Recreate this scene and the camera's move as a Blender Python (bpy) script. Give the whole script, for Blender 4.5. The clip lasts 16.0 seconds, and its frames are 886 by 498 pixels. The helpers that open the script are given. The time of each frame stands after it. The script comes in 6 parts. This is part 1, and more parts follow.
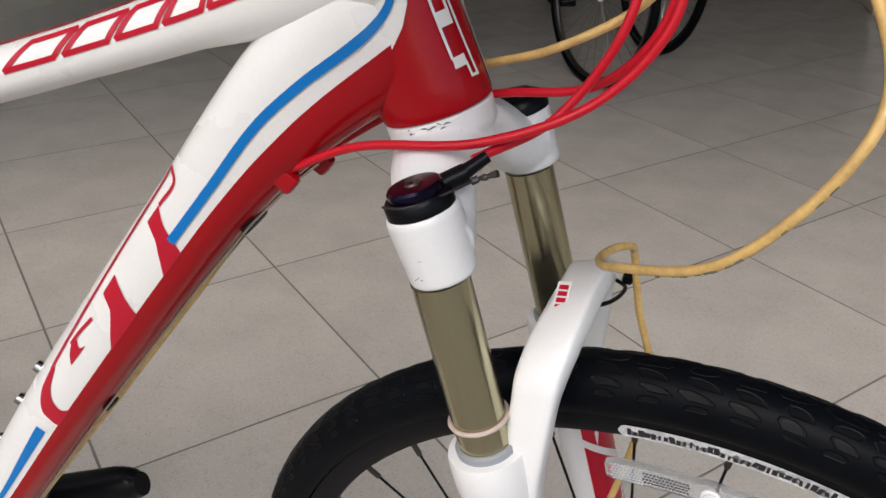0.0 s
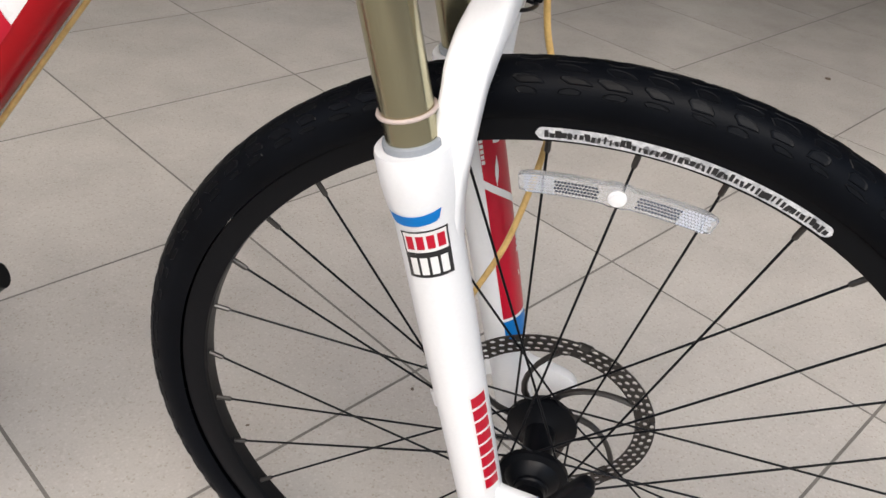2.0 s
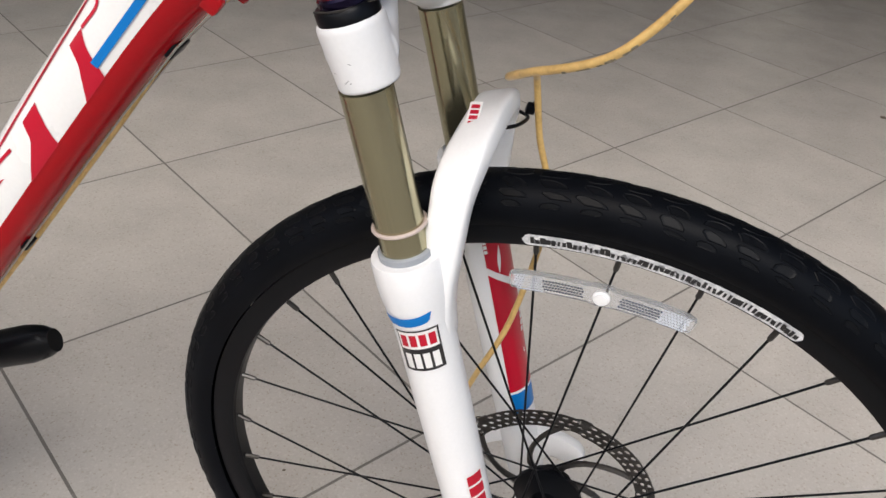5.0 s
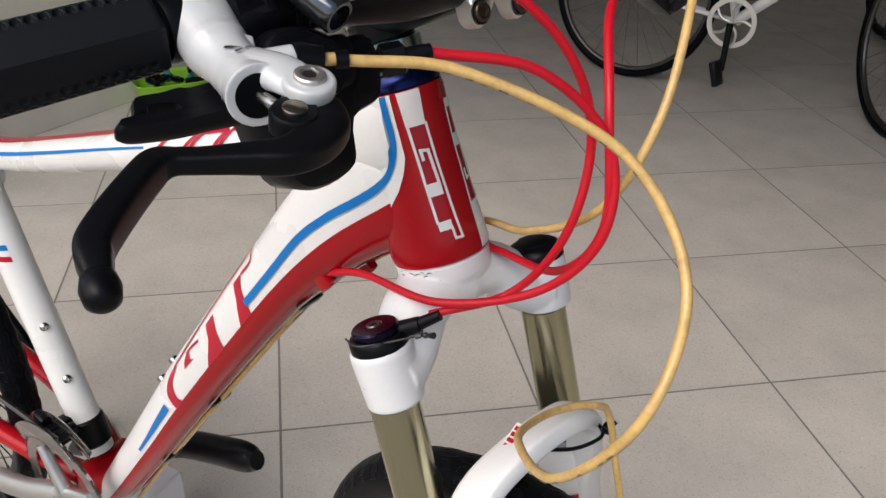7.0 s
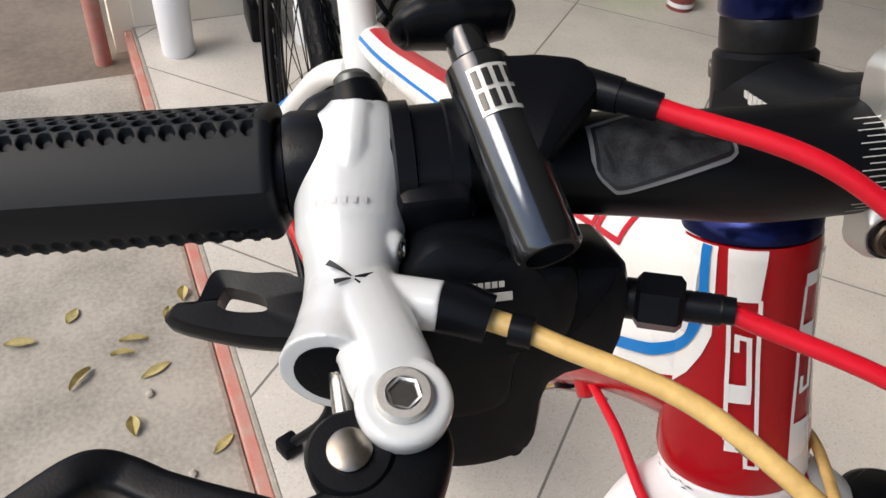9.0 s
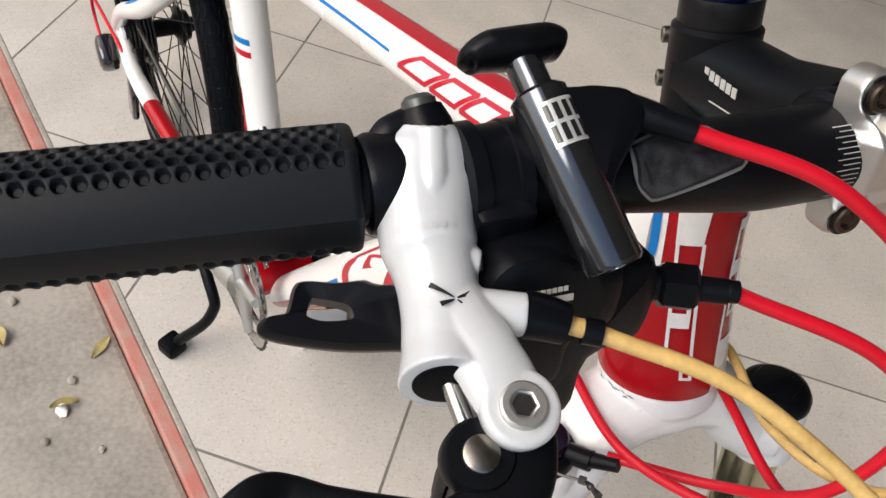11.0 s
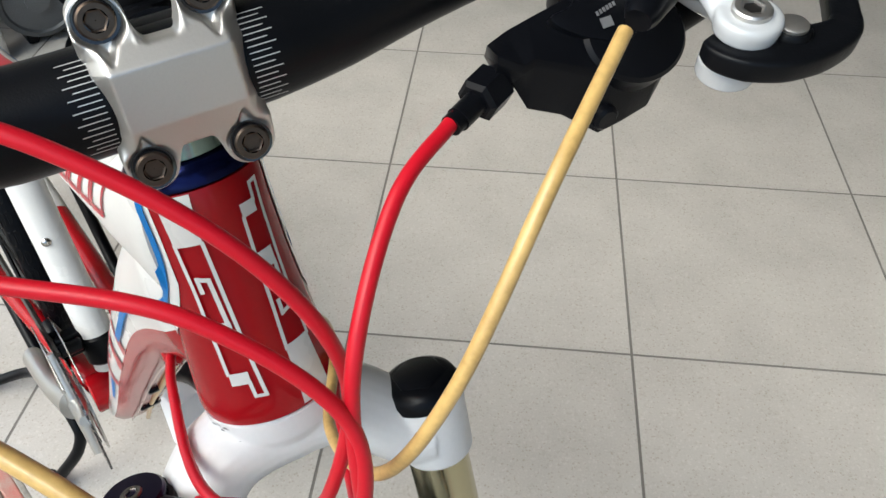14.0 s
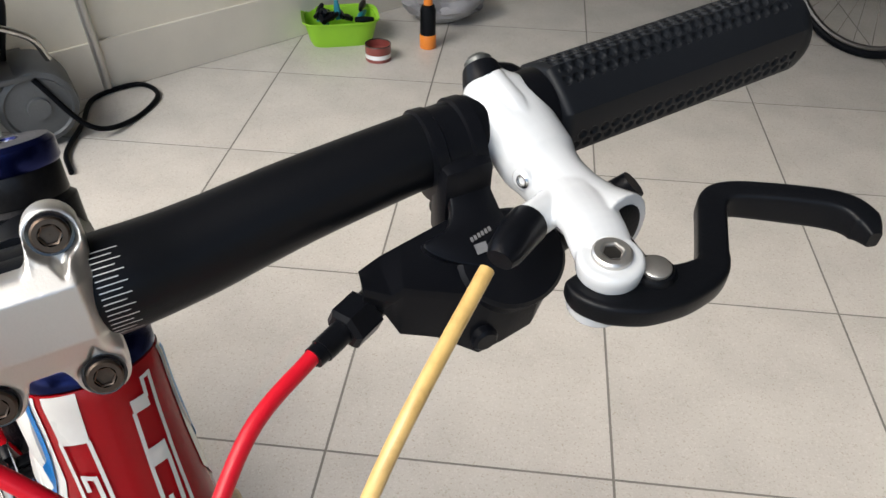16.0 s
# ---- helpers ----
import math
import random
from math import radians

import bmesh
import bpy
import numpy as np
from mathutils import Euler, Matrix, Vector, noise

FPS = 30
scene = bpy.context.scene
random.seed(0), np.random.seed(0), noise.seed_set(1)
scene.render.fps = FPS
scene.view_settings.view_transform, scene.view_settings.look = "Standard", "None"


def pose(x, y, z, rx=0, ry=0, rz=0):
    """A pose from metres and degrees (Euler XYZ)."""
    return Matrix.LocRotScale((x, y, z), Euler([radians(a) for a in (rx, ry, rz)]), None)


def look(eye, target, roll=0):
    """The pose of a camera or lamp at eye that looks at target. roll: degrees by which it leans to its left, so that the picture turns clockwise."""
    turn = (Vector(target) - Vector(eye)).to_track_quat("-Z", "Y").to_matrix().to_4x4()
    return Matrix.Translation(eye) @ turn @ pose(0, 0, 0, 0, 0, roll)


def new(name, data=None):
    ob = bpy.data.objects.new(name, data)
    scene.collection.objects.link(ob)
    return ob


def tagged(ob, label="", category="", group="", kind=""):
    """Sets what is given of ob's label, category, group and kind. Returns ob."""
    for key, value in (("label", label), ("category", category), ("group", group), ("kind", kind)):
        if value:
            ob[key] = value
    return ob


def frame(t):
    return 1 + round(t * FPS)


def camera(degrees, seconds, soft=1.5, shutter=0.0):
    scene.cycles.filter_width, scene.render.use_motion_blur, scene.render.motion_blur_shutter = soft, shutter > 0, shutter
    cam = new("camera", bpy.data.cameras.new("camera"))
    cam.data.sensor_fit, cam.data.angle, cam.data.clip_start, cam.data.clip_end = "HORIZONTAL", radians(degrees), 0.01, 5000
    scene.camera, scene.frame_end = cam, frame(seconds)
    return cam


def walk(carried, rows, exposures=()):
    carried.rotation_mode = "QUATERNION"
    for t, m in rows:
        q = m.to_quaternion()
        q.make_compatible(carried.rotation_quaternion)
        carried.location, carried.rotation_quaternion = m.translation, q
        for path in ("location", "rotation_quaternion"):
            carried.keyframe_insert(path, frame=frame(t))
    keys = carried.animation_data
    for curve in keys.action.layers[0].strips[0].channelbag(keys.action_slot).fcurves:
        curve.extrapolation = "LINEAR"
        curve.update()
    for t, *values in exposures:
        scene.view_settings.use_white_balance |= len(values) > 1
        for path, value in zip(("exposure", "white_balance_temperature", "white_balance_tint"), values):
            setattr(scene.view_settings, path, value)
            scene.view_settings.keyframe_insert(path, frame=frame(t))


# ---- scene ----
cam = camera(56.0, 16.0)
PATH = [
    (0, (0.138, -0.388, 0.94), (-0.291, 1.322, -0.003), 1.2),
    (0.5, (0.072, -0.399, 0.899), (-0.16, 1.414, 0.087), 4.1),
    (1, (0.074, -0.427, 0.86), (-0.013, 1.36, -0.034), 6.8),
    (1.5, (0.087, -0.445, 0.842), (0.071, 1.271, -0.185), 7.4),
    (2, (0.093, -0.456, 0.829), (0.116, 1.21, -0.278), 7.8),
    (2.5, (0.103, -0.471, 0.824), (0.142, 1.141, -0.36), 7.5),
    (3, (0.099, -0.476, 0.831), (0.142, 1.117, -0.377), 7.2),
    (3.5, (0.092, -0.471, 0.858), (0.116, 1.151, -0.312), 6.7),
    (3.7, (0.09, -0.47, 0.869), (0.102, 1.17, -0.277), 6.3),
    (5.8, (0.24, -0.446, 0.943), (-0.184, 1.202, -0.107), 3.7),
    (6, (0.279, -0.44, 0.963), (-0.255, 1.19, -0.066), 2.8),
    (6.5, (0.33, -0.412, 1.043), (-0.471, 1.137, 0.064), 1.2),
    (7, (0.306, -0.329, 1.067), (-0.716, 1.065, 0.061), 2.1),
    (7.5, (0.272, -0.251, 1.073), (-0.94, 0.919, -0.005), 2.4),
    (8, (0.239, -0.163, 1.077), (-1.154, 0.67, -0.092), 2.3),
    (8.5, (0.22, -0.134, 1.092), (-1.255, 0.413, -0.143), 2.6),
    (8.7, (0.209, -0.141, 1.094), (-1.251, 0.371, -0.172), 3.4),
    (10.8, (0.161, -0.211, 1.137), (-0.904, 0.602, -0.348), 14.5),
    (11, (0.162, -0.213, 1.136), (-0.895, 0.611, -0.348), 14.5),
    (11.5, (0.159, -0.211, 1.134), (-0.883, 0.643, -0.345), 12.7),
    (12, (0.168, -0.194, 1.123), (-0.893, 0.657, -0.344), 9.0),
    (12.5, (0.204, -0.143, 1.119), (-0.97, 0.578, -0.331), 5.2),
    (13, (0.235, -0.086, 1.112), (-1.021, 0.551, -0.307), 2.1),
    (13.5, (0.262, -0.056, 1.1), (-1.0, 0.653, -0.28), 0.0),
    (14, (0.27, -0.028, 1.106), (-0.899, 0.856, -0.256), 0.5),
    (14.5, (0.267, -0.018, 1.118), (-0.873, 0.935, -0.221), 0.8),
    (15, (0.269, -0.008, 1.123), (-0.924, 0.944, -0.169), 0.2),
    (15.5, (0.274, 0.013, 1.137), (-0.983, 0.975, -0.085), 0.8),
    (16, (0.27, 0.025, 1.136), (-1.021, 0.981, -0.055), 1.1),
]
EXPOSURES = [(0.0, 0.26, 6500, 10), (1.0, 0.47, 6500, 10), (2.5, 0.62, 6500, 10), (3.7, 0.63, 6500, 10), (5.8, 0.38, 6500, 10), (6.5, 0.37, 6500, 10), (7.5, 0.60, 6600, 10), (8.7, 0.83, 6700, 9), (10.8, 0.71, 6720, 9), (12.6, 0.77, 6720, 10), (13.3, 0.81, 6350, 6), (14.5, 0.88, 6220, 2), (16.0, 1.07, 6480, 7)]
walk(cam, [(t, look(eye, target, roll)) for t, eye, target, roll in PATH], EXPOSURES)

# ---- light: overcast day coming in from the open street side ----
world = bpy.data.worlds.new("sky")
scene.world = world
world.use_nodes = True
wn = world.node_tree
sky = wn.nodes.new("ShaderNodeTexSky")
sky.sky_type, sky.sun_disc = "NISHITA", False
sky.sun_elevation, sky.sun_rotation = radians(48), radians(200)
sky.air_density, sky.dust_density = 1.0, 3.0
wn.links.new(sky.outputs[0], wn.nodes["Background"].inputs["Color"])
wn.nodes["Background"].inputs["Strength"].default_value = 0.15
sun = new("sun", bpy.data.lights.new("sun", "SUN"))
sun.data.energy, sun.data.angle, sun.data.color = 1.2, radians(30), (1.0, 0.96, 0.9)
sun.matrix_world = look((1.2, -4, 4.4), (0, 0, 0))


# ---- materials ----
def material(name, colour, rough=0.5, metal=0.0, vary=0.12, grain=400.0, blotch=9.0, bump=0.05, coat=0.0, tint=None, per_object=0.0, spec=0.5):
    m = bpy.data.materials.new(name)
    m.use_nodes = True
    n, k = m.node_tree.nodes, m.node_tree.links
    bsdf = n["Principled BSDF"]
    co = n.new("ShaderNodeTexCoord")
    big, fine = n.new("ShaderNodeTexNoise"), n.new("ShaderNodeTexNoise")
    big.inputs["Scale"].default_value, big.inputs["Detail"].default_value = blotch, 5
    fine.inputs["Scale"].default_value, fine.inputs["Detail"].default_value = grain, 3
    k.new(co.outputs["Object"], big.inputs["Vector"])
    k.new(co.outputs["Object"], fine.inputs["Vector"])
    mix = n.new("ShaderNodeMix")
    mix.data_type = "RGBA"
    dark = tint or tuple(c * (1 - 2.2 * vary) for c in colour)
    mix.inputs["A"].default_value = (*dark, 1)
    mix.inputs["B"].default_value = (*colour, 1)
    ramp = n.new("ShaderNodeMapRange")
    ramp.inputs["From Min"].default_value, ramp.inputs["From Max"].default_value = 0.25, 0.6
    add = n.new("ShaderNodeMath")
    add.operation = "MULTIPLY_ADD"
    add.inputs[1].default_value = 0.35
    k.new(fine.outputs["Fac"], add.inputs[0])
    half = n.new("ShaderNodeMath")
    half.operation = "MULTIPLY"
    half.inputs[1].default_value = 0.65
    k.new(big.outputs["Fac"], half.inputs[0])
    k.new(half.outputs[0], add.inputs[2])
    k.new(add.outputs[0], ramp.inputs["Value"])
    k.new(ramp.outputs[0], mix.inputs["Factor"])
    last = mix.outputs["Result"]
    if per_object:
        info, hsv = n.new("ShaderNodeObjectInfo"), n.new("ShaderNodeHueSaturation")
        val = n.new("ShaderNodeMapRange")
        val.inputs["To Min"].default_value, val.inputs["To Max"].default_value = 1 - per_object, 1 + per_object
        k.new(info.outputs["Random"], val.inputs["Value"])
        k.new(val.outputs[0], hsv.inputs["Value"])
        k.new(last, hsv.inputs["Color"])
        last = hsv.outputs[0]
    k.new(last, bsdf.inputs["Base Color"])
    r = n.new("ShaderNodeMapRange")
    r.inputs["To Min"].default_value, r.inputs["To Max"].default_value = max(0.02, rough * 0.8), min(1, rough * 1.2)
    k.new(big.outputs["Fac"], r.inputs["Value"])
    k.new(r.outputs[0], bsdf.inputs["Roughness"])
    bsdf.inputs["Metallic"].default_value = metal
    bsdf.inputs["Coat Weight"].default_value = coat
    bsdf.inputs["Coat Roughness"].default_value = 0.06
    bsdf.inputs["Specular IOR Level"].default_value = spec
    if bump:
        b = n.new("ShaderNodeBump")
        b.inputs["Strength"].default_value, b.inputs["Distance"].default_value = bump, 0.001
        k.new(fine.outputs["Fac"], b.inputs["Height"])
        k.new(b.outputs[0], bsdf.inputs["Normal"])
    return m


WHITE = material("white_paint", (0.80, 0.79, 0.765), 0.28, vary=0.03, coat=0.4, bump=0.02)
WHITE_MATT = material("white_alloy_paint", (0.80, 0.80, 0.795), 0.36, vary=0.03, coat=0.2, bump=0.03)
WHITE_LEVER = material("white_gloss_lacquer", (0.55, 0.565, 0.575), 0.22, vary=0.02, coat=0.6, bump=0.0)
RED = material("red_metallic_paint", (0.37, 0.003, 0.008), 0.24, vary=0.06, coat=0.25, spec=0.22, bump=0.01)
BLUE = material("blue_stripe_paint", (0.002, 0.165, 0.50), 0.35, vary=0.04, coat=0.1, spec=0.25, bump=0.0)
DECAL_RED = material("red_decal", (0.47, 0.005, 0.024), 0.3, vary=0.05, coat=0.3, spec=0.3, bump=0.0)
DECAL_BLACK = material("black_decal", (0.012, 0.012, 0.013), 0.35, vary=0.05, coat=0.3, bump=0.0)
DECAL_SILVER = material("silver_decal", (0.62, 0.62, 0.60), 0.35, metal=0.4, vary=0.05, bump=0.0)
WHITE_WORN = material("worn_white_sticker", (0.66, 0.66, 0.66), 0.35, vary=0.2, grain=500, blotch=120, tint=(0.16, 0.17, 0.19), bump=0.02)
EMBLEM = material("speckled_grey_emblem", (0.010, 0.0105, 0.0115), 0.4, vary=0.6, grain=2500, blotch=220, tint=(0.06, 0.063, 0.068), bump=0.05)
PRINT_FAINT = material("faint_grey_print", (0.48, 0.48, 0.49), 0.3, vary=0.05, bump=0.0)
DECAL_GREY = material("grey_print", (0.17, 0.17, 0.175), 0.45, vary=0.1, bump=0.0)
GOLD = material("gold_anodised_stanchion", (0.44, 0.41, 0.27), 0.20, metal=0.95, vary=0.03, blotch=4, bump=0.0)
RUBBER = material("black_tyre_rubber", (0.0034, 0.0041, 0.0058), 0.40, vary=0.2, grain=900, blotch=20, bump=0.1, spec=0.06)
TREAD = material("shiny_tread_rubber", (0.0042, 0.0048, 0.0062), 0.36, vary=0.25, grain=700, blotch=60, bump=0.10, spec=0.085)
GRIP = material("black_grip_rubber", (0.0075, 0.0088, 0.0112), 0.46, spec=0.16, vary=0.12, grain=1600, bump=0.03)
BLACK = material("black_anodised", (0.0040, 0.0045, 0.0058), 0.34, spec=0.14, vary=0.1, grain=1500, bump=0.08)
BLACK_PLASTIC = material("black_plastic", (0.0042, 0.0047, 0.0064), 0.30, spec=0.135, vary=0.1, grain=1200, bump=0.06)
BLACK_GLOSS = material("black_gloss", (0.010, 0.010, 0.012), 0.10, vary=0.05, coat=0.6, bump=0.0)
CARBON = material("black_carbon", (0.012, 0.012, 0.013), 0.3, vary=0.4, grain=500, coat=0.04, spec=0.16)
BARREL = material("polished_black_barrel", (0.11, 0.115, 0.125), 0.13, metal=0.9, vary=0.1, bump=0.0)
SILVER = material("satin_silver_alloy", (0.60, 0.585, 0.555), 0.42, metal=0.92, vary=0.05, grain=1500, bump=0.05)
STEEL = material("polished_steel", (0.55, 0.54, 0.52), 0.22, metal=1.0, vary=0.08, grain=900, bump=0.0)
DARK_STEEL = material("dark_steel", (0.10, 0.095, 0.09), 0.4, metal=0.9, vary=0.2, bump=0.05)
BOLT_BROWN = material("brown_tarnished_bolt", (0.095, 0.072, 0.056), 0.36, metal=0.9, vary=0.25, bump=0.0)
SPACER = material("teal_tinted_steel", (0.36, 0.50, 0.50), 0.2, metal=1.0, vary=0.15, grain=600, blotch=60, bump=0.0)
BOLT = material("bolt_steel", (0.30, 0.27, 0.23), 0.3, metal=1.0, vary=0.2, bump=0.0)
GREY_SEAL = material("grey_seal", (0.28, 0.30, 0.32), 0.5, vary=0.1)
CABLE_RED = material("red_cable_housing", (0.58, 0.006, 0.020), 0.4, vary=0.06, coat=0.1, spec=0.3, bump=0.02)
HOSE = material("yellowed_hose", (0.68, 0.45, 0.16), 0.36, vary=0.10, tint=(0.42, 0.26, 0.085), blotch=90, coat=0.2, bump=0.03)
HOSE_DIRT = material("hose_grey_print", (0.22, 0.19, 0.13), 0.6, vary=0.3)
ANO_BLUE = material("blue_anodised", (0.008, 0.013, 0.075), 0.22, metal=0.8, vary=0.1, bump=0.0)
ANO_PURPLE = material("dark_purple_anodised", (0.012, 0.008, 0.030), 0.22, metal=0.8, vary=0.1, bump=0.0)
CLEAR = bpy.data.materials.new("clear_reflector_plastic")
CLEAR.use_nodes = True
cb = CLEAR.node_tree.nodes["Principled BSDF"]
cb.inputs["Transmission Weight"].default_value, cb.inputs["IOR"].default_value = 0.85, 1.49
cb.inputs["Base Color"].default_value, cb.inputs["Roughness"].default_value = (0.93, 0.94, 0.95, 1), 0.12
PLUG = material("grey_steel_plug", (0.10, 0.105, 0.10), 0.35, metal=0.5, vary=0.15, bump=0.0)
# dark and bright copies of the clear prisms, reflections held in their colour
PRISM_DARK_GLINT = material("prism_dark_reflection", (0.10, 0.115, 0.15), 0.12, metal=0.6, vary=0.1, bump=0.0)
PRISM_BRIGHT_GLINT = material("prism_bright_reflection", (0.82, 0.83, 0.86), 0.12, metal=0.6, vary=0.04, bump=0.0)
TILE = material("beige_porcelain_tile", (0.565, 0.532, 0.487), 0.24, vary=0.10, grain=330, blotch=6, bump=0.015, per_object=0.025)


def fleck(m, scale, share, gain, k=0):
    """Scatter small lighter or darker flecks over a material."""
    n, k_ = m.node_tree.nodes, m.node_tree.links
    bsdf = n["Principled BSDF"]
    co, cells, pick, mul = n.new("ShaderNodeTexCoord"), n.new("ShaderNodeTexVoronoi"), n.new("ShaderNodeMath"), n.new("ShaderNodeMix")
    cells.inputs["Scale"].default_value, cells.inputs["Randomness"].default_value = scale, 1.0
    k_.new(co.outputs["Object"], cells.inputs["Vector"])
    part_ = n.new("ShaderNodeSeparateColor")
    k_.new(cells.outputs["Color"], part_.inputs[0])
    pick.operation, pick.inputs[1].default_value = "GREATER_THAN", 1 - share
    k_.new(part_.outputs[k], pick.inputs[0])
    mul.data_type, mul.blend_type = "RGBA", "MULTIPLY"
    mul.inputs["B"].default_value = (*gain, 1)
    k_.new(bsdf.inputs["Base Color"].links[0].from_socket, mul.inputs["A"])
    k_.new(pick.outputs[0], mul.inputs["Factor"])
    k_.new(mul.outputs["Result"], bsdf.inputs["Base Color"])


fleck(TILE, 300, 0.10, (1.07, 1.07, 1.08))
fleck(TILE, 240, 0.10, (0.945, 0.935, 0.92), 1)
fleck(TILE, 420, 0.035, (0.86, 0.83, 0.79), 2)
GROUT = material("dark_grout", (0.20, 0.185, 0.165), 0.8, vary=0.2)
CONCRETE = material("grey_concrete", (0.36, 0.33, 0.285), 0.85, vary=0.28, grain=120, blotch=6, bump=0.3)
RED_PAINT = material("worn_red_floor_paint", (0.44, 0.15, 0.12), 0.7, vary=0.15, tint=(0.38, 0.29, 0.24), blotch=25, bump=0.2)
WALL = material("cream_wall_paint", (0.80, 0.74, 0.62), 0.6, vary=0.05, bump=0.1)
SKIRT = material("cream_skirting_tile", (0.76, 0.70, 0.60), 0.35, vary=0.05)
# tones of the unseen walls and ceiling, set for how much light they bounce
UNSEEN_WALL = material("unseen_pale_beige_wall", (0.58, 0.54, 0.47), 0.7, vary=0.08, bump=0.1)
UNSEEN_CEIL = material("unseen_dark_grey_ceiling", (0.13, 0.125, 0.12), 0.8, vary=0.05)
SOIL = material("brown_ground", (0.16, 0.125, 0.095), 0.9, vary=0.25, grain=60, blotch=4, bump=0.4)
LEAF = material("yellowed_leaf", (0.42, 0.34, 0.13), 0.6, vary=0.3, blotch=40)
LIME = material("lime_green_plastic", (0.30, 0.60, 0.03), 0.4, vary=0.05)
TEAL = material("teal_plastic", (0.02, 0.22, 0.30), 0.4, vary=0.1)
ORANGE = material("orange_plastic", (0.85, 0.25, 0.03), 0.4, vary=0.05)
TIN_RED = material("red_printed_tin", (0.24, 0.055, 0.045), 0.35, vary=0.15, blotch=30)
GREY_METAL = material("grey_painted_metal", (0.11, 0.115, 0.12), 0.5, metal=0.2, vary=0.2)
PAPER = material("white_paper", (0.78, 0.78, 0.80), 0.7, vary=0.03)


# ---- geometry helpers ----
def part(name, bm, mat, parent=None, label="", smooth=True):
    """Link a bmesh as one mesh object under a thing or a part."""
    bmesh.ops.recalc_face_normals(bm, faces=bm.faces)
    mesh = bpy.data.meshes.new(name)
    bm.to_mesh(mesh)
    bm.free()
    for m in mat if isinstance(mat, (list, tuple)) else (mat,):
        mesh.materials.append(m)
    if smooth:
        mesh.shade_smooth()
        mesh.set_sharp_from_angle(angle=radians(38))
    ob = new(name, mesh)
    if parent:
        ob.parent = parent
        ob.matrix_parent_inverse = parent.matrix_world.inverted()
    if label:
        ob["label"] = label
    return ob


def spline(pts, n=8):
    p = [Vector(q) for q in pts]
    p = [2 * p[0] - p[1], *p, 2 * p[-1] - p[-2]]
    out = []
    for i in range(1, len(p) - 2):
        a, b, c, d = p[i - 1:i + 3]
        for k in range(n):
            t = k / n
            out.append(0.5 * (2 * b + (c - a) * t + (2 * a - 5 * b + 4 * c - d) * t * t + (3 * b - a - 3 * c + d) * t ** 3))
    return out + [p[-2]]


def lerp_list(vals, n):
    return [float(v) for v in np.interp(np.linspace(0, len(vals) - 1, n), range(len(vals)), vals)]


def tube(path, radius, segs=12, caps=True, bm=None, up=None, squash=1.0):
    """A tube along a path; radius a number or a list; squash: width across `up` against height."""
    bm = bm or bmesh.new()
    path = [Vector(p) for p in path]
    rad = lerp_list(radius, len(path)) if isinstance(radius, (list, tuple)) else [radius] * len(path)
    sq = lerp_list(squash, len(path)) if isinstance(squash, (list, tuple)) else [squash] * len(path)
    ref = Vector(up) if up else None
    rings = []
    for i, p in enumerate(path):
        t = (path[min(i + 1, len(path) - 1)] - path[max(i - 1, 0)]).normalized()
        if ref is None:
            ref = t.orthogonal()
        side = t.cross(ref).normalized()
        n = side.cross(t).normalized()
        if not up:
            ref = n
        rings.append([bm.verts.new(p + rad[i] * (n * math.cos(a) + side * sq[i] * math.sin(a))) for a in (2 * math.pi * k / segs for k in range(segs))])
    for a, b in zip(rings, rings[1:]):
        for k in range(segs):
            bm.faces.new((a[k], a[(k + 1) % segs], b[(k + 1) % segs], b[k]))
    if caps:
        bm.faces.new(rings[0][::-1])
        bm.faces.new(rings[-1])
    return bm


def axis_matrix(origin, z, x=(1, 0, 0)):
    z = Vector(z).normalized()
    x = Vector(x)
    x = (x - z * x.dot(z))
    x = x.normalized() if x.length > 1e-4 else z.orthogonal().normalized()
    y = z.cross(x)
    m = Matrix((x, y, z)).transposed().to_4x4()
    m.translation = Vector(origin)
    return m


def lathe(profile, m, segs=24, bm=None, caps=True):
    """Turn a profile of (radius, height) round the z axis of m."""
    bm = bm or bmesh.new()
    rings = []
    for r, z in profile:
        rings.append([bm.verts.new(m @ Vector((r * math.cos(2 * math.pi * k / segs), r * math.sin(2 * math.pi * k / segs), z))) for k in range(segs)])
    for a, b in zip(rings, rings[1:]):
        for k in range(segs):
            bm.faces.new((a[k], a[(k + 1) % segs], b[(k + 1) % segs], b[k]))
    if caps:
        bm.faces.new(rings[0][::-1])
        bm.faces.new(rings[-1])
    return bm


def rod(a, b, r, segs=16, r2=None, bm=None, chamfer=0.0):
    a, b = Vector(a), Vector(b)
    m, h = axis_matrix(a, b - a), (b - a).length
    r2 = r if r2 is None else r2
    c = min(chamfer, h / 3)
    prof = [(r - c, 0), (r, c), (r2, h - c), (r2 - c, h)] if c else [(r, 0), (r2, h)]
    return lathe(prof, m, segs, bm)


def block(size, m, bevel=0.002, segs=2, bm=None):
    one = bmesh.new()
    bmesh.ops.create_cube(one, size=1.0, matrix=Matrix.Diagonal((*size, 1)))
    if bevel:
        bmesh.ops.bevel(one, geom=one.edges[:] + one.verts[:], offset=min(bevel, min(size) * 0.45), segments=segs, affect="EDGES", profile=0.5)
    one.transform(m)
    if bm is None:
        return one
    mesh = bpy.data.meshes.new("tmp")
    one.to_mesh(mesh)
    one.free()
    bm.from_mesh(mesh)
    bpy.data.meshes.remove(mesh)
    return bm


def join(*bms):
    out = bmesh.new()
    for b in bms:
        mesh = bpy.data.meshes.new("tmp")
        b.to_mesh(mesh)
        b.free()
        out.from_mesh(mesh)
        bpy.data.meshes.remove(mesh)
    return out


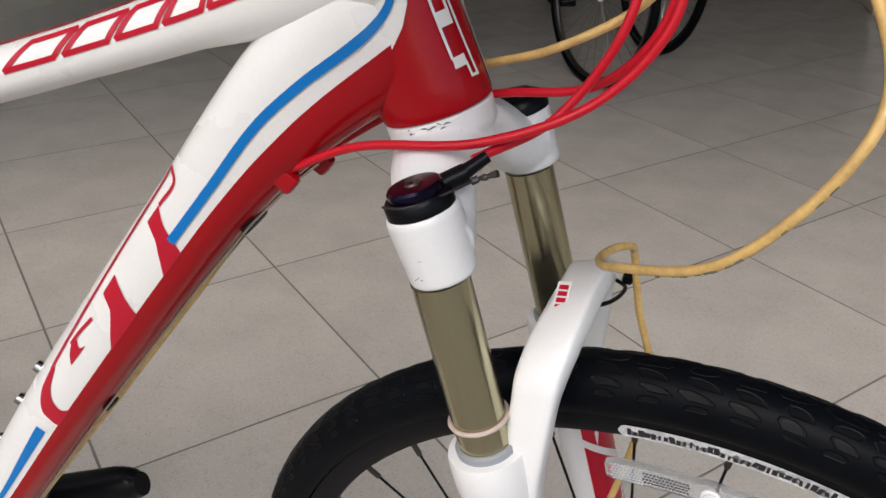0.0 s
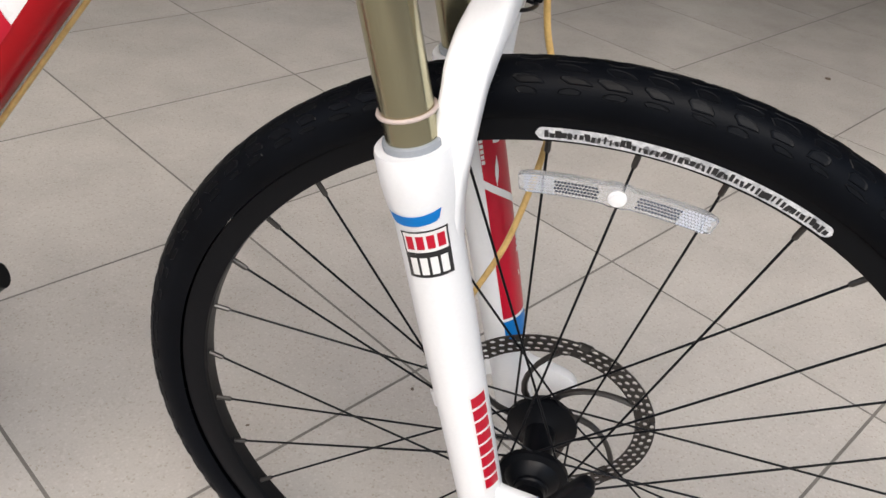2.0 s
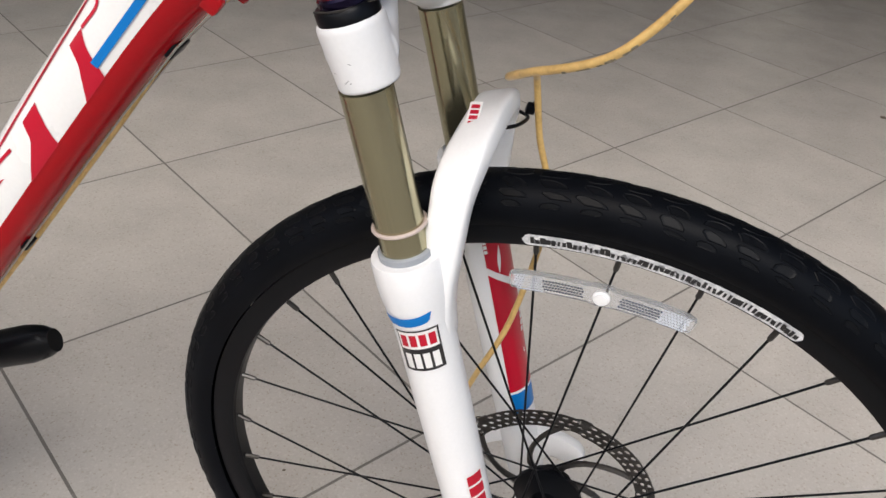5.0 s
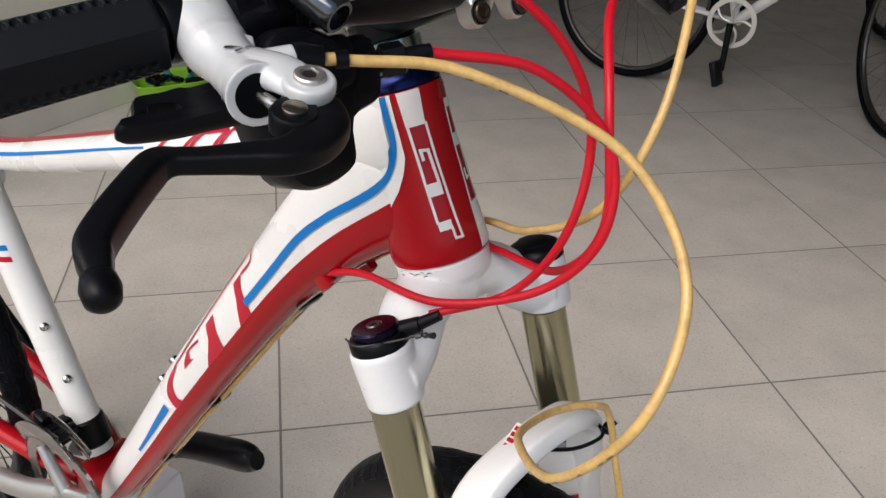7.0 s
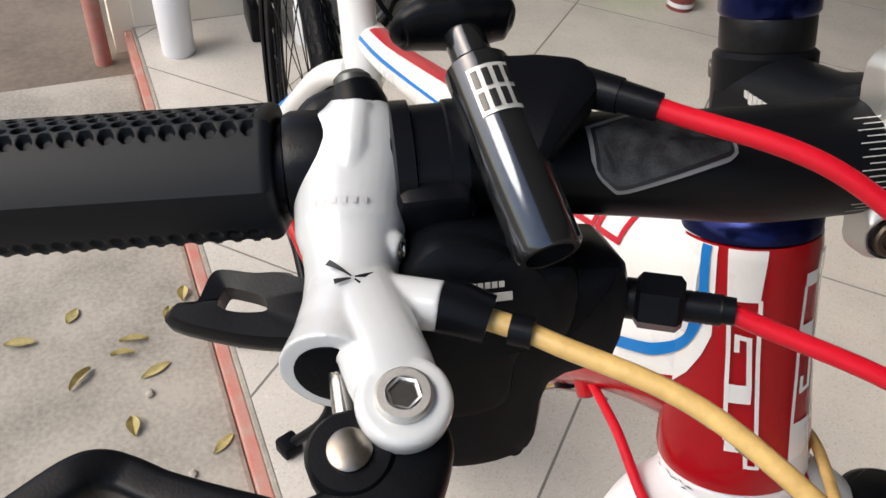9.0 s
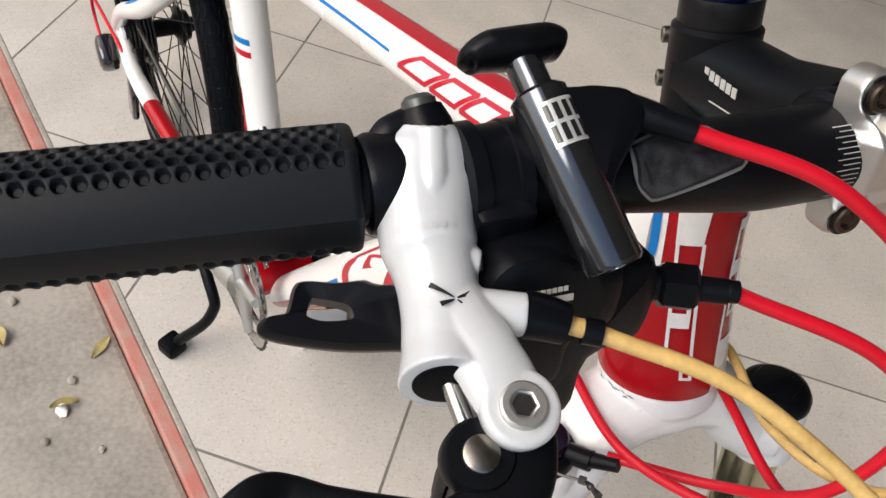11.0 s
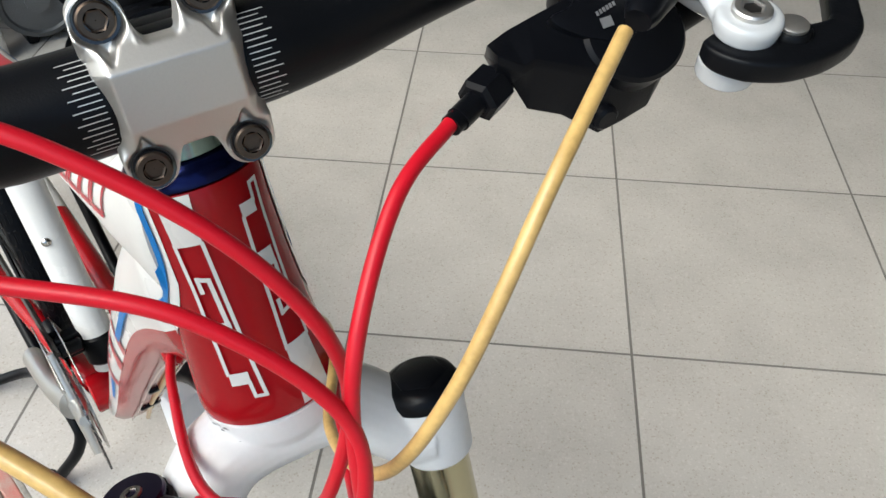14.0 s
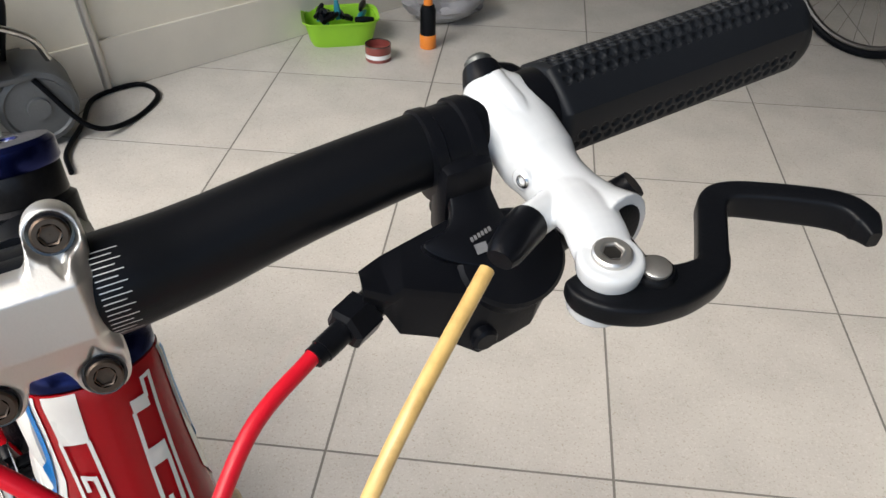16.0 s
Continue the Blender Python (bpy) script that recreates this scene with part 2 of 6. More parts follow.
def plate(outline, thick, m, bevel=0.0008, holes=()):
    """An outline in the xy plane of m, made thick along its z."""
    bm = bmesh.new()
    lo = [bm.verts.new((x, y, -thick / 2)) for x, y in outline]
    hi = [bm.verts.new((x, y, thick / 2)) for x, y in outline]
    n = len(outline)
    bm.faces.new(lo[::-1])
    bm.faces.new(hi)
    for k in range(n):
        bm.faces.new((lo[k], lo[(k + 1) % n], hi[(k + 1) % n], hi[k]))
    bmesh.ops.recalc_face_normals(bm, faces=bm.faces)
    if bevel:
        rim = [e for e in bm.edges if abs(e.verts[0].co.z - e.verts[1].co.z) < 1e-6]
        bmesh.ops.bevel(bm, geom=rim, offset=bevel, segments=2, affect="EDGES", profile=0.5)
    bm.transform(m)
    return bm


def smooth_outline(pts, n=5):
    p = [Vector((*q, 0)) for q in pts]
    k = len(p)
    out = []
    for i in range(k):
        a, b, c, d = p[i - 1], p[i], p[(i + 1) % k], p[(i + 2) % k]
        for j in range(n):
            t = j / n
            v = 0.5 * (2 * b + (c - a) * t + (2 * a - 5 * b + 4 * c - d) * t * t + (3 * b - a - 3 * c + d) * t ** 3)
            out.append((v.x, v.y))
    return out


def torus(c, axis, r, tube_r, n=32, segs=10, bm=None):
    bm = bm or bmesh.new()
    m = axis_matrix(c, axis)
    rows = []
    for k in range(n):
        a = 2 * math.pi * k / n
        rows.append([bm.verts.new(m @ Vector(((r + tube_r * math.cos(b)) * math.cos(a), (r + tube_r * math.cos(b)) * math.sin(a), tube_r * math.sin(b)))) for b in (2 * math.pi * j / segs for j in range(segs))])
    for k in range(n):
        for j in range(segs):
            bm.faces.new((rows[k][j], rows[k - 1][j], rows[k - 1][(j + 1) % segs], rows[k][(j + 1) % segs]))
    return bm


def ribbon(path_fn, rows, cols, bm=None):
    """A thin skin of rows x cols from a function of (u, v) in 0..1."""
    bm = bm or bmesh.new()
    g = [[bm.verts.new(path_fn(i / rows, j / cols)) for j in range(cols + 1)] for i in range(rows + 1)]
    for i in range(rows):
        for j in range(cols):
            bm.faces.new((g[i][j], g[i + 1][j], g[i + 1][j + 1], g[i][j + 1]))
    return bm


def bolt_head(c, axis, r=0.0042, h=0.004):
    """A socket cap screw: a chamfered rim and a hexagonal socket."""
    m = axis_matrix(c, axis)
    bm = lathe([(r, -h), (r, -0.0006), (r - 0.0006, 0), (r * 0.62, 0)], m, 24, caps=False)
    return lathe([(r * 0.62, 0), (r * 0.52, -0.0003), (r * 0.52, -0.0013), (0.0001, -0.0013)], m, 6, bm, caps=False)


def thing(name, label, category, at=(0, 0, 0), group="", kind=""):
    ob = new(name)
    ob.location = at
    bpy.context.view_layer.update()
    return tagged(ob, label, category, group, kind)


# ---- the steered axes: x forward, y to the rider's left, z up along the fork ----
LEFT = Vector((0.165, 0.983, 0.075)).normalized()
_d = Vector((-0.3256, 0, 0.9455))
UP = (_d - LEFT * _d.dot(LEFT)).normalized()
FWD = LEFT.cross(UP)
STEER = Matrix((FWD, LEFT, UP)).transposed().to_4x4()
STEER.translation = Vector((0.0425, 0.0505, 0.7725))


def S(c, b, a):
    return STEER @ Vector((c, b, a))


def D(c, b, a):
    return (STEER.to_3x3() @ Vector((c, b, a))).normalized()


# ---- the place: a tiled shop floor open to the street ----
EDGE_AT, EDGE_SLOPE = (-0.377, -0.097), 0.092
EDGE_DIR = Vector((1, EDGE_SLOPE, 0)).normalized()
EDGE_IN = Vector((-EDGE_DIR.y, EDGE_DIR.x, 0))
EDGE_P = Vector((*EDGE_AT, 0))


def E(along, inward, z=0.0):
    """A place by metres along the floor's street edge and inward from it."""
    return EDGE_P + EDGE_DIR * along + EDGE_IN * inward + Vector((0, 0, z))


EDGE_M = axis_matrix(EDGE_P, (0, 0, 1), EDGE_DIR)
WEST, EAST, DEEP, HIGH = -1.75, 4.6, 7.0, 3.0


def slab(x0, x1, y0, y1, z0, z1, bevel=0.0):
    """A block in the building's own axes."""
    return block((x1 - x0, y1 - y0, z1 - z0), EDGE_M @ Matrix.Translation(((x0 + x1) / 2, (y0 + y1) / 2, (z0 + z1) / 2)), bevel)


ground_bm = bmesh.new()
bmesh.ops.create_grid(ground_bm, x_segments=2, y_segments=2, size=120, matrix=Matrix.Translation((0, 0, -0.075)))
tagged(part("ground", ground_bm, SOIL, smooth=False), "brown bare earth ground beyond the pavement", "ground", kind="structure")
pave = slab(-1.55, 9.0, -2.6, -0.031, -0.16, -0.035, 0.01)
tagged(part("pavement", pave, CONCRETE, smooth=False), "grey stained concrete pavement outside the shop", "pavement", kind="structure")
kerb = slab(WEST, 4.6, -0.031, -0.009, -0.16, -0.012, 0.003)
tagged(part("trim", kerb, RED_PAINT, smooth=False), "worn red painted edge line along the floor", "floor edge", kind="structure")
lip = slab(WEST, 4.6, -0.009, 0.0, -0.16, -0.004, 0.002)
tagged(part("threshold", lip, CONCRETE, smooth=False), "grey cement threshold strip at the floor edge", "threshold", kind="structure")

floor_bm = slab(WEST, EAST, 0.0, DEEP, -0.16, -0.0005)
floor = tagged(part("floor", floor_bm, GROUT, smooth=False), "beige glossy porcelain tile floor with grey joints", "floor", kind="structure")


def wall(name, x0, x1, y0, y1, label, z1=HIGH, mat=WALL):
    return tagged(part(name, slab(x0, x1, y0, y1, -0.16, z1), mat, smooth=False), label, "wall", kind="structure")


wall_west = wall("wall_west", WEST - 0.2, WEST, -0.06, DEEP, "cream painted side wall with a tiled skirting")
# unseen back and east walls, added to bounce daylight deep inside
wall("wall_north_unseen", WEST - 0.2, EAST + 0.2, DEEP, DEEP + 0.2, "unseen pale beige back wall, added to bounce light onto the far floor", mat=UNSEEN_WALL)
wall("wall_east_unseen", EAST, EAST + 0.2, -0.06, DEEP, "unseen pale beige side wall, added to close the room and bounce light", mat=UNSEEN_WALL)
# unseen ceiling, added to keep the sky off the inner floor
tagged(part("ceiling", slab(WEST - 0.2, EAST + 0.2, -0.5, DEEP + 0.2, HIGH, HIGH + 0.15), UNSEEN_CEIL, smooth=False), "unseen dark grey ceiling, added to block light inside the shop", "ceiling", kind="structure")
skirt = slab(WEST, WEST + 0.012, 0.0, DEEP, 0.0, 0.16, 0.002)
tagged(part("baseboard", skirt, SKIRT, smooth=False), "cream tiled skirting along the side wall", "skirting", kind="structure")
tagged(part("red_drain_pipe", tube([E(WEST + 0.05, -0.10, -0.1), E(WEST + 0.05, -0.10, 2.6)], 0.022, 16), RED_PAINT), "red painted pipe at the wall's street end", "pipe")

pillar = thing("pillar", "cream square pillar with a wider plinth", "pillar", (1.46, 4.75, 0), kind="structure")
part("shaft", block((0.42, 0.42, HIGH), Matrix.Translation((1.46, 4.72, HIGH / 2)), 0.01), WALL, pillar, smooth=False)
part("plinth", block((0.5, 0.5, 0.2), Matrix.Translation((1.46, 4.72, 0.1)), 0.01), WALL, pillar, smooth=False)


# ---- the mountain bike ----
bike = thing("mountain_bike", "white, red and blue hardtail mountain bike with yellowed brake hoses", "bicycle", (-0.3, 0.046, 0))

# main frame: each main tube lies in the frame's upright plane
FY = 0.046


class FrameTube:
    """A hydroformed tube in the frame's plane; a point on its skin by s (0..1 along) and angle (0: right side, 90: top)."""

    def __init__(self, pts, half_h, half_w, n=40, power=2.3):
        p = spline([(x, FY, z) for x, z in pts], 10)
        idx = np.linspace(0, len(p) - 1, n + 1)
        self.p = [p[int(i)].lerp(p[min(int(i) + 1, len(p) - 1)], i - int(i)) for i in idx]
        self.h, self.w, self.n, self.power = lerp_list(half_h, n + 1), lerp_list(half_w, n + 1), n, power

    def at(self, s, deg, lift=0.0):
        f = max(0.0, min(1.0, s)) * self.n
        i = min(int(f), self.n - 1)
        k = f - i
        c = self.p[i].lerp(self.p[i + 1], k)
        a, b = self.p[max(i - 1, 0)], self.p[min(i + 2, self.n)]
        t = (b - a).normalized()
        up = Vector((-t.z, 0, t.x))
        if up.z < 0:
            up = -up
        h, w = self.h[i] * (1 - k) + self.h[i + 1] * k, self.w[i] * (1 - k) + self.w[i + 1] * k
        ca, sa = math.cos(radians(deg)), math.sin(radians(deg))
        e = 2 / self.power
        x, y = math.copysign(abs(ca) ** e, ca), math.copysign(abs(sa) ** e, sa)
        out = (Vector((0, -1, 0)) * ca + up * sa)
        return c + Vector((0, -1, 0)) * x * w + up * y * h + out * lift

    def skin(self, name, mats, parent, split=None, segs=18, label=""):
        """split: the angle at each end where the upper colour (slot 0) meets the lower (slot 1)."""
        bm = bmesh.new()
        rings = []
        for i in range(self.n + 1):
            s = i / self.n
            b = (split[0] + (split[1] - split[0]) * s) if split else -10
            degs = [b + (180 - 2 * b) * k / segs for k in range(segs)] + [180 - b + (180 + 2 * b) * k / segs for k in range(segs)]
            rings.append([bm.verts.new(self.at(s, d)) for d in degs])
        m = 2 * segs
        for a, b in zip(rings, rings[1:]):
            for k in range(m):
                bm.faces.new((a[k], a[(k + 1) % m], b[(k + 1) % m], b[k])).material_index = 0 if k < segs or not split else 1
        bm.faces.new(rings[0])
        bm.faces.new(rings[-1])
        return part(name, bm, mats, parent, label)

    def patch(self, s0, s1, d0, d1, lift=0.0005, rows=24, cols=6, bm=None):
        """A thin paint strip; the angles may be given at both ends as pairs."""
        lo, hi = (d0 if isinstance(d0, tuple) else (d0, d0)), (d1 if isinstance(d1, tuple) else (d1, d1))

        def fn(u, v):
            a, b = lo[0] + (lo[1] - lo[0]) * u, hi[0] + (hi[1] - hi[0]) * u
            return self.at(s0 + (s1 - s0) * u, a + (b - a) * v, lift)
        return ribbon(fn, rows, cols, bm)

    def band(self, pts, width, lift=0.0006):
        """A painted band along a smooth line through points (s, degrees), as wide as given in metres."""
        line = spline([(s * 100, a, 0) for s, a in pts], 8)
        place = [self.at(p.x / 100, p.y, lift) for p in line]
        bm = bmesh.new()
        prev = None
        for i, p in enumerate(place):
            along = place[min(i + 1, len(place) - 1)] - place[max(i - 1, 0)]
            nor = self.at(line[i].x / 100, line[i].y, lift + 0.01) - p
            side = along.cross(nor).normalized() * width / 2
            row = [bm.verts.new(p + side * k) for k in (1, 0, -1)]
            if prev:
                for k in (0, 1):
                    bm.faces.new((prev[k], prev[k + 1], row[k + 1], row[k]))
            prev = row
        return bm

    def sheet(self, left, right, lift=0.0006):
        """A painted field between two smooth edges through points (s, degrees)."""
        a, b = [spline([(q * 100, d, 0) for q, d in edge], 8) for edge in (left, right)]

        def fn(u, v):
            i = round(u * (len(a) - 1))
            p = a[i].lerp(b[i], v)
            return self.at(p.x / 100, p.y, lift)
        return ribbon(fn, len(a) - 1, 4)

    def stroke(self, pts, width, lift=0.0006, bm=None):
        """A painted line through points (s, degrees), as wide as given in metres."""
        bm = bm or bmesh.new()
        for (s0, a0), (s1, a1) in zip(pts, pts[1:]):
            n = 6
            prev = None
            for i in range(n + 1):
                u = i / n
                s, a = s0 + (s1 - s0) * u, a0 + (a1 - a0) * u
                p = self.at(s, a, lift)
                du = self.at(s + (s1 - s0) * 0.02, a + (a1 - a0) * 0.02, lift) - p
                nor = (self.at(s, a, lift + 0.01) - p).normalized()
                side = du.cross(nor)
                if side.length < 1e-7:
                    continue
                side = side.normalized() * width / 2
                e = du.normalized() * (width * 0.3 * (-1 if i == 0 else 1 if i == n else 0))
                v = (bm.verts.new(p + side + e), bm.verts.new(p - side + e))
                if prev:
                    bm.faces.new((prev[0], prev[1], v[1], v[0]))
                prev = v
        return bm


down = FrameTube([(-0.458, 0.268), (-0.418, 0.322), (-0.335, 0.435), (-0.253, 0.548), (-0.127, 0.713), (-0.065, 0.785), (-0.012, 0.832), (0.010, 0.848)],
                 [0.021, 0.024, 0.027, 0.029, 0.030, 0.037, 0.044, 0.046], [0.030, 0.028, 0.028, 0.028, 0.027, 0.026, 0.024, 0.012], n=56)
down_tube = down.skin("down_tube", (WHITE, RED), bike, (-20, -13), label="down tube, white above and red below")
top = FrameTube([(-0.618, 0.678), (-0.52, 0.7015), (-0.42, 0.732), (-0.31, 0.768), (-0.2, 0.803), (-0.12, 0.830), (-0.06, 0.852), (-0.012, 0.868), (0.000, 0.872)],
                [0.017, 0.0165, 0.0175, 0.0175, 0.0175, 0.019, 0.028, 0.034, 0.035], [0.018, 0.019, 0.02, 0.021, 0.022, 0.023, 0.024, 0.023, 0.020], n=48)
top_tube = top.skin("top_tube", (WHITE, RED), bike, label="white top tube with a red upper edge")
part("red_band", top.patch(0.0438, 0.7000, (66, 74), (114, 106), 0.0005, 40, 6), DECAL_RED, top_tube)
for side in (1, -1):
    def deg(a, side=side):
        return a if side > 0 else 180 - a
    part("blue_stripe", down.patch(0.262, 0.388, (deg(-9), deg(-8)), (deg(-3), deg(4)), 0.0006), BLUE, down_tube)
    part("blue_stripe", top.patch(0.0175, 0.4350, (deg(14), deg(15)), (deg(30), deg(21)), 0.0006, 40, 4), BLUE, top_tube)
    # the maker's name on the down tube: slanted red blocks and lines
    for left, right in ((((0.550, 34.5), (0.548, 18), (0.545, 7), (0.5385, -4), (0.532, -17)), ((0.563, 34.5), (0.558, 17.5), (0.555, 5), (0.5525, -6), (0.550, -17))),
                        (((0.5015, 29.5), (0.4985, 10.5), (0.4945, 3), (0.487, -5), (0.478, -18)), ((0.514, 30.5), (0.511, 11.5), (0.5085, 1), (0.5065, -8), (0.505, -18))),
                        (((0.465, 27.5), (0.459, 20), (0.454, 9.5)), ((0.4695, 24), (0.467, 13.5), (0.471, 8.5))),
                        (((0.439, 34), (0.420, 26.5), (0.4065, 9.5), (0.403, -6), (0.402, -19)), ((0.4435, 28.5), (0.4295, 17), (0.4205, 4), (0.418, -9), (0.4225, -19)))):
        part("decal_block", down.sheet([(q, deg(a)) for q, a in left], [(q, deg(a)) for q, a in right]), DECAL_RED, down_tube)
    for pts in (((0.586, 58), (0.5825, 34.5), (0.563, 34.0)), ((0.486, 22), (0.474, 26.5), (0.464, 27.5)), ((0.586, 58), (0.5455, 52), (0.510, 46), (0.4775, 40.5), (0.439, 33))):
        part("decal_line", down.band([(q, deg(a)) for q, a in pts], 0.0026), DECAL_RED, down_tube)
    # the model's name on the top tube: a row of slanted blocks outlined in red
    for k in range(6):
        q = 0.452 + 0.0545 * k
        part("decal_block", top.stroke([(q, deg(5)), (q + 0.026, deg(47)), (q + 0.070, deg(47)), (q + 0.044, deg(5)), (q, deg(5))], 0.0034), DECAL_RED, top_tube)
for q in (0.372, 0.415):
    c = down.at(q, 86)
    part("bottle_bolt", bolt_head(down.at(q, 80, 0.0045), down.at(q, 86, 0.01) - c, 0.0046, 0.006), STEEL, down_tube)

# head tube, round its own axis
HC, HB = -0.016, 0.004
HEAD = [(0.021, 0.0325), (0.0255, 0.0333), (0.036, 0.0325), (0.06, 0.0305), (0.09, 0.0285), (0.115, 0.0280), (0.128, 0.0282), (0.132, 0.0275)]


def head_at(a, deg, lift=0.0):
    """On the head tube at height a; deg 0 in front, positive round to the right."""
    r = float(np.interp(a, [h for h, _ in HEAD], [r for _, r in HEAD])) + lift
    return S(HC + r * math.cos(radians(deg)), HB - r * math.sin(radians(deg)), a)


head = part("head_tube", lathe([(r, a) for a, r in HEAD], STEER @ Matrix.Translation((HC, HB, 0)), 64), RED, bike, "glossy red head tube")


def head_patch(a0, a1, d0, d1, lift=0.0006, bm=None, rows=16, cols=5):
    lo, hi = (d0 if isinstance(d0, tuple) else (d0, d0)), (d1 if isinstance(d1, tuple) else (d1, d1))

    def fn(u, v):
        return head_at(a0 + (a1 - a0) * u, lo[0] + (lo[1] - lo[0]) * u + (hi[0] - lo[0] + (hi[1] - lo[1] - hi[0] + lo[0]) * u) * v, lift)
    return ribbon(fn, rows, cols, bm)


def head_stroke(pts, width, bm=None, lift=0.0012):
    bm = bm or bmesh.new()
    for (a0, d0), (a1, d1) in zip(pts, pts[1:]):
        prev = None
        n = 5
        for i in range(n + 1):
            u = i / n
            a, d = a0 + (a1 - a0) * u, d0 + (d1 - d0) * u
            p = head_at(a, d, lift)
            du = head_at(a + (a1 - a0) * 0.02, d + (d1 - d0) * 0.02, lift) - p
            side = du.cross(head_at(a, d, lift + 0.01) - p).normalized() * width / 2
            e = du.normalized() * (width * 0.45 * (-1 if i == 0 else 1 if i == n else 0))
            v = (bm.verts.new(p + side + e), bm.verts.new(p - side + e))
            if prev:
                bm.faces.new((prev[0], prev[1], v[1], v[0]))
            prev = v
    return bm


for sg in (1, -1):
    def panel_at(u, v, sg=sg):
        d = (50 if sg > 0 else 72) + 83 * v
        low = float(np.interp(d, [50, 57, 69, 90, 117, 155], [0.093, 0.083, 0.0725, 0.061, 0.050, 0.045]))
        return head_at(low + (0.1316 - low) * u, sg * d, 0.0005)
    part("white_panel", ribbon(panel_at, 12, 30), WHITE, head)
    # badge: a long outline round plain blocks; the left one stands on its head
    def turn(a, d, sg=sg):
        return (a, d) if sg > 0 else (0.163 - a, d - 55)
    if sg > 0:
        part("white_stripe", head_patch(0.1100, 0.1316, (15.2, 12), (40, 42), 0.0005), WHITE, head)
    else:
        part("white_stripe", head_patch(0.0225, 0.0530, (-15, -17), (-43, -41), 0.0005), WHITE, head)
    for pts, width in ((((0.111, 38), (0.087, 35.6), (0.0745, 34.8), (0.0490, 32.5)), 0.0017), (((0.1105, 15.2), (0.084, 13.6), (0.052, 11.0), (0.036, 9)), 0.0017), (((0.0360, 9), (0.0365, 17), (0.0440, 18)), 0.0017), (((0.0893, 29.5), (0.0952, 30), (0.0942, 21.0), (0.0730, 18.6)), 0.0020)):
        part("badge_line", head_stroke([turn(a, d) for a, d in pts], width), WHITE, head)
    for a0, a1, d0, d1 in ((0.0655, 0.0738, 16.5, 34.6), (0.0430, 0.0490, 17, 32.5)):
        (a0, d0), (a1, d1) = turn(a0, d0), turn(a1, d1)
        part("badge_block", head_patch(min(a0, a1), max(a0, a1), min(d0, d1), max(d0, d1), 0.0009), WHITE, head)


def side_skin():
    """The frame's painted skins, for laying lines on them."""
    from mathutils.bvhtree import BVHTree
    v, f = [], []
    for ob in (down_tube, top_tube, head):
        n = len(v)
        v += [ob.matrix_world @ p.co for p in ob.data.vertices]
        f += [[n + i for i in p.vertices] for p in ob.data.polygons]
    return BVHTree.FromPolygons(v, f)


bpy.context.view_layer.update()
SKIN = side_skin()
BLUE_LINE = spline([(-0.1405, 0, 0.694), (-0.109, 0, 0.734), (-0.076, 0, 0.776), (-0.047, 0, 0.803), (-0.021, 0, 0.823), (-0.006, 0, 0.836), (0.003, 0, 0.850), (0.004, 0, 0.866), (-0.002, 0, 0.885), (-0.0085, 0, 0.9045)], 8)
for sg in (1, -1):
    bm = bmesh.new()
    prev = None
    for i, p in enumerate(BLUE_LINE):
        t = (BLUE_LINE[min(i + 1, len(BLUE_LINE) - 1)] - BLUE_LINE[max(i - 1, 0)]).normalized()
        n = Vector((-t.z, 0, t.x))
        row = []
        for w in (-1, -0.33, 0.33, 1):
            q = p + n * w * float(np.interp(p.z, [0.83, 0.855], [0.0028, 0.0019]))
            hit, nor, _, _ = SKIN.ray_cast(Vector((q.x, -0.4 if sg > 0 else 0.5, q.z)), Vector((0, sg, 0)))
            if hit:
                row.append(bm.verts.new(hit + Vector((0, -sg * 0.0009, 0)) + nor * 0.0004))
        if len(row) == 4:
            if prev:
                for k in range(3):
                    bm.faces.new((prev[k], prev[k + 1], row[k + 1], row[k]))
            prev = row
    part("blue_stripe", bm, BLUE, down_tube)
part("headset_cup", lathe([(0.0262, 0.132), (0.0276, 0.133), (0.0276, 0.138), (0.0245, 0.142)], STEER @ Matrix.Translation((HC, HB, 0)), 48), ANO_BLUE, bike, "blue anodised headset cup")
part("headset_spacer", lathe([(0.0195, 0.142), (0.0215, 0.143), (0.0215, 0.161), (0.0195, 0.162)], STEER @ Matrix.Translation((HC, HB, 0)), 48), SPACER, bike, "polished teal-tinted headset spacer")

# seat tube, bottom bracket and rear stays
BB = Vector((-0.478, 0.041, 0.285))
ST_TOP = Vector((-0.628, 0.032, 0.735))
seat_dir = (ST_TOP - BB).normalized()
seat_tube = part("seat_tube", rod(BB + seat_dir * 0.03, ST_TOP, 0.0192, 28, 0.0200), WHITE, bike, "white seat tube with steel bottle bolts")
part("seat_clamp", lathe([(0.0195, 0), (0.021, 0.002), (0.021, 0.016), (0.0195, 0.018)], axis_matrix(ST_TOP - seat_dir * 0.002, seat_dir), 32), BLACK, bike, "black seat clamp collar")
part("seat_post", rod(ST_TOP, ST_TOP + seat_dir * 0.06, 0.0138, 24), BLACK, bike, "black seat post")
part("derailleur_clamp", rod(BB + seat_dir * 0.040, BB + seat_dir * 0.078, 0.0222, 28, chamfer=0.003), BLACK, bike, "black front derailleur clamp band")
fwd_st = Vector((0.945, 0, 0.326))
for k, mat in enumerate((BLUE, WHITE, DECAL_RED)):
    part("sticker_band", ribbon(lambda u, v: BB + seat_dir * (0.312 - 0.007 * k - 0.0066 * u + 0.006 * v) + (Vector((0, -1, 0)) * math.cos(radians(62 - 70 * v)) + Vector((0.945, 0, 0.326)) * math.sin(radians(62 - 70 * v))) * 0.0201, 2, 8), mat, seat_tube)
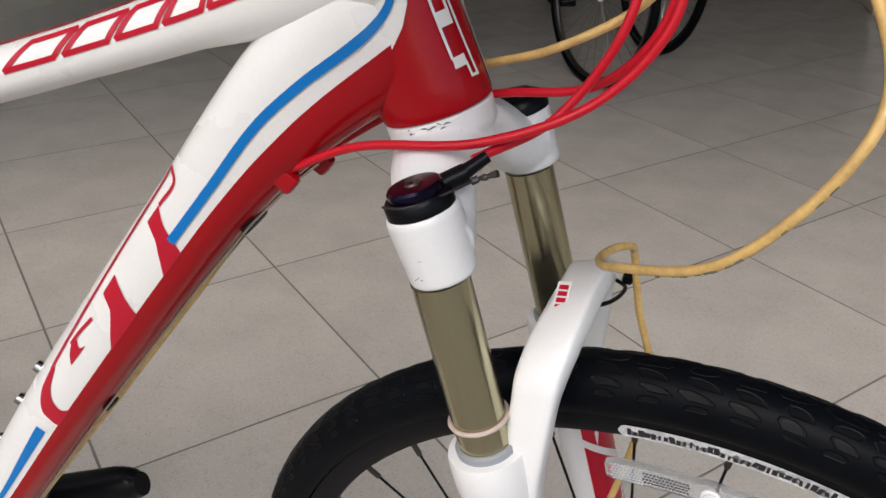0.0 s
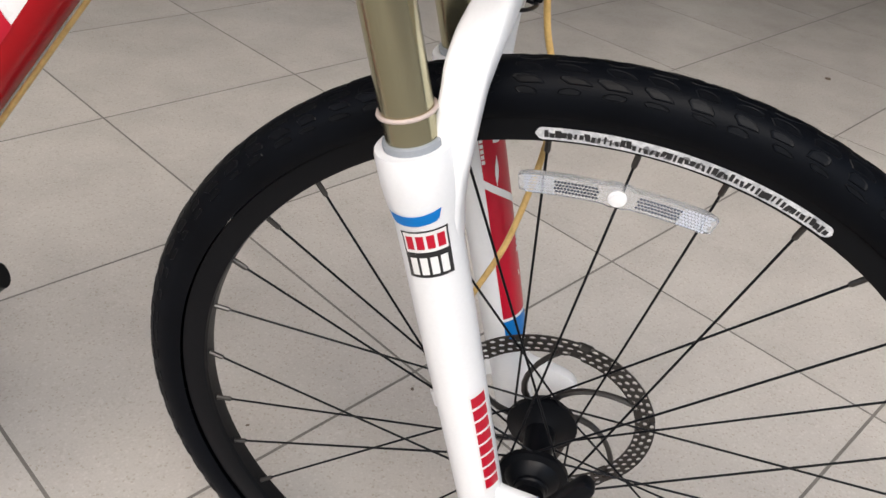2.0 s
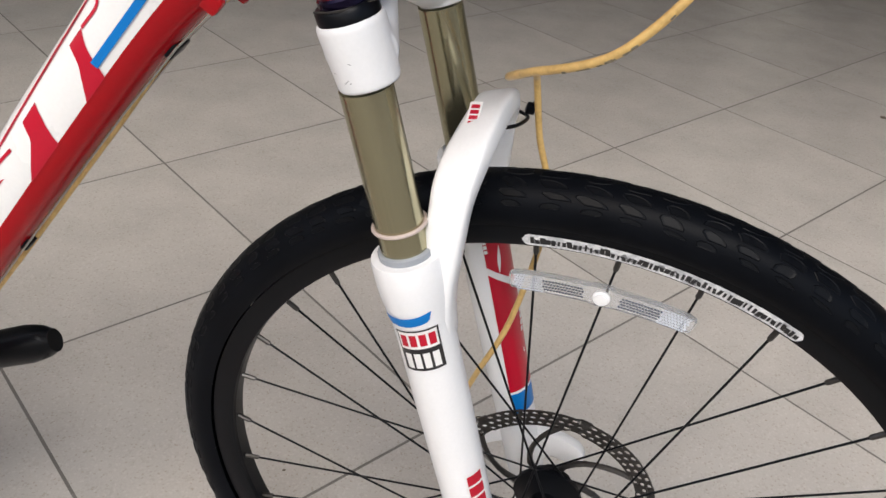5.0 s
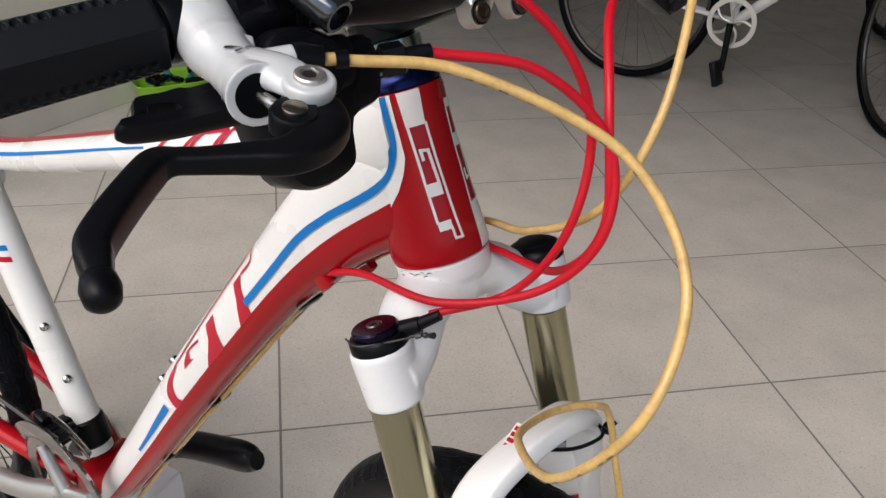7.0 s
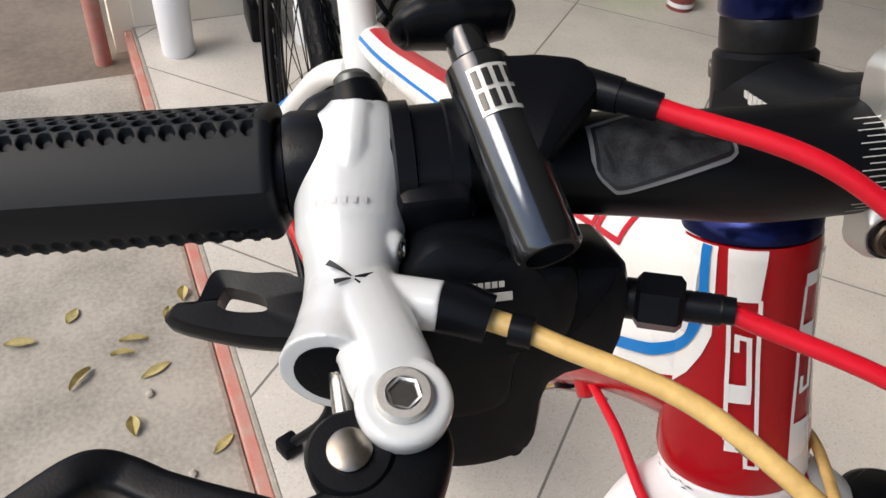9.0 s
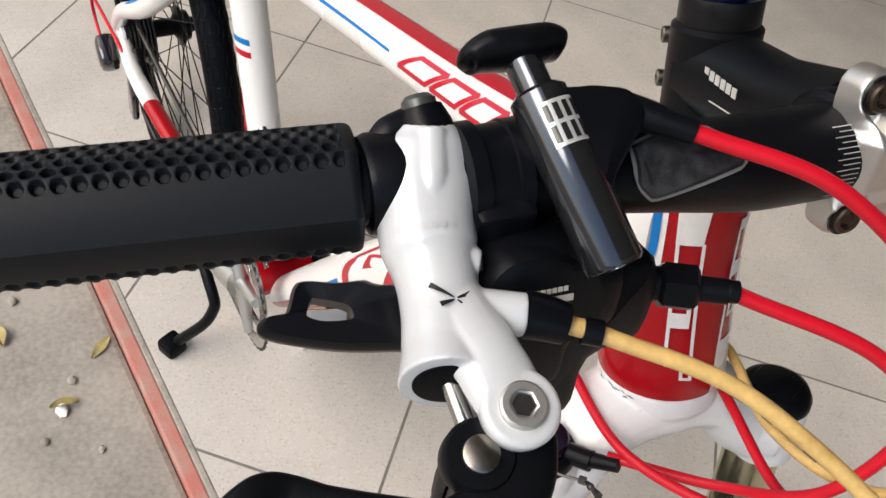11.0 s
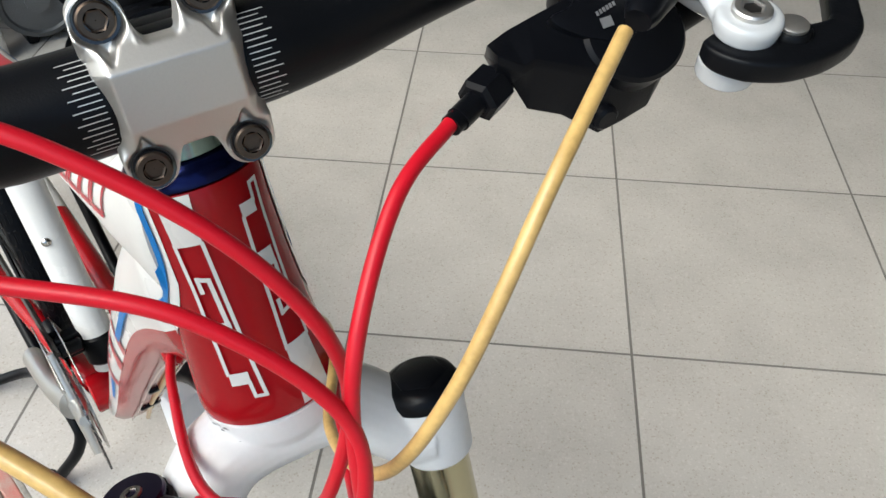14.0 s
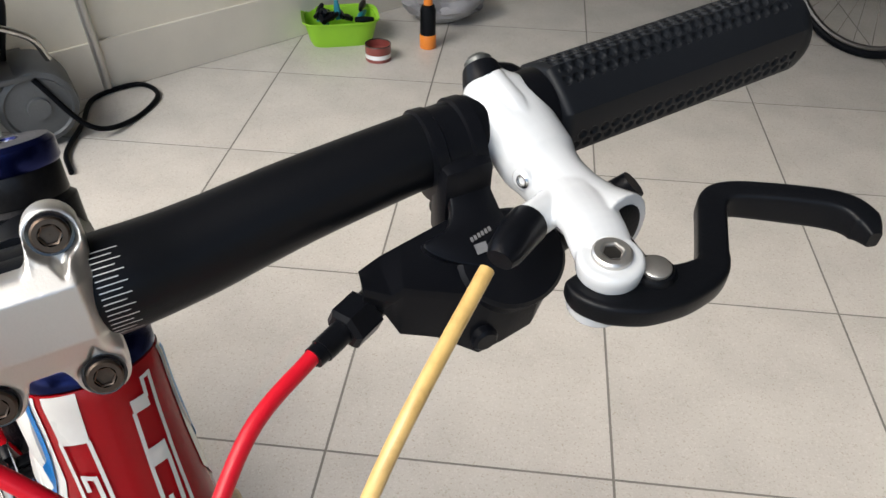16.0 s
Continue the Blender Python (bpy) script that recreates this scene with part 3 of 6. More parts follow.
for k, h in enumerate((0.208, 0.138)):
    c = BB + seat_dir * h + Vector((0, -1, 0)) * 0.007 + fwd_st * 0.0182
    part("bottle_bolt", lathe([(0.0052, -0.001), (0.0052, 0.0015), (0.0035, 0.0035), (0.0012, 0.0042)], axis_matrix(c, fwd_st + Vector((0, -0.35, 0))), 16), STEEL, seat_tube)
for s in (0.30, 0.365):
    c = down.at(s, 90)
    part("bottle_bolt", lathe([(0.0048, -0.001), (0.0048, 0.002), (0.0033, 0.0045), (0.0012, 0.005)], axis_matrix(c, down.at(s, 90, 0.01) - c), 16), STEEL, down_tube)
part("bottom_bracket", rod(BB - Vector((0, 0.036, 0)), BB + Vector((0, 0.036, 0)), 0.024, 32, chamfer=0.002), RED, bike, "red bottom bracket shell")
AXLE = Vector((-0.952, 0.020, 0.335))
for sg in (-1, 1):
    y = sg * 0.062
    stay_path = spline([BB + Vector((-0.012, sg * 0.022, 0)), BB + Vector((-0.12, sg * 0.045, 0.006)), AXLE + Vector((0.12, y, -0.012)), AXLE + Vector((0.0, y, 0))], 12)
    cut = 22
    chain_stay = part("chain_stay", tube(stay_path[:cut + 1], [0.015, 0.013, 0.0115], 16, squash=1.25), RED, bike, "chainstay, red in front and white towards the axle")
    part("rear_half", tube(stay_path[cut:], [0.0117, 0.0105, 0.009], 16, squash=1.25), WHITE, chain_stay, "white rear half of the chainstay")
    stay_line = [Vector((-0.598, 0.034 + sg * 0.013, 0.652)), Vector((-0.665, 0.031 + sg * 0.034, 0.606)), Vector((-0.80, 0.025 + sg * 0.055, 0.478)), AXLE + Vector((0.05, y, 0.072)), AXLE + Vector((-0.002, y, 0.018)), AXLE + Vector((0, y, -0.004))]
    stay = part("seat_stay", tube(spline(stay_line), [0.0135, 0.0135, 0.0125, 0.0115, 0.011, 0.009], 16), WHITE, bike, "white seatstay with a blue stripe")
    part("blue_stripe", tube([p + Vector((0.004, sg * 0.005, 0.0095)) for p in spline([stay_line[1].lerp(stay_line[2], 0.25), stay_line[2].lerp(stay_line[3], 0.7)], 4)], 0.0040, 8), BLUE, stay)
    part("dropout", plate(smooth_outline([(-0.022, -0.02), (0.02, -0.016), (0.03, 0.012), (0.0, 0.03), (-0.016, 0.02)]), 0.006, axis_matrix(AXLE + Vector((0, y, 0)), (0, 1, 0), (1, 0, 0))), WHITE, bike)


# ---- wheels ----
TC, TR = 0.3312, 0.0203  # tyre section: centre and half height


def wheel(name, hub, axle, forward, parent, spokes, phase, rim_label):
    m = axis_matrix(hub, axle, forward)
    w = part(name, lathe([(0.2985, -0.006), (0.2995, -0.0095), (0.3070, -0.0128), (0.3175, -0.0132), (0.318, -0.0115), (0.315, 0), (0.318, 0.0115), (0.3175, 0.0132), (0.3070, 0.0128), (0.2995, 0.0095), (0.2985, 0.006), (0.2985, -0.006)], m, 128, caps=False), BLACK, parent, rim_label)
    prof = [(TC + TR * math.cos(radians(d)), 0.0205 * math.sin(radians(d))) for d in np.linspace(-128, 128, 25)]
    bm = lathe(prof, m, 160, caps=False)
    for v in bm.verts:
        v.co.z = max(v.co.z, 0.0)
    tyre = part("tyre", bm, RUBBER, w, "black rubber tyre")
    # low knobs and sipes of the tread
    bm = bmesh.new()
    n = 84
    rng = random.Random(4)

    def on(d, ang, lift):
        r = TC + (TR + lift) * math.cos(radians(d))
        return m @ Vector((r * math.cos(ang), r * math.sin(ang), (0.0205 + lift) * math.sin(radians(d))))
    # (degrees off the crown, half width, length share, height)
    shapes = [(0, 12, 0.86, 0.0002), (25, 12, 0.80, 0.0003), (-25, 12, 0.80, 0.0003), (48, 11, 0.76, 0.0005), (-48, 11, 0.76, 0.0005), (67, 7, 0.62, 0.0006), (-67, 7, 0.62, 0.0006)]
    for i in range(n):
        for j, (d, hw, ln, hi_) in enumerate(shapes):
            ang = 2 * math.pi * (i + 0.5 * (j % 2) + rng.uniform(-0.10, 0.10)) / n
            da = math.pi / n * ln
            out = 1 if d > 0 else -1 if d < 0 else (1 if i % 2 else -1)
            hw_ = hw * rng.uniform(0.72, 1.1)
            da *= rng.uniform(0.8, 1.1)
            # a D-shaped block: straight on the outside, rounded towards the crown, one end askew
            eight = [(1.0, -0.95), (1.0, 0.80), (0.45, 1.0), (-0.35, 0.92), (-0.85, 0.50), (-1.0, -0.05), (-0.80, -0.62), (-0.2, -0.98)]
            lean_ = rng.uniform(-0.2, 0.6)
            shape = [(d + out * hw_ * q, da * (w + lean_ * q)) for q, w in eight]
            lo = [bm.verts.new(on(q, ang + a, -0.0005)) for q, a in shape]
            hi = [bm.verts.new(on(d + (q - d) * 0.80, ang + a * 0.84, hi_)) for q, a in shape]
            top = [bm.verts.new(on(d + (q - d) * 0.62, ang + a * 0.66, hi_ - 0.0003)) for q, a in shape]
            bm.faces.new(top)
            for k in range(8):
                bm.faces.new((lo[k], lo[(k + 1) % 8], hi[(k + 1) % 8], hi[k]))
                bm.faces.new((hi[k], hi[(k + 1) % 8], top[(k + 1) % 8], top[k]))
    for v in bm.verts:
        v.co.z = max(v.co.z, -0.0006)
    tread = part("tread", bm, TREAD, tyre, "shallow worn tread knobs", smooth=False)
    hubp = part("hub", lathe([(0.010, -0.050), (0.014, -0.046), (0.014, -0.038), (0.022, -0.036), (0.029, -0.034), (0.029, -0.029), (0.020, -0.026), (0.0135, -0.018), (0.013, 0.014), (0.022, 0.020), (0.031, 0.022), (0.031, 0.027), (0.024, 0.030), (0.022, 0.038), (0.012, 0.042), (0.010, 0.050)], m, 40), BLACK, w, "black anodised hub shell")
    spoke_mesh, nipple_mesh = None, None
    for i in range(spokes):
        ang = radians(phase) - 2 * math.pi * i / spokes
        left = i % 2
        cross = (-1 if i % 4 < 2 else 1) * radians(62)
        fr, fz = (0.028, 0.0245) if left else (0.026, -0.0315)
        p0 = m @ Vector((fr * math.cos(ang + cross), fr * math.sin(ang + cross), fz))
        p1 = m @ Vector((0.2990 * math.cos(ang), 0.2990 * math.sin(ang), 0))
        d = (p1 - p0)
        L = d.length
        if spoke_mesh is None:
            bm = rod((0, 0, 0), (0, 0, 1), 0.001, 8)
            spoke = part("spoke", bm, BLACK, w)
            spoke_mesh = spoke.data
            bm = lathe([(0.0017, 0), (0.0022, 0.0015), (0.0022, 0.012), (0.0028, 0.0135)], Matrix.Identity(4), 8)
            nip = part("nipple", bm, DARK_STEEL, w)
            nipple_mesh = nip.data
        else:
            spoke, nip = new("spoke", spoke_mesh), new("nipple", nipple_mesh)
            spoke.parent = nip.parent = w
        spoke.matrix_basis = axis_matrix(p0, d) @ Matrix.Diagonal((1, 1, L, 1))
        nip.matrix_basis = axis_matrix(p1 - d.normalized() * 0.0135, d)
    return w, m


HUB = S(0.0003, -0.010, -0.493)
AXIS = (LEFT - FWD * 0.0036 + UP * 0.0012).normalized()
front_wheel, WM = wheel("front_wheel", HUB, AXIS, FWD, bike, 32, -113.2, "black alloy front rim")
rear_wheel, RM = wheel("rear_wheel", AXLE, (0, 1, 0), (1, 0, 0), bike, 32, 10, "black alloy rear rim")
front_wheel.name, rear_wheel.name = "front_wheel", "rear_wheel"


def wheel_at(deg, r, z):
    """On the front wheel: degrees up from straight ahead, radius, to the left."""
    return WM @ Vector((r * math.cos(radians(-deg)), r * math.sin(radians(-deg)), z))


# worn rim sticker with rounded ends
def sticker_at(u, v):
    end = min(1.0, math.sqrt(max(0.0, min(u, 1 - u)) / 0.016))
    return wheel_at(80.8 - 36.8 * u, 0.3072 + (v - 0.5) * 0.0086 * max(end, 0.12), -0.0136)


sticker = part("rim_sticker", ribbon(sticker_at, 90, 2), WHITE_WORN, front_wheel, "worn white rim sticker with dark print")
rng = random.Random(7)
for k in range(16):
    a, da, dr = rng.uniform(59, 80), rng.uniform(0.6, 2.2), rng.uniform(0.0015, 0.0040)
    r = 0.3072 + rng.uniform(-0.0034, 0.0034 - dr)
    part("grey_smear", ribbon(lambda u, v: wheel_at(a - da * u, r + dr * v * math.sin(math.pi * min(0.95, max(0.05, u))), -0.0138), 8, 2), DECAL_GREY, sticker)
for k in range(52):
    a, r = 79.5 - 34.6 * k / 51, 0.3040 + rng.uniform(0, 0.0012)
    da, dr = rng.uniform(0.26, 0.72), rng.uniform(0.0030, 0.0054)
    sk = rng.choice((-0.22, 0.0, 0.0, 0.0, 0.22))
    bm = ribbon(lambda u, v: wheel_at(a + da * (u - 0.5) + (v - 0.5) * sk, r + dr * v, -0.0140), 2, 2)
    part("worn_stroke", bm, DECAL_BLACK, sticker)

# spoke reflector
REF_A, REF_R = 69.3, 0.2640
bm = bmesh.new()
rows = 28
prof_pts = []
for k in range(rows + 1):
    u = k / rows
    a = REF_A + 14.1 - 28.2 * u
    taper = 0.72 + 0.28 * min(1.0, min(u, 1 - u) / 0.05)
    prof_pts.append((a, (0.0078 + 0.0012 * (abs(u - 0.5) < 0.05)) * taper))
grid = [[bm.verts.new(wheel_at(a, REF_R + sgn * hw + 0.0006 + 0.000012 * (a - REF_A) ** 2, z)) for sgn, z in ((-1, -0.0065), (-0.9, -0.008), (0.9, -0.008), (1, -0.0065), (1, -0.003), (-1, -0.003))] for a, hw in prof_pts]
for a, b in zip(grid, grid[1:]):
    for k in range(6):
        bm.faces.new((a[k], a[(k + 1) % 6], b[(k + 1) % 6], b[k]))
bm.faces.new(grid[0])
bm.faces.new(grid[-1])
reflector = part("reflector", bm, CLEAR, front_wheel, "clear plastic spoke reflector", smooth=False)
# inner cells dark, outer ones bright: the clear plastic's reflections as colour
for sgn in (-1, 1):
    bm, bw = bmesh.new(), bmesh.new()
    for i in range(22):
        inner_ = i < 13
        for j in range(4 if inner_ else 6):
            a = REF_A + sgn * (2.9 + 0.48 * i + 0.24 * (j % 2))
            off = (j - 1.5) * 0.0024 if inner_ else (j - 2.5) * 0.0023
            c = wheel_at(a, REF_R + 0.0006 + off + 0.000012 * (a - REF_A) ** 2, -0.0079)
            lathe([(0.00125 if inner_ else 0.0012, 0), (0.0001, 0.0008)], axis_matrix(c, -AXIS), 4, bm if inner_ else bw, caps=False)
    part("prism_panel", bm, PRISM_DARK_GLINT, reflector, "prism cells coloured as dark reflections in the clear reflector")
    part("prism_panel", bw, PRISM_BRIGHT_GLINT, reflector, "prism cells coloured as bright reflections in the clear reflector")
part("clip", lathe([(0.0062, -0.002), (0.0062, 0.0006), (0.0046, 0.0010), (0.0046, 0.0030), (0.001, 0.0035)], axis_matrix(wheel_at(REF_A, REF_R, -0.008), -AXIS), 24), WHITE_MATT, reflector, "white reflector clip")

# brake rotor
bm = bmesh.new()
RZ, RO, RI, NC = 0.034, 0.0960, 0.0790, 66
for row in range(3):
    r0, r1 = RI + (RO - RI) * row / 3, RI + (RO - RI) * (row + 1) / 3
    for i in range(NC):
        a0 = 2 * math.pi * (i + 0.33 * row) / NC
        a1 = a0 + 2 * math.pi / NC
        if i % 11 == 10 and row != 1:
            outer = [(r0, a0), (r1, a0), (r1, a1), (r0, a1)]
            bm.faces.new([bm.verts.new(WM @ Vector((r * math.cos(a), r * math.sin(a), RZ))) for r, a in outer])
            continue
        am, rm = (a0 + a1) / 2, (r0 + r1) / 2
        sq = [(r0, a0), (rm, a0), (r1, a0), (r1, am), (r1, a1), (rm, a1), (r0, a1), (r0, am)]
        hole = [(rm + (r - rm) * k, am + (a - am) * k) for (r, a), k in zip(sq, [0.50, 0.70] * 4)]
        o = [bm.verts.new(WM @ Vector((r * math.cos(a), r * math.sin(a), RZ))) for r, a in sq]
        h = [bm.verts.new(WM @ Vector((r * math.cos(a), r * math.sin(a), RZ))) for r, a in hole]
        for k in range(8):
            bm.faces.new((o[k], o[(k + 1) % 8], h[(k + 1) % 8], h[k]))
bmesh.ops.remove_doubles(bm, verts=bm.verts, dist=0.00005)
bmesh.ops.solidify(bm, geom=bm.faces[:], thickness=0.0018)
rotor = part("brake_rotor", bm, DARK_STEEL, front_wheel, "perforated steel brake rotor", smooth=False)
for i in range(6):
    pts = []
    for k in range(9):
        u = k / 8
        a = 2 * math.pi * i / 6 + 1.15 * u * (1 - 0.25 * u)
        r = 0.020 + (0.0800 - 0.020) * u ** 0.75
        pts.append(WM @ Vector((r * math.cos(a), r * math.sin(a), RZ + 0.0009)))
    part("rotor_arm", tube(pts, [0.0035, 0.0026, 0.0030], 8, up=LEFT, squash=0.9), DARK_STEEL, rotor)
part("rotor_mount", lathe([(0.021, 0), (0.0225, 0.001), (0.0225, 0.003), (0.012, 0.004)], WM @ Matrix.Translation((0, 0, RZ - 0.001)), 32), BLACK, rotor)

# ---- suspension fork ----
def fuse(ob, size, rounds):
    """Melt overlapping pieces into one cast body with soft fillets."""
    m = ob.modifiers.new("fuse", "REMESH")
    m.mode, m.voxel_size, m.use_smooth_shade = "VOXEL", size, True
    m = ob.modifiers.new("fillet", "SMOOTH")
    m.factor, m.iterations = 0.5, rounds


fork = part("fork_crown", join(*[lathe([(0.0176, -0.0485), (0.0187, -0.047), (0.0198, -0.024), (0.0203, -0.012), (0.0192, -0.009)], STEER @ Matrix.Translation((0, sg * 0.071, 0)), 40) for sg in (-1, 1)],
            tube(spline([S(0, -0.071, -0.030), S(-0.004, -0.055, -0.0265), S(-0.011, -0.03, -0.004), S(-0.015, 0.003, 0.0), S(-0.011, 0.034, -0.004), S(-0.004, 0.057, -0.0265), S(0, 0.071, -0.030)], 10), [0.0215, 0.0195, 0.0185, 0.018, 0.0185, 0.0195, 0.0215], 24, up=UP, squash=[1.0, 1.05, 1.35, 1.6, 1.35, 1.05, 1.0]),
            lathe([(0.022, -0.012), (0.0318, 0.008), (0.0322, 0.0195), (0.030, 0.0205)], STEER @ Matrix.Translation((HC, HB, 0)), 40)), WHITE_MATT, bike, "white forged fork crown")
MELT = fork


def leg(a, sg, c=0.0, b=0.0):
    """A place by the axis of a fork leg."""
    return S(0.0745 * min(a, 0) + c, sg * 0.071 + b, a)


for sg in (-1, 1):
    part("stanchion", rod(leg(-0.05, sg), leg(-0.19, sg), 0.0162, 40), GOLD, bike, "gold anodised stanchion tube")
    part("wiper_seal", join(rod(leg(-0.166, sg), leg(-0.178, sg), 0.0205, 32, 0.0215, chamfer=0.0015), rod(leg(-0.160, sg), leg(-0.167, sg), 0.0185, 32, chamfer=0.001)), GREY_SEAL, bike, "grey wiper seal")
part("o_ring", torus(leg(-0.143, -1), leg(-0.143, -1) - leg(-0.2, -1), 0.0172, 0.0014, 40, 8), material("pink_rubber_ring", (0.55, 0.45, 0.40), 0.5), bike, "pale travel ring on the stanchion")
lower = []
for sg in (-1, 1):
    ax = axis_matrix(leg(-0.535, sg), leg(-0.1, sg) - leg(-0.535, sg), FWD)
    prof = [(0.010, 0.000), (0.016, 0.003), (0.0178, 0.010), (0.0185, 0.06), (0.0195, 0.16), (0.0205, 0.24), (0.0208, 0.300), (0.0212, 0.322), (0.0236, 0.338), (0.0246, 0.350), (0.0246, 0.368), (0.0238, 0.371), (0.0215, 0.371)]
    body = lathe(prof, ax, 40)
    drop = plate(smooth_outline([(-0.012, 0.052), (0.006, 0.060), (0.024, 0.038), (0.048, 0.024), (0.060, 0.010), (0.058, -0.004), (0.044, -0.006), (0.026, 0.002), (0.010, -0.014), (-0.012, -0.016)]), 0.012, axis_matrix(leg(-0.508, sg, 0, sg * 0.004), -LEFT, FWD) @ pose(0, 0, 0), 0.003)
    lower.append(part("fork_leg", join(body, drop), WHITE_MATT, bike, "white lower fork leg"))
ARCH = [(-0.008, -0.068, -0.235, 0.0100, 0.0120), (-0.002, -0.068, -0.200, 0.0130, 0.0110), (0.011, -0.066, -0.168, 0.0125, 0.0090), (0.021, -0.0605, -0.142, 0.0130, 0.0080), (0.0265, -0.055, -0.1285, 0.0140, 0.0080), (0.033, -0.042, -0.1165, 0.0145, 0.0080), (0.0375, -0.023, -0.1095, 0.0140, 0.0080), (0.039, 0.0, -0.107, 0.0135, 0.0080)]
ARCH = ARCH + [(c, -b, a, w, h) for c, b, a, w, h in reversed(ARCH[:-1])]


def blade_sweep(path, wide, thick, up, power=0.42, segs=24):
    """A flat bar with rounded edges along a path; wide along `up`."""
    bm = bmesh.new()
    wide, thick = lerp_list(wide, len(path)), lerp_list(thick, len(path))
    rings = []
    for i, p in enumerate(path):
        t = (path[min(i + 1, len(path) - 1)] - path[max(i - 1, 0)]).normalized()
        side = t.cross(up).normalized()
        n = side.cross(t).normalized()
        ring = []
        for k in range(segs):
            a = 2 * math.pi * k / segs
            x, y = math.cos(a), math.sin(a)
            ring.append(bm.verts.new(p + n * wide[i] * math.copysign(abs(x) ** power, x) + side * thick[i] * math.copysign(abs(y) ** power, y)))
        rings.append(ring)
    for a, b in zip(rings, rings[1:]):
        for k in range(segs):
            bm.faces.new((a[k], a[(k + 1) % segs], b[(k + 1) % segs], b[k]))
    bm.faces.new(rings[0][::-1])
    bm.faces.new(rings[-1])
    return bm


arch = part("fork_arch", blade_sweep(spline([S(*p[:3]) for p in ARCH], 6), [p[3] for p in ARCH], [p[4] for p in ARCH], FWD), WHITE_MATT, bike, "white fork brace over the tyre")


def leg_patch(sg, a0, a1, d0, d1, lift=0.0004, rows=10, cols=8, bm=None):
    """A sticker on a lower leg: height range, and degrees from the outer side towards the front."""
    def fn(u, v):
        return leg_at(sg, a0 + (a1 - a0) * u, d0 + (d1 - d0) * v, lift)
    return ribbon(fn, rows, cols, bm)


def leg_at(sg, a, deg, lift):
    h = a + 0.54
    r = float(np.interp(h, [0.06, 0.16, 0.24, 0.30, 0.322, 0.338, 0.35], [0.0185, 0.0195, 0.0205, 0.0208, 0.0212, 0.0236, 0.0246])) + lift
    d = radians(deg)
    return leg(a, sg, r * math.sin(d), sg * r * math.cos(d))


right_leg, left_leg = lower
part("blue_band", ribbon(lambda u, v: leg_at(-1, -0.1995 - 0.0025 * math.sin(math.pi * v) - 0.0075 * u * min(1.0, math.sqrt(max(0.0, min(v, 1 - v)) / 0.08)), -44 + 86 * v, 0.0004), 4, 18), BLUE, right_leg)
# two-part square sticker: white with red bars over black with white bars
stick = part("sticker", leg_patch(-1, -0.249, -0.2135, -34, 50, 0.0004, 8, 10), DECAL_BLACK, right_leg, "square black and white sticker")
part("panel", leg_patch(-1, -0.2295, -0.2147, -30, 46, 0.0006, 4, 10), WHITE, stick)
for k in range(4):
    d = -25 + 18 * k
    part("red_bar", leg_patch(-1, -0.2270, -0.2172, d, d + 13, 0.0009, 2, 3), DECAL_RED, stick)
    part("white_bar", leg_patch(-1, -0.2465, -0.2335, d, d + 13, 0.0007, 2, 3), WHITE, stick)
long = part("sticker", leg_patch(-1, -0.462, -0.357, 30, 78, 0.0004, 10, 5), WHITE, right_leg, "long white sticker with red bars")
for k in range(8):
    a = -0.360 - 0.0124 * k
    part("red_bar", leg_patch(-1, a - 0.0100, a, 35, 72, 0.0008, 2, 4), DECAL_RED, long)
# left leg: long red panel with white lines, blue tip
panel = part("red_panel", leg_patch(1, -0.405, -0.205, 80, 165, 0.0004, 16, 10), DECAL_RED, left_leg, "red leg decal with white lines")
part("blue_tip", leg_patch(1, -0.432, -0.408, 80, 165, 0.0004, 3, 10), BLUE, left_leg)
for k in range(5):
    part("white_bar", ribbon(lambda u, v: leg_at(1, -0.3140 - 0.0064 * k - 0.0050 * u, 84 + 1.5 * k + 11 * v, 0.0009), 1, 3), WHITE, panel)
    part("white_bar", ribbon(lambda u, v: leg_at(1, -0.2290 - 0.0046 * k - 0.0034 * u, 157 + 7 * v, 0.0009), 1, 3), WHITE, panel)
part("white_line", ribbon(lambda u, v: leg_at(1, -0.264 - 0.030 * u - 0.0075 * v, 165 - 85 * u, 0.0008), 20, 2), WHITE, panel)
part("white_mark", ribbon(lambda u, v: leg_at(1, -0.247 - 0.026 * u, 130 + 7 * u + 9 * (v - 0.5) * math.sin(math.pi * min(0.97, max(0.03, u))), 0.0008), 10, 2), WHITE, panel)
part("white_mark", leg_patch(1, -0.368, -0.363, 98, 102, 0.0008, 1, 1), WHITE, panel)
# small framed print on the brace
brace_m = axis_matrix(S(0.0345, -0.018, -0.1003), D(0.15, -0.42, 0.9), D(0.05, 0.9, 0.42))
label = part("label", block((0.026, 0.0085, 0.0006), brace_m, 0), WHITE, arch, "small white label with red print")
for k in range(5):
    part("red_bar", block((0.0030, 0.0056, 0.0004), brace_m @ Matrix.Translation((-0.0090 + 0.0045 * k, 0, 0.0005)), 0), DECAL_RED, label)

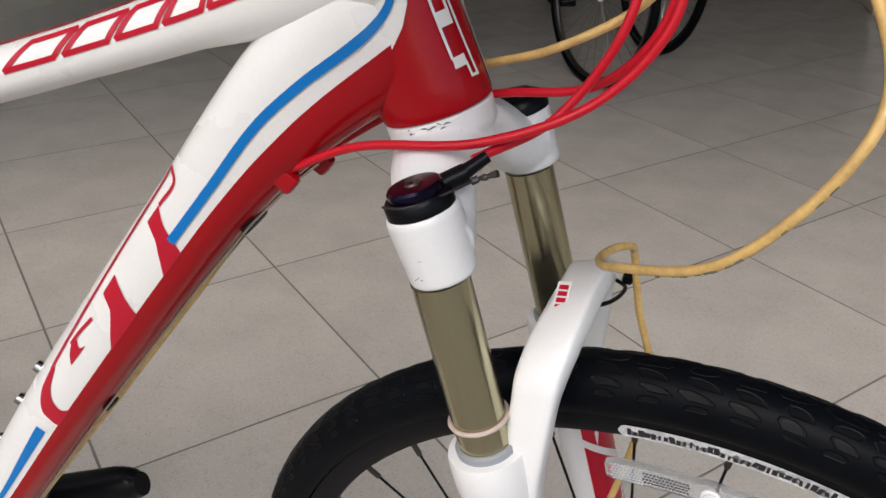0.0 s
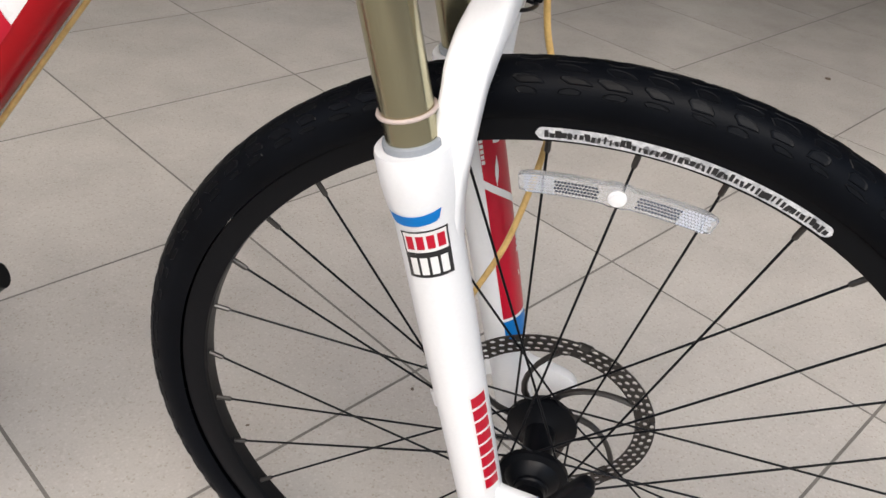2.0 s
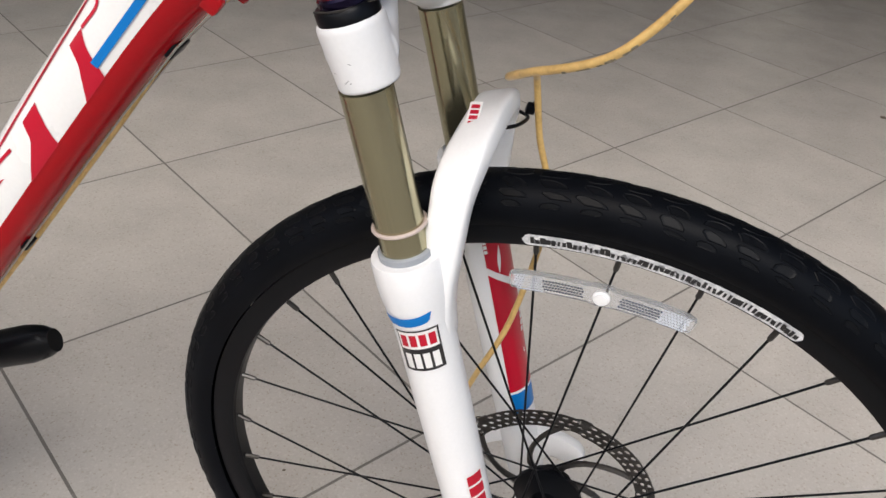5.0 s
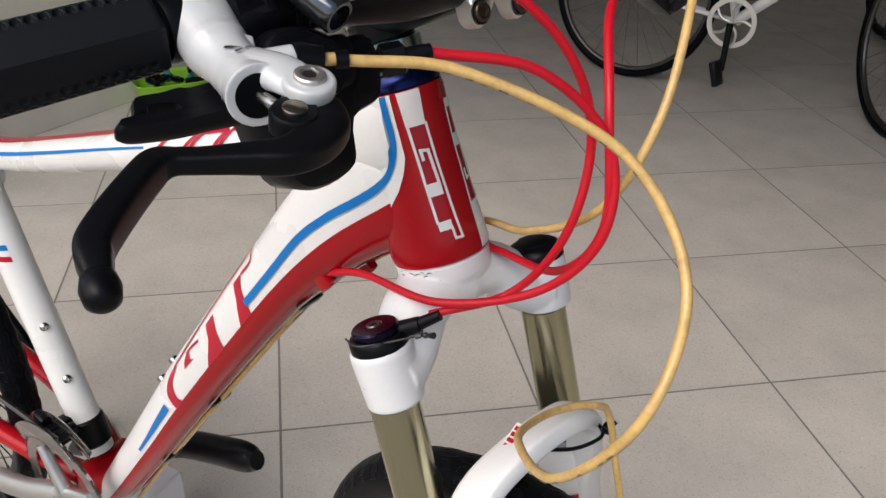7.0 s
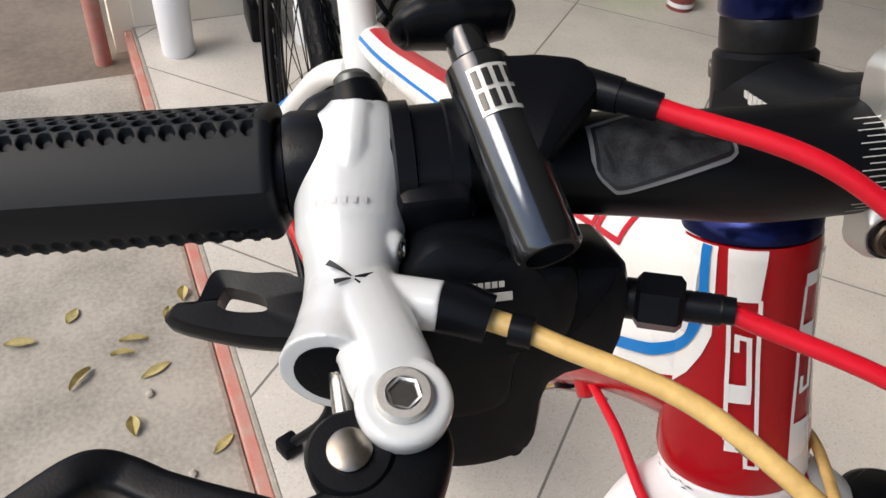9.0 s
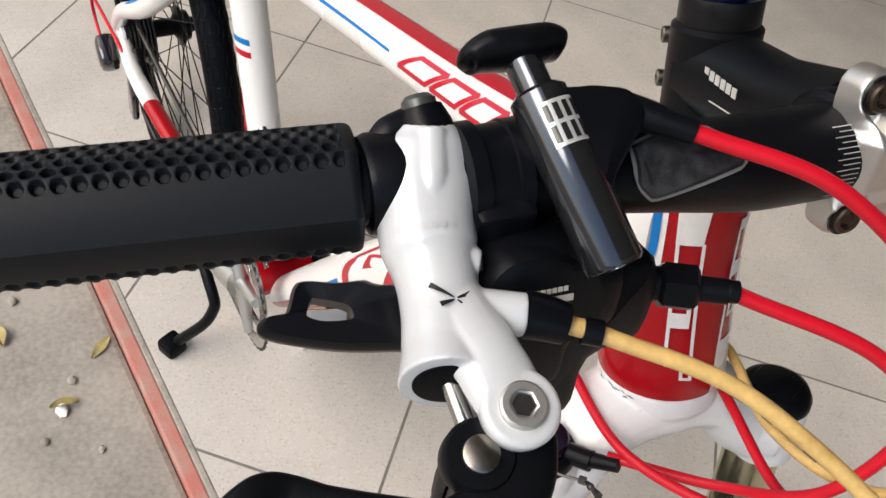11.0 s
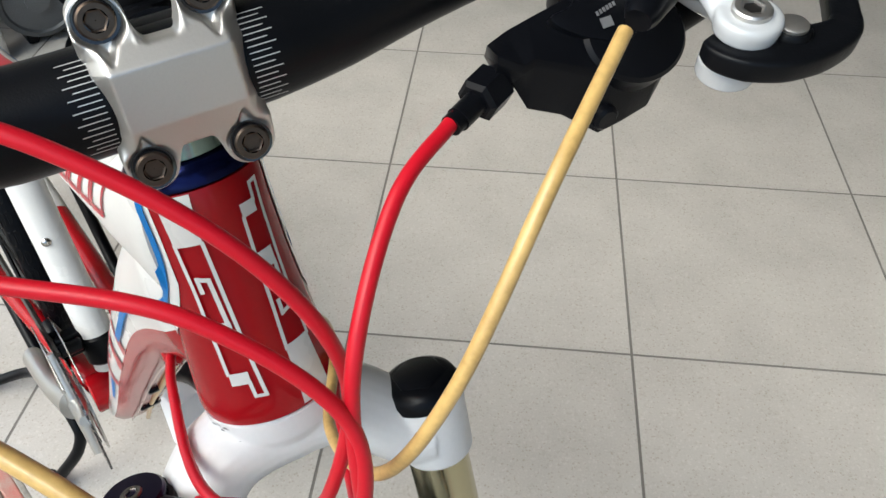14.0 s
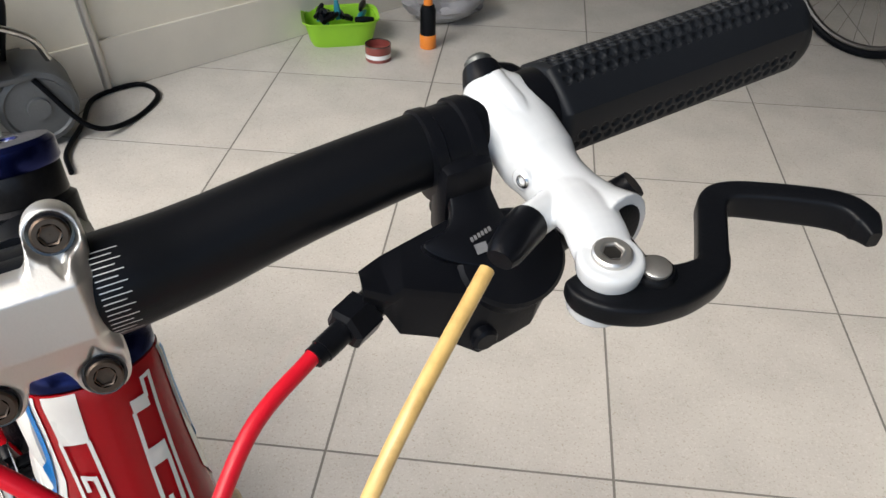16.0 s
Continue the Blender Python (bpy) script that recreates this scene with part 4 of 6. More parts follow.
# dark scuffs on the crown's collar, under the head tube
rng = random.Random(17)
for k in range(24):
    a, d, w = rng.uniform(0.0085, 0.0185), rng.uniform(44, 100), rng.uniform(2, 11)
    t_, k_ = rng.uniform(-0.0018, 0.0018), rng.uniform(0.0004, 0.0011)
    part("scuff", ribbon(lambda u, v: S(HC + 0.0326 * math.cos(radians(d + w * u)), HB - 0.0326 * math.sin(radians(d + w * u)), a + t_ * u + k_ * v * math.sin(math.pi * min(0.95, max(0.05, u)))), 6, 1), DECAL_GREY, fork)
for a, d, w, t_ in ((-0.0385, 96, 10, -0.0022), (-0.0345, 118, 5, 0.0002), (-0.0300, 84, 4, 0.0008), (-0.0405, 92, 4, 0.0)):
    part("scuff", ribbon(lambda u, v: S(0.0201 * math.cos(radians(d + w * u)), -0.071 - 0.0201 * math.sin(radians(d + w * u)), a + t_ * u + 0.0004 * v), 6, 1), DECAL_GREY, fork)

# compression dial with its cable stop, air cap on the other leg
dial = part("compression_dial", lathe([(0.0180, -0.005), (0.0184, -0.003), (0.0184, 0.004), (0.0170, 0.006)], STEER @ Matrix.Translation((0, -0.071, -0.007)), 40), BLACK_PLASTIC, bike, "black lockout dial with a purple cap")
part("purple_cap", lathe([(0.0140, 0.005), (0.0150, 0.006), (0.0150, 0.0100), (0.0138, 0.0114), (0.007, 0.0116)], STEER @ Matrix.Translation((0, -0.071, -0.007)), 40), ANO_PURPLE, dial)
part("screw", bolt_head(S(0, -0.071, 0.0055), UP, 0.0050, 0.004), BOLT, dial)
part("cable_stop", join(tube([S(0.010, -0.060, -0.002), S(0.020, -0.052, -0.001)], 0.0055, 10), tube([S(0.018, -0.053, -0.001), S(0.030, -0.043, 0.003)], [0.0042, 0.0034], 12)), BLACK_PLASTIC, dial)
part("cable_tail", join(tube(spline([S(-0.012, -0.086, 0.000), S(0.004, -0.088, -0.001), S(0.020, -0.072, -0.002), S(0.030, -0.060, -0.002)], 6), 0.0007, 6), tube([S(0.0275, -0.0625, -0.002), S(0.0300, -0.0600, -0.002)], 0.0021, 8), tube(spline([S(0.0305, -0.0598, -0.002), S(0.034, -0.0594, -0.0018), S(0.0355, -0.0592, -0.0016), S(0.041, -0.0588, -0.001)], 4), [0.0010, 0.0020, 0.0013, 0.0021], 8)), DARK_STEEL, dial, "bare cable end with a crimp")
cap = part("air_cap", lathe([(0.0205, -0.005), (0.0205, -0.001), (0.0180, 0.004), (0.014, 0.006)], STEER @ Matrix.Translation((0, 0.071, -0.006)), 40), BLACK_PLASTIC, bike, "black air valve cap")
part("cap_hex", lathe([(0.0150, 0.003), (0.0140, 0.0075), (0.012, 0.0088)], STEER @ Matrix.Translation((0, 0.071, -0.007)), 6), BLACK_PLASTIC, cap)

# front axle and quick release
NUT = leg(-0.505, -1, 0.040, -0.004)
part("axle_nut", join(rod(NUT + LEFT * 0.010, NUT - LEFT * 0.004, 0.0085, 24, chamfer=0.001), rod(NUT - LEFT * 0.003, NUT - LEFT * 0.012, 0.0075, 20, chamfer=0.0015)), DARK_STEEL, bike, "dark axle nut")
part("hub_cone", lathe([(0.024, 0.0), (0.020, 0.006), (0.013, 0.010), (0.012, 0.018)], axis_matrix(HUB - LEFT * 0.034, -LEFT), 32), BLACK, bike, "black hub end cap")
part("quick_release", plate(smooth_outline([(-0.004, -0.487), (-0.002, -0.503), (0.006, -0.505), (0.034, -0.474), (0.060, -0.446), (0.061, -0.437), (0.052, -0.434), (0.024, -0.461)], 3), 0.012, STEER @ Matrix(((1, 0, 0, 0), (0, 0, -1, -0.094), (0, 1, 0, 0), (0, 0, 0, 1))), 0.002), BLACK, bike, "black quick release lever")
caliper = part("brake_caliper", join(block((0.030, 0.030, 0.046), STEER @ Matrix.Translation((-0.090, 0.056, -0.478)) @ pose(0, 0, 0, 0, 12, 0), 0.007, 3), block((0.060, 0.011, 0.026), STEER @ Matrix.Translation((-0.062, 0.066, -0.468)) @ pose(0, 0, 0, 0, -14, 0), 0.004), rod(S(-0.111, 0.060, -0.496), S(-0.111, 0.060, -0.516), 0.0055, 16, chamfer=0.001)), WHITE_MATT, bike, "white brake caliper on the left leg")
part("hose_fitting", join(rod(S(-0.0935, 0.060, -0.456), S(-0.0925, 0.061, -0.447), 0.0062, 6), rod(S(-0.0930, 0.061, -0.449), S(-0.0915, 0.062, -0.436), 0.0042, 16, 0.0034)), BLACK_PLASTIC, caliper, "black hose fitting")
part("bolt", bolt_head(S(-0.072, 0.066, -0.4535), UP, 0.0042, 0.004), STEEL, caliper)

# ---- cockpit ----
stem = part("stem", join(lathe([(0.0165, 0.161), (0.019, 0.163), (0.019, 0.201), (0.0165, 0.203)], STEER @ Matrix.Translation((HC, HB, 0)), 40),
            tube([S(HC, HB, 0.182), S(0.03, 0.0045, 0.184), S(0.066, 0.0045, 0.189)], [0.020, 0.0175, 0.019], 24, up=UP, squash=[1.0, 0.95, 1.05])), BLACK, bike, "black anodised stem")
part("stem_clamp", rod(S(0.0725, -0.0165, 0.190), S(0.0725, 0.0255, 0.190), 0.0172, 40, chamfer=0.002), BLACK, stem)
for k in (0, 1):
    part("clamp_bolt", bolt_head(S(HC - 0.022, HB - 0.012, 0.172 + 0.02 * k), D(-0.4, -1, 0), 0.0038, 0.006), BOLT, stem)
bm = bmesh.new()
for k in range(6):
    block((0.0028, 0.0003, 0.004), STEER @ Matrix.Translation((0.005 + 0.0045 * k, -0.0128 - 0.0006 * k, 0.190)), 0, bm=bm)
block((0.045, 0.0003, 0.0005), STEER @ Matrix.Translation((0.025, -0.0133, 0.180)), 0, bm=bm)
part("print", bm, DECAL_SILVER, stem, "small silver print bars")
part("carbon_spacer", lathe([(0.0168, 0.203), (0.0172, 0.204), (0.0172, 0.214), (0.0168, 0.215)], STEER @ Matrix.Translation((HC, HB, 0)), 40), CARBON, bike, "black carbon spacer")
tc = part("top_cap", lathe([(0.0172, 0.215), (0.0182, 0.2165), (0.0182, 0.2235), (0.0165, 0.2255), (0.006, 0.226), (0.005, 0.223)], STEER @ Matrix.Translation((HC, HB, 0)), 40), ANO_BLUE, bike, "blue anodised top cap")
part("screw", bolt_head(S(HC, HB, 0.2255), UP, 0.0045, 0.004), STEEL, tc)

# faceplate: a forged silver plate wrapped round the bar, four rounded ears with sunk bolts
BOLTS = [(-0.0111, 0.2118), (0.0176, 0.2120), (-0.0112, 0.1690), (0.0176, 0.1674)]


def faceplate_mesh(b0=-0.0187, b1=0.0254, rows=100, cols=96):
    """Slices across the bar: the front follows the bar, the edge runs up and down round the ears."""
    def reach(b, up):
        best = 0.2040 if up else 0.1728
        for eb, ea in BOLTS[:2] if up else BOLTS[2:]:
            d = abs(b - eb)
            if d < 0.0076:
                e = math.sqrt(0.0076 ** 2 - d * d)
                best = max(best, ea + e) if up else min(best, ea - e)
            else:
                fall = 0.0060 * max(0.0, 1 - (d - 0.0076) / 0.0030) ** 2
                best = max(best, 0.2040 + fall) if up else min(best, 0.1728 - fall)
        return best

    def front(b, a):
        c = float(np.interp(a, [0.160, 0.168, 0.1745, 0.1815, 0.1985, 0.2050, 0.2115, 0.2195], [0.0870, 0.0890, 0.0918, 0.0960, 0.0984, 0.0930, 0.0900, 0.0885]))
        edge = min(b - b0, b1 - b)
        mid = max(0.0, min(1.0, min(a - 0.174, 0.208 - a) / 0.006))
        if edge < 0.0055:
            c -= 0.0085 * mid * (1 - edge / 0.0055) ** 1.3
        if edge < 0.0012:
            c -= 0.0010 * (1 - edge / 0.0012) ** 2
        for eb, ea in BOLTS:
            r = math.hypot(b - eb, a - ea)
            k = max(0.0, min(1.0, (0.0078 - r) / 0.0016))
            # the bore runs out into a pointed notch towards the bar
            away = (ea - a if ea > 0.19 else a - ea) - 0.0020
            if 0.0 < away < 0.0100:
                k = max(k, min(1.0, max(0.0, (0.0060 * (1 - away / 0.0100) - abs(b - eb)) / 0.0016)))
            k = k * k * (3 - 2 * k)
            c += (0.0888 - c) * k if c > 0.0888 else 0.0
        return c

    bm = bmesh.new()
    slices = []
    for i in range(rows + 1):
        b = b0 + (b1 - b0) * i / rows
        lo, hi = reach(b, False), reach(b, True)
        loop = [bm.verts.new(S(0.0790, b, lo)), bm.verts.new(S(0.0850, b, lo - 0.0002))]
        for k in range(cols + 1):
            u = k / cols
            a = lo + (hi - lo) * u
            rim = min(a - lo, hi - a)
            drop = 0.0016 * (1 - math.sqrt(max(0.0, 1 - (1 - rim / 0.0016) ** 2))) if rim < 0.0016 else 0.0
            loop.append(bm.verts.new(S(front(b, a) - drop, b, a)))
        loop += [bm.verts.new(S(0.0850, b, hi + 0.0002)), bm.verts.new(S(0.0790, b, hi))]
        slices.append(loop)
    n = len(slices[0])
    for p, q in zip(slices, slices[1:]):
        for k in range(n):
            bm.faces.new((p[k], p[(k + 1) % n], q[(k + 1) % n], q[k]))
    bm.faces.new(slices[0])
    bm.faces.new(slices[-1])
    return bm


faceplate = part("faceplate", faceplate_mesh(), SILVER, stem, "satin silver four-bolt faceplate")
fuse(faceplate, 0.00042, 4)
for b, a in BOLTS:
    # black disc behind the bolt head: the bore's shade put in as colour
    part("recess_shade", lathe([(0.0048, 0.0002), (0.0063, 0.0004), (0.0066, -0.002)], axis_matrix(S(0.0890, b, a), FWD), 28), BLACK_GLOSS, faceplate)
    part("bolt", bolt_head(S(0.0915, b, a), FWD, 0.0052, 0.005), BOLT_BROWN, faceplate)

BAR = [(0.062, -0.262, 0.200), (0.0715, -0.20, 0.2005), (0.0755, -0.150, 0.2000), (0.0785, -0.085, 0.1942), (0.0785, -0.045, 0.190), (0.0785, 0.0045, 0.190), (0.0782, 0.030, 0.1903), (0.0762, 0.054, 0.1916), (0.0758, 0.094, 0.1970), (0.0765, 0.159, 0.2027), (0.074, 0.209, 0.203), (0.068, 0.271, 0.2045)]
bar_path = spline([S(*p) for p in BAR], 8)
bar = part("handlebar", tube(bar_path, [0.0111, 0.0111, 0.0114, 0.0138, 0.0159, 0.0159, 0.0159, 0.0152, 0.0138, 0.0122, 0.0111, 0.0111], 32, up=UP), BLACK, bike, "matt black riser handlebar")


def bar_skin(b, deg, r):
    """On the bar's clamp zone: deg 0 in front, 90 on top."""
    return S(0.0785 + r * math.cos(radians(deg)), b, 0.190 + r * math.sin(radians(deg)))


for sg in (-1, 1):
    for k in range(17):
        d = -46 + 6.2 * k
        b0 = 0.0045 + (0.0196 if sg > 0 else -0.0215)
        b1 = b0 + sg * (0.0085 if k % 2 == 0 else 0.0065)
        bm = ribbon(lambda u, v: bar_skin(b0 + (b1 - b0) * u, d + 0.55 * (v - 0.5) * 2, 0.0163), 1, 1)
        part("scale_mark", bm, DECAL_SILVER, bar)
# grey arrow-shaped emblem on the right half of the bar
def emblem_at(b, deg, lift):
    r = float(np.interp(abs(b), [0.045, 0.085, 0.15], [0.0160, 0.0147, 0.0116])) + lift
    az = float(np.interp(abs(b), [0.045, 0.085, 0.15], [0.190, 0.1935, 0.2005]))
    return S(0.0785 + r * math.cos(radians(deg)), b, az + r * math.sin(radians(deg)))


def emblem_field(inset, lift):
    def fn(u, v):
        b = -0.0955 + inset + (0.0375 - 2 * inset) * u
        lo = float(np.interp(b, [-0.0955, -0.094, -0.0895, -0.0870, -0.060, -0.058], [22, 4, -12, -11, 20, 27])) + inset * 4200
        hi = float(np.interp(b, [-0.0955, -0.079, -0.067, -0.060, -0.058], [58, 82, 76, 44, 36])) - inset * 4200
        return emblem_at(b, lo + (max(hi, lo + 1) - lo) * v, lift)
    return ribbon(fn, 30, 8)


emblem = part("emblem", emblem_field(0.0, 0.0005), DECAL_GREY, bar, "worn grey speckled emblem")
part("dark_border", emblem_field(0.0011, 0.0007), DECAL_BLACK, emblem)
part("field", emblem_field(0.0021, 0.0009), EMBLEM, emblem)
for b0, d0, b1, d1 in ((-0.0905, 4, -0.074, 62), (-0.0865, 2, -0.0755, 40), (-0.0755, 40, -0.0615, 38), (-0.0905, 10, -0.0925, 34)):
    part("dark_line", ribbon(lambda u, v: emblem_at(b0 + (b1 - b0) * u + 0.0009 * v, d0 + (d1 - d0) * u + 3.0 * v, 0.0012), 8, 1), DECAL_BLACK, emblem)


def grip(b0, b1):
    """A rubber grip, flattened into facets, with rows of dimples on its upper face."""
    sg = 1 if b1 > 0 else -1
    P0, P1 = (S(0.0735, b0, 0.1998), S(0.0605, b1, 0.1998)) if sg < 0 else (S(0.0755, b0, 0.2015), S(0.0675, b1, 0.2045))
    m = axis_matrix(P0, P1 - P0, UP)
    L = (P1 - P0).length
    bm = bmesh.new()
    n = 300
    cell = 0.0049
    nz = int(L / cell * 14)
    rings = []
    for i in range(nz + 1):
        z = L * i / nz
        ring = []
        for k in range(n):
            a = 2 * math.pi * k / n
            facet = math.cos(((a + math.pi / 6) % (math.pi / 3)) - math.pi / 6)
            far = max(0.0, min(1.0, (L - z) / 0.008))
            r = 0.0168 * (1 - 0.65 * far + 0.65 * far * 0.965 / facet)
            end = max(0.0, min(1.0, min(z / 0.003, (L - z) / 0.005)))
            r *= 0.86 + 0.14 * math.sqrt(1 - (1 - end) ** 2)
            front = math.atan2(math.sin(a), math.cos(a))
            s = front * 0.0168
            s += 0.5 * cell * 0.87
            row = round(s / (cell * 0.87))
            top_row = -2 <= row <= (3 if sg < 0 else 4)
            if top_row or abs(row) in (9, 10):
                zz = z / cell - 0.5 * (row % 2)
                dz, ds = (zz - round(zz)) * cell, s - row * cell * 0.87
                q = math.sqrt(dz * dz + ds * ds) / 0.00190
                if q < 1 and 0.004 < z < L - 0.009:
                    r -= (0.0019 if top_row else 0.0009) * min(1.0, (1 - q * q) / 0.55)
            ring.append(bm.verts.new(m @ Vector((r * math.cos(a), r * math.sin(a), z))))
        rings.append(ring)
    for a, b in zip(rings, rings[1:]):
        for k in range(n):
            bm.faces.new((a[k], a[(k + 1) % n], b[(k + 1) % n], b[k]))
    bm.faces.new(rings[0])
    bm.faces.new(rings[-1])
    return part("grip", bm, GRIP, bar, "black faceted rubber grip with dimples")


grip(-0.171, -0.290)
grip(0.179, 0.299)


def brake_lever(sg, shift, lean):
    """White master cylinder with a black lever blade; sg -1 on the right, 1 on the left. shift: how far it sits from its mirror image; lean: the pivot pin's tilt forward."""
    def L(c, b, a):
        return S(c + shift[0], sg * (b + shift[1]), a + shift[2])
    N = D(lean, 0, math.sqrt(1 - lean * lean))
    F = LEFT.cross(N)
    PIN, PIVOT = L(0.1443, 0.1600, 0.1625), L(0.1402, 0.1482, 0.1705 if sg < 0 else 0.1691)

    def P(b, f, n=0.0):
        """A place in the lever's plane: outward and forward from the pin, in millimetres."""
        return PIN + LEFT * sg * b * 0.001 + F * f * 0.001 + N * n * 0.001
    line = [(0.0712, 0.1500, 0.2145), (0.0738, 0.1508, 0.2098), (0.0785, 0.1530, 0.2020), (0.0850, 0.1550, 0.1928), (0.0905, 0.1557, 0.1868), (0.0950, 0.1560, 0.1832), (0.1000, 0.1564, 0.1797), (0.1075, 0.1578, 0.1752), (0.1160, 0.1600, 0.1712), (0.1245, 0.1622, 0.1682)]
    body = join(tube(spline([L(*p) for p in line], 6), [0.0066, 0.0092, 0.0110, 0.0124, 0.0128, 0.0116, 0.0112, 0.0109, 0.0112, 0.0124], 36, up=D(0.83, 0, 0.55), squash=[1.15, 1.30, 1.30, 1.12, 1.06, 1.02, 1.0, 1.0, 1.0, 1.0]),
                tube(spline([L(0.1030, 0.1560, 0.1790), L(0.1130, 0.1545, 0.1768), L(0.1265, 0.1515, 0.1735), PIVOT - N * 0.0052], 6), [0.0085, 0.0078, 0.0062, 0.0038], 24, up=N, squash=[1.2, 1.35, 1.55, 2.3]),
                lathe([(0.0088, -0.0075), (0.0098, -0.0066), (0.0102, -0.0030), (0.0100, -0.0012), (0.0091, -0.0004), (0.0080, -0.0002), (0.0066, -0.0002)], axis_matrix(PIVOT, N), 40),
                lathe([(0.0076, -0.0258), (0.0094, -0.0244), (0.0094, -0.0190), (0.0080, -0.0180)], axis_matrix(PIVOT - F * 0.002, N), 28),
                tube([L(0.1050, 0.1570, 0.1768), L(0.1100, 0.1470, 0.1770), L(0.1138, 0.1365, 0.1760)], [0.0072, 0.0062, 0.0060], 22),
                tube([L(0.0955, 0.1500, 0.1850), L(0.0985, 0.1455, 0.1850), L(0.0992, 0.1440, 0.1848)], [0.0048, 0.0044, 0.0036], 16),
                tube(spline([L(0.0730, 0.1425, 0.2070), L(0.0815, 0.1430, 0.1975), L(0.0895, 0.1465, 0.1885)], 5), [0.0036, 0.0050, 0.0028], 16),
                tube(spline([L(0.0765, 0.1505, 0.2150), L(0.0850, 0.1530, 0.2060), L(0.0925, 0.1560, 0.1972)], 5), [0.0044, 0.0046, 0.0024], 16))
    lev = part("brake_lever", body, WHITE_LEVER, bike, "white hydraulic brake lever body")
    fuse(lev, 0.00055, 5)
    part("bar_clamp", join(lathe([(0.0112, -0.0115), (0.0138, -0.0105), (0.0146, -0.0085), (0.0146, 0.0085), (0.0138, 0.0105), (0.0112, 0.0115)], axis_matrix(L(0.0735, 0.1592, 0.1998), LEFT), 40), tube(spline([L(0.0715, 0.1670, 0.2085), L(0.0692, 0.1610, 0.2120), L(0.0685, 0.1550, 0.2135)], 5), [0.0030, 0.0050, 0.0054], 16), tube([L(0.0735, 0.150, 0.2085), L(0.0705, 0.1505, 0.2145), L(0.0680, 0.151, 0.2175)], [0.0090, 0.0076, 0.0064], 20)), BLACK_PLASTIC, lev, "black bar clamp")
    part("clamp_screw", rod(L(0.0685, 0.151, 0.2170), L(0.0658, 0.1513, 0.2212), 0.0050, 20, chamfer=0.0015), PLUG, lev, "grey clamp screw head")
    end, along = L(*line[-1]), (L(*line[-1]) - L(*line[-2])).normalized()
    part("piston_seal", lathe([(0.0086, -0.002), (0.0088, 0.0004), (0.0070, 0.0007), (0.0001, 0.0007)], axis_matrix(end, along), 28), RUBBER, lev)
    part("boss_bolt", bolt_head(L(0.0996, 0.1436, 0.1848), D(0.4, -sg, 0.05), 0.0026, 0.002), STEEL, lev)
    part("push_rod", rod(end - along * 0.004, PIN - N * 0.005, 0.0026, 14), STEEL, lev)
    pivot = part("pivot_bolt", bolt_head(PIVOT + N * 0.0018, N, 0.0060, 0.005), SILVER, lev)
    # dark disc on the socket's floor: shade inside the hole as colour
    part("socket", lathe([(0.0029, 0.0), (0.0026, -0.0003), (0.0001, -0.0003)], axis_matrix(PIVOT + N * 0.0010, N), 6), DARK_STEEL, pivot, "dark hexagonal disc giving the socket's shade as colour")
    if sg < 0:
        blade = [(-14, -10), (-13, -2), (-8, 7), (1, 12.5), (12, 13.5), (22, 9), (30, 5), (38, 1), (45, -3), (50, -4.2), (55, -2.4), (66, 5), (78, 14), (84.5, 20), (87, 25), (88.5, 30), (89.6, 33)]
        high = [0.0034, 0.0050, 0.0060, 0.0060, 0.0056, 0.0050, 0.0046, 0.0042, 0.0042, 0.0056, 0.0066, 0.0070, 0.0070, 0.0066, 0.0060, 0.0048, 0.0040]
        deep = [0.0045, 0.0085, 0.0096, 0.0082, 0.0064, 0.0052, 0.0044, 0.0040, 0.0040, 0.0044, 0.0048, 0.0050, 0.0054, 0.0056, 0.0054, 0.0044, 0.0036]
    else:
        blade = [(-22, -10), (-20.5, -5), (-15.5, -0.5), (-7, 3.6), (3, 5.6), (11, 6.0), (17, 5.0), (20.6, 2.4), (23, -0.8), (28, -7.2), (33, -13.6), (36.4, -17.8), (40, -19.6), (44.5, -18.8), (50, -15.8), (60, -9), (70, -1.6), (74.6, 4), (75.4, 10), (73.6, 16)]
        high = [0.0030, 0.0040, 0.0043, 0.0044, 0.0045, 0.0045, 0.0045, 0.0044, 0.0044, 0.0044, 0.0044, 0.0044, 0.0048, 0.0052, 0.0056, 0.0060, 0.0060, 0.0056, 0.0050, 0.0030]
        deep = [0.0030, 0.0058, 0.0078, 0.0084, 0.0078, 0.0064, 0.0054, 0.0050, 0.0048, 0.0047, 0.0047, 0.0048, 0.0046, 0.0043, 0.0042, 0.0042, 0.0044, 0.0048, 0.0048, 0.0020]
    path = spline([P(b, f, -7.6 if sg < 0 else -6.8) for b, f in blade], 7)
    lb = part("lever_blade", blade_sweep(path, high, deep, N, 0.40 if sg > 0 else 0.50, 32), BLACK, lev, "black lever blade")
    if sg < 0:
        part("ball_end", lathe([(0.0001, -0.0078), (0.0030, -0.0070), (0.0052, -0.0045), (0.0060, 0.0), (0.0052, 0.0045), (0.0030, 0.0066), (0.0001, 0.0072)], axis_matrix(P(90.6, 36.0, -7.6), P(92, 41, -7.6) - P(88, 29, -7.6)), 28), BLACK, lb)
    br = 0.0092 if sg < 0 else 0.0066
    part("boss", lathe([(br, -0.0090), (br, -0.0022), (br - 0.0010, -0.0008), (0.0001, -0.0006)], axis_matrix(PIN, N), 32), BLACK, lb)
    part("pin", lathe([(0.0046, -0.004), (0.0046, 0.0002), (0.0040, 0.0006), (0.0001, 0.0006)], axis_matrix(PIN, N), 28), SILVER if sg > 0 else BOLT, lb, "silver lever pin")
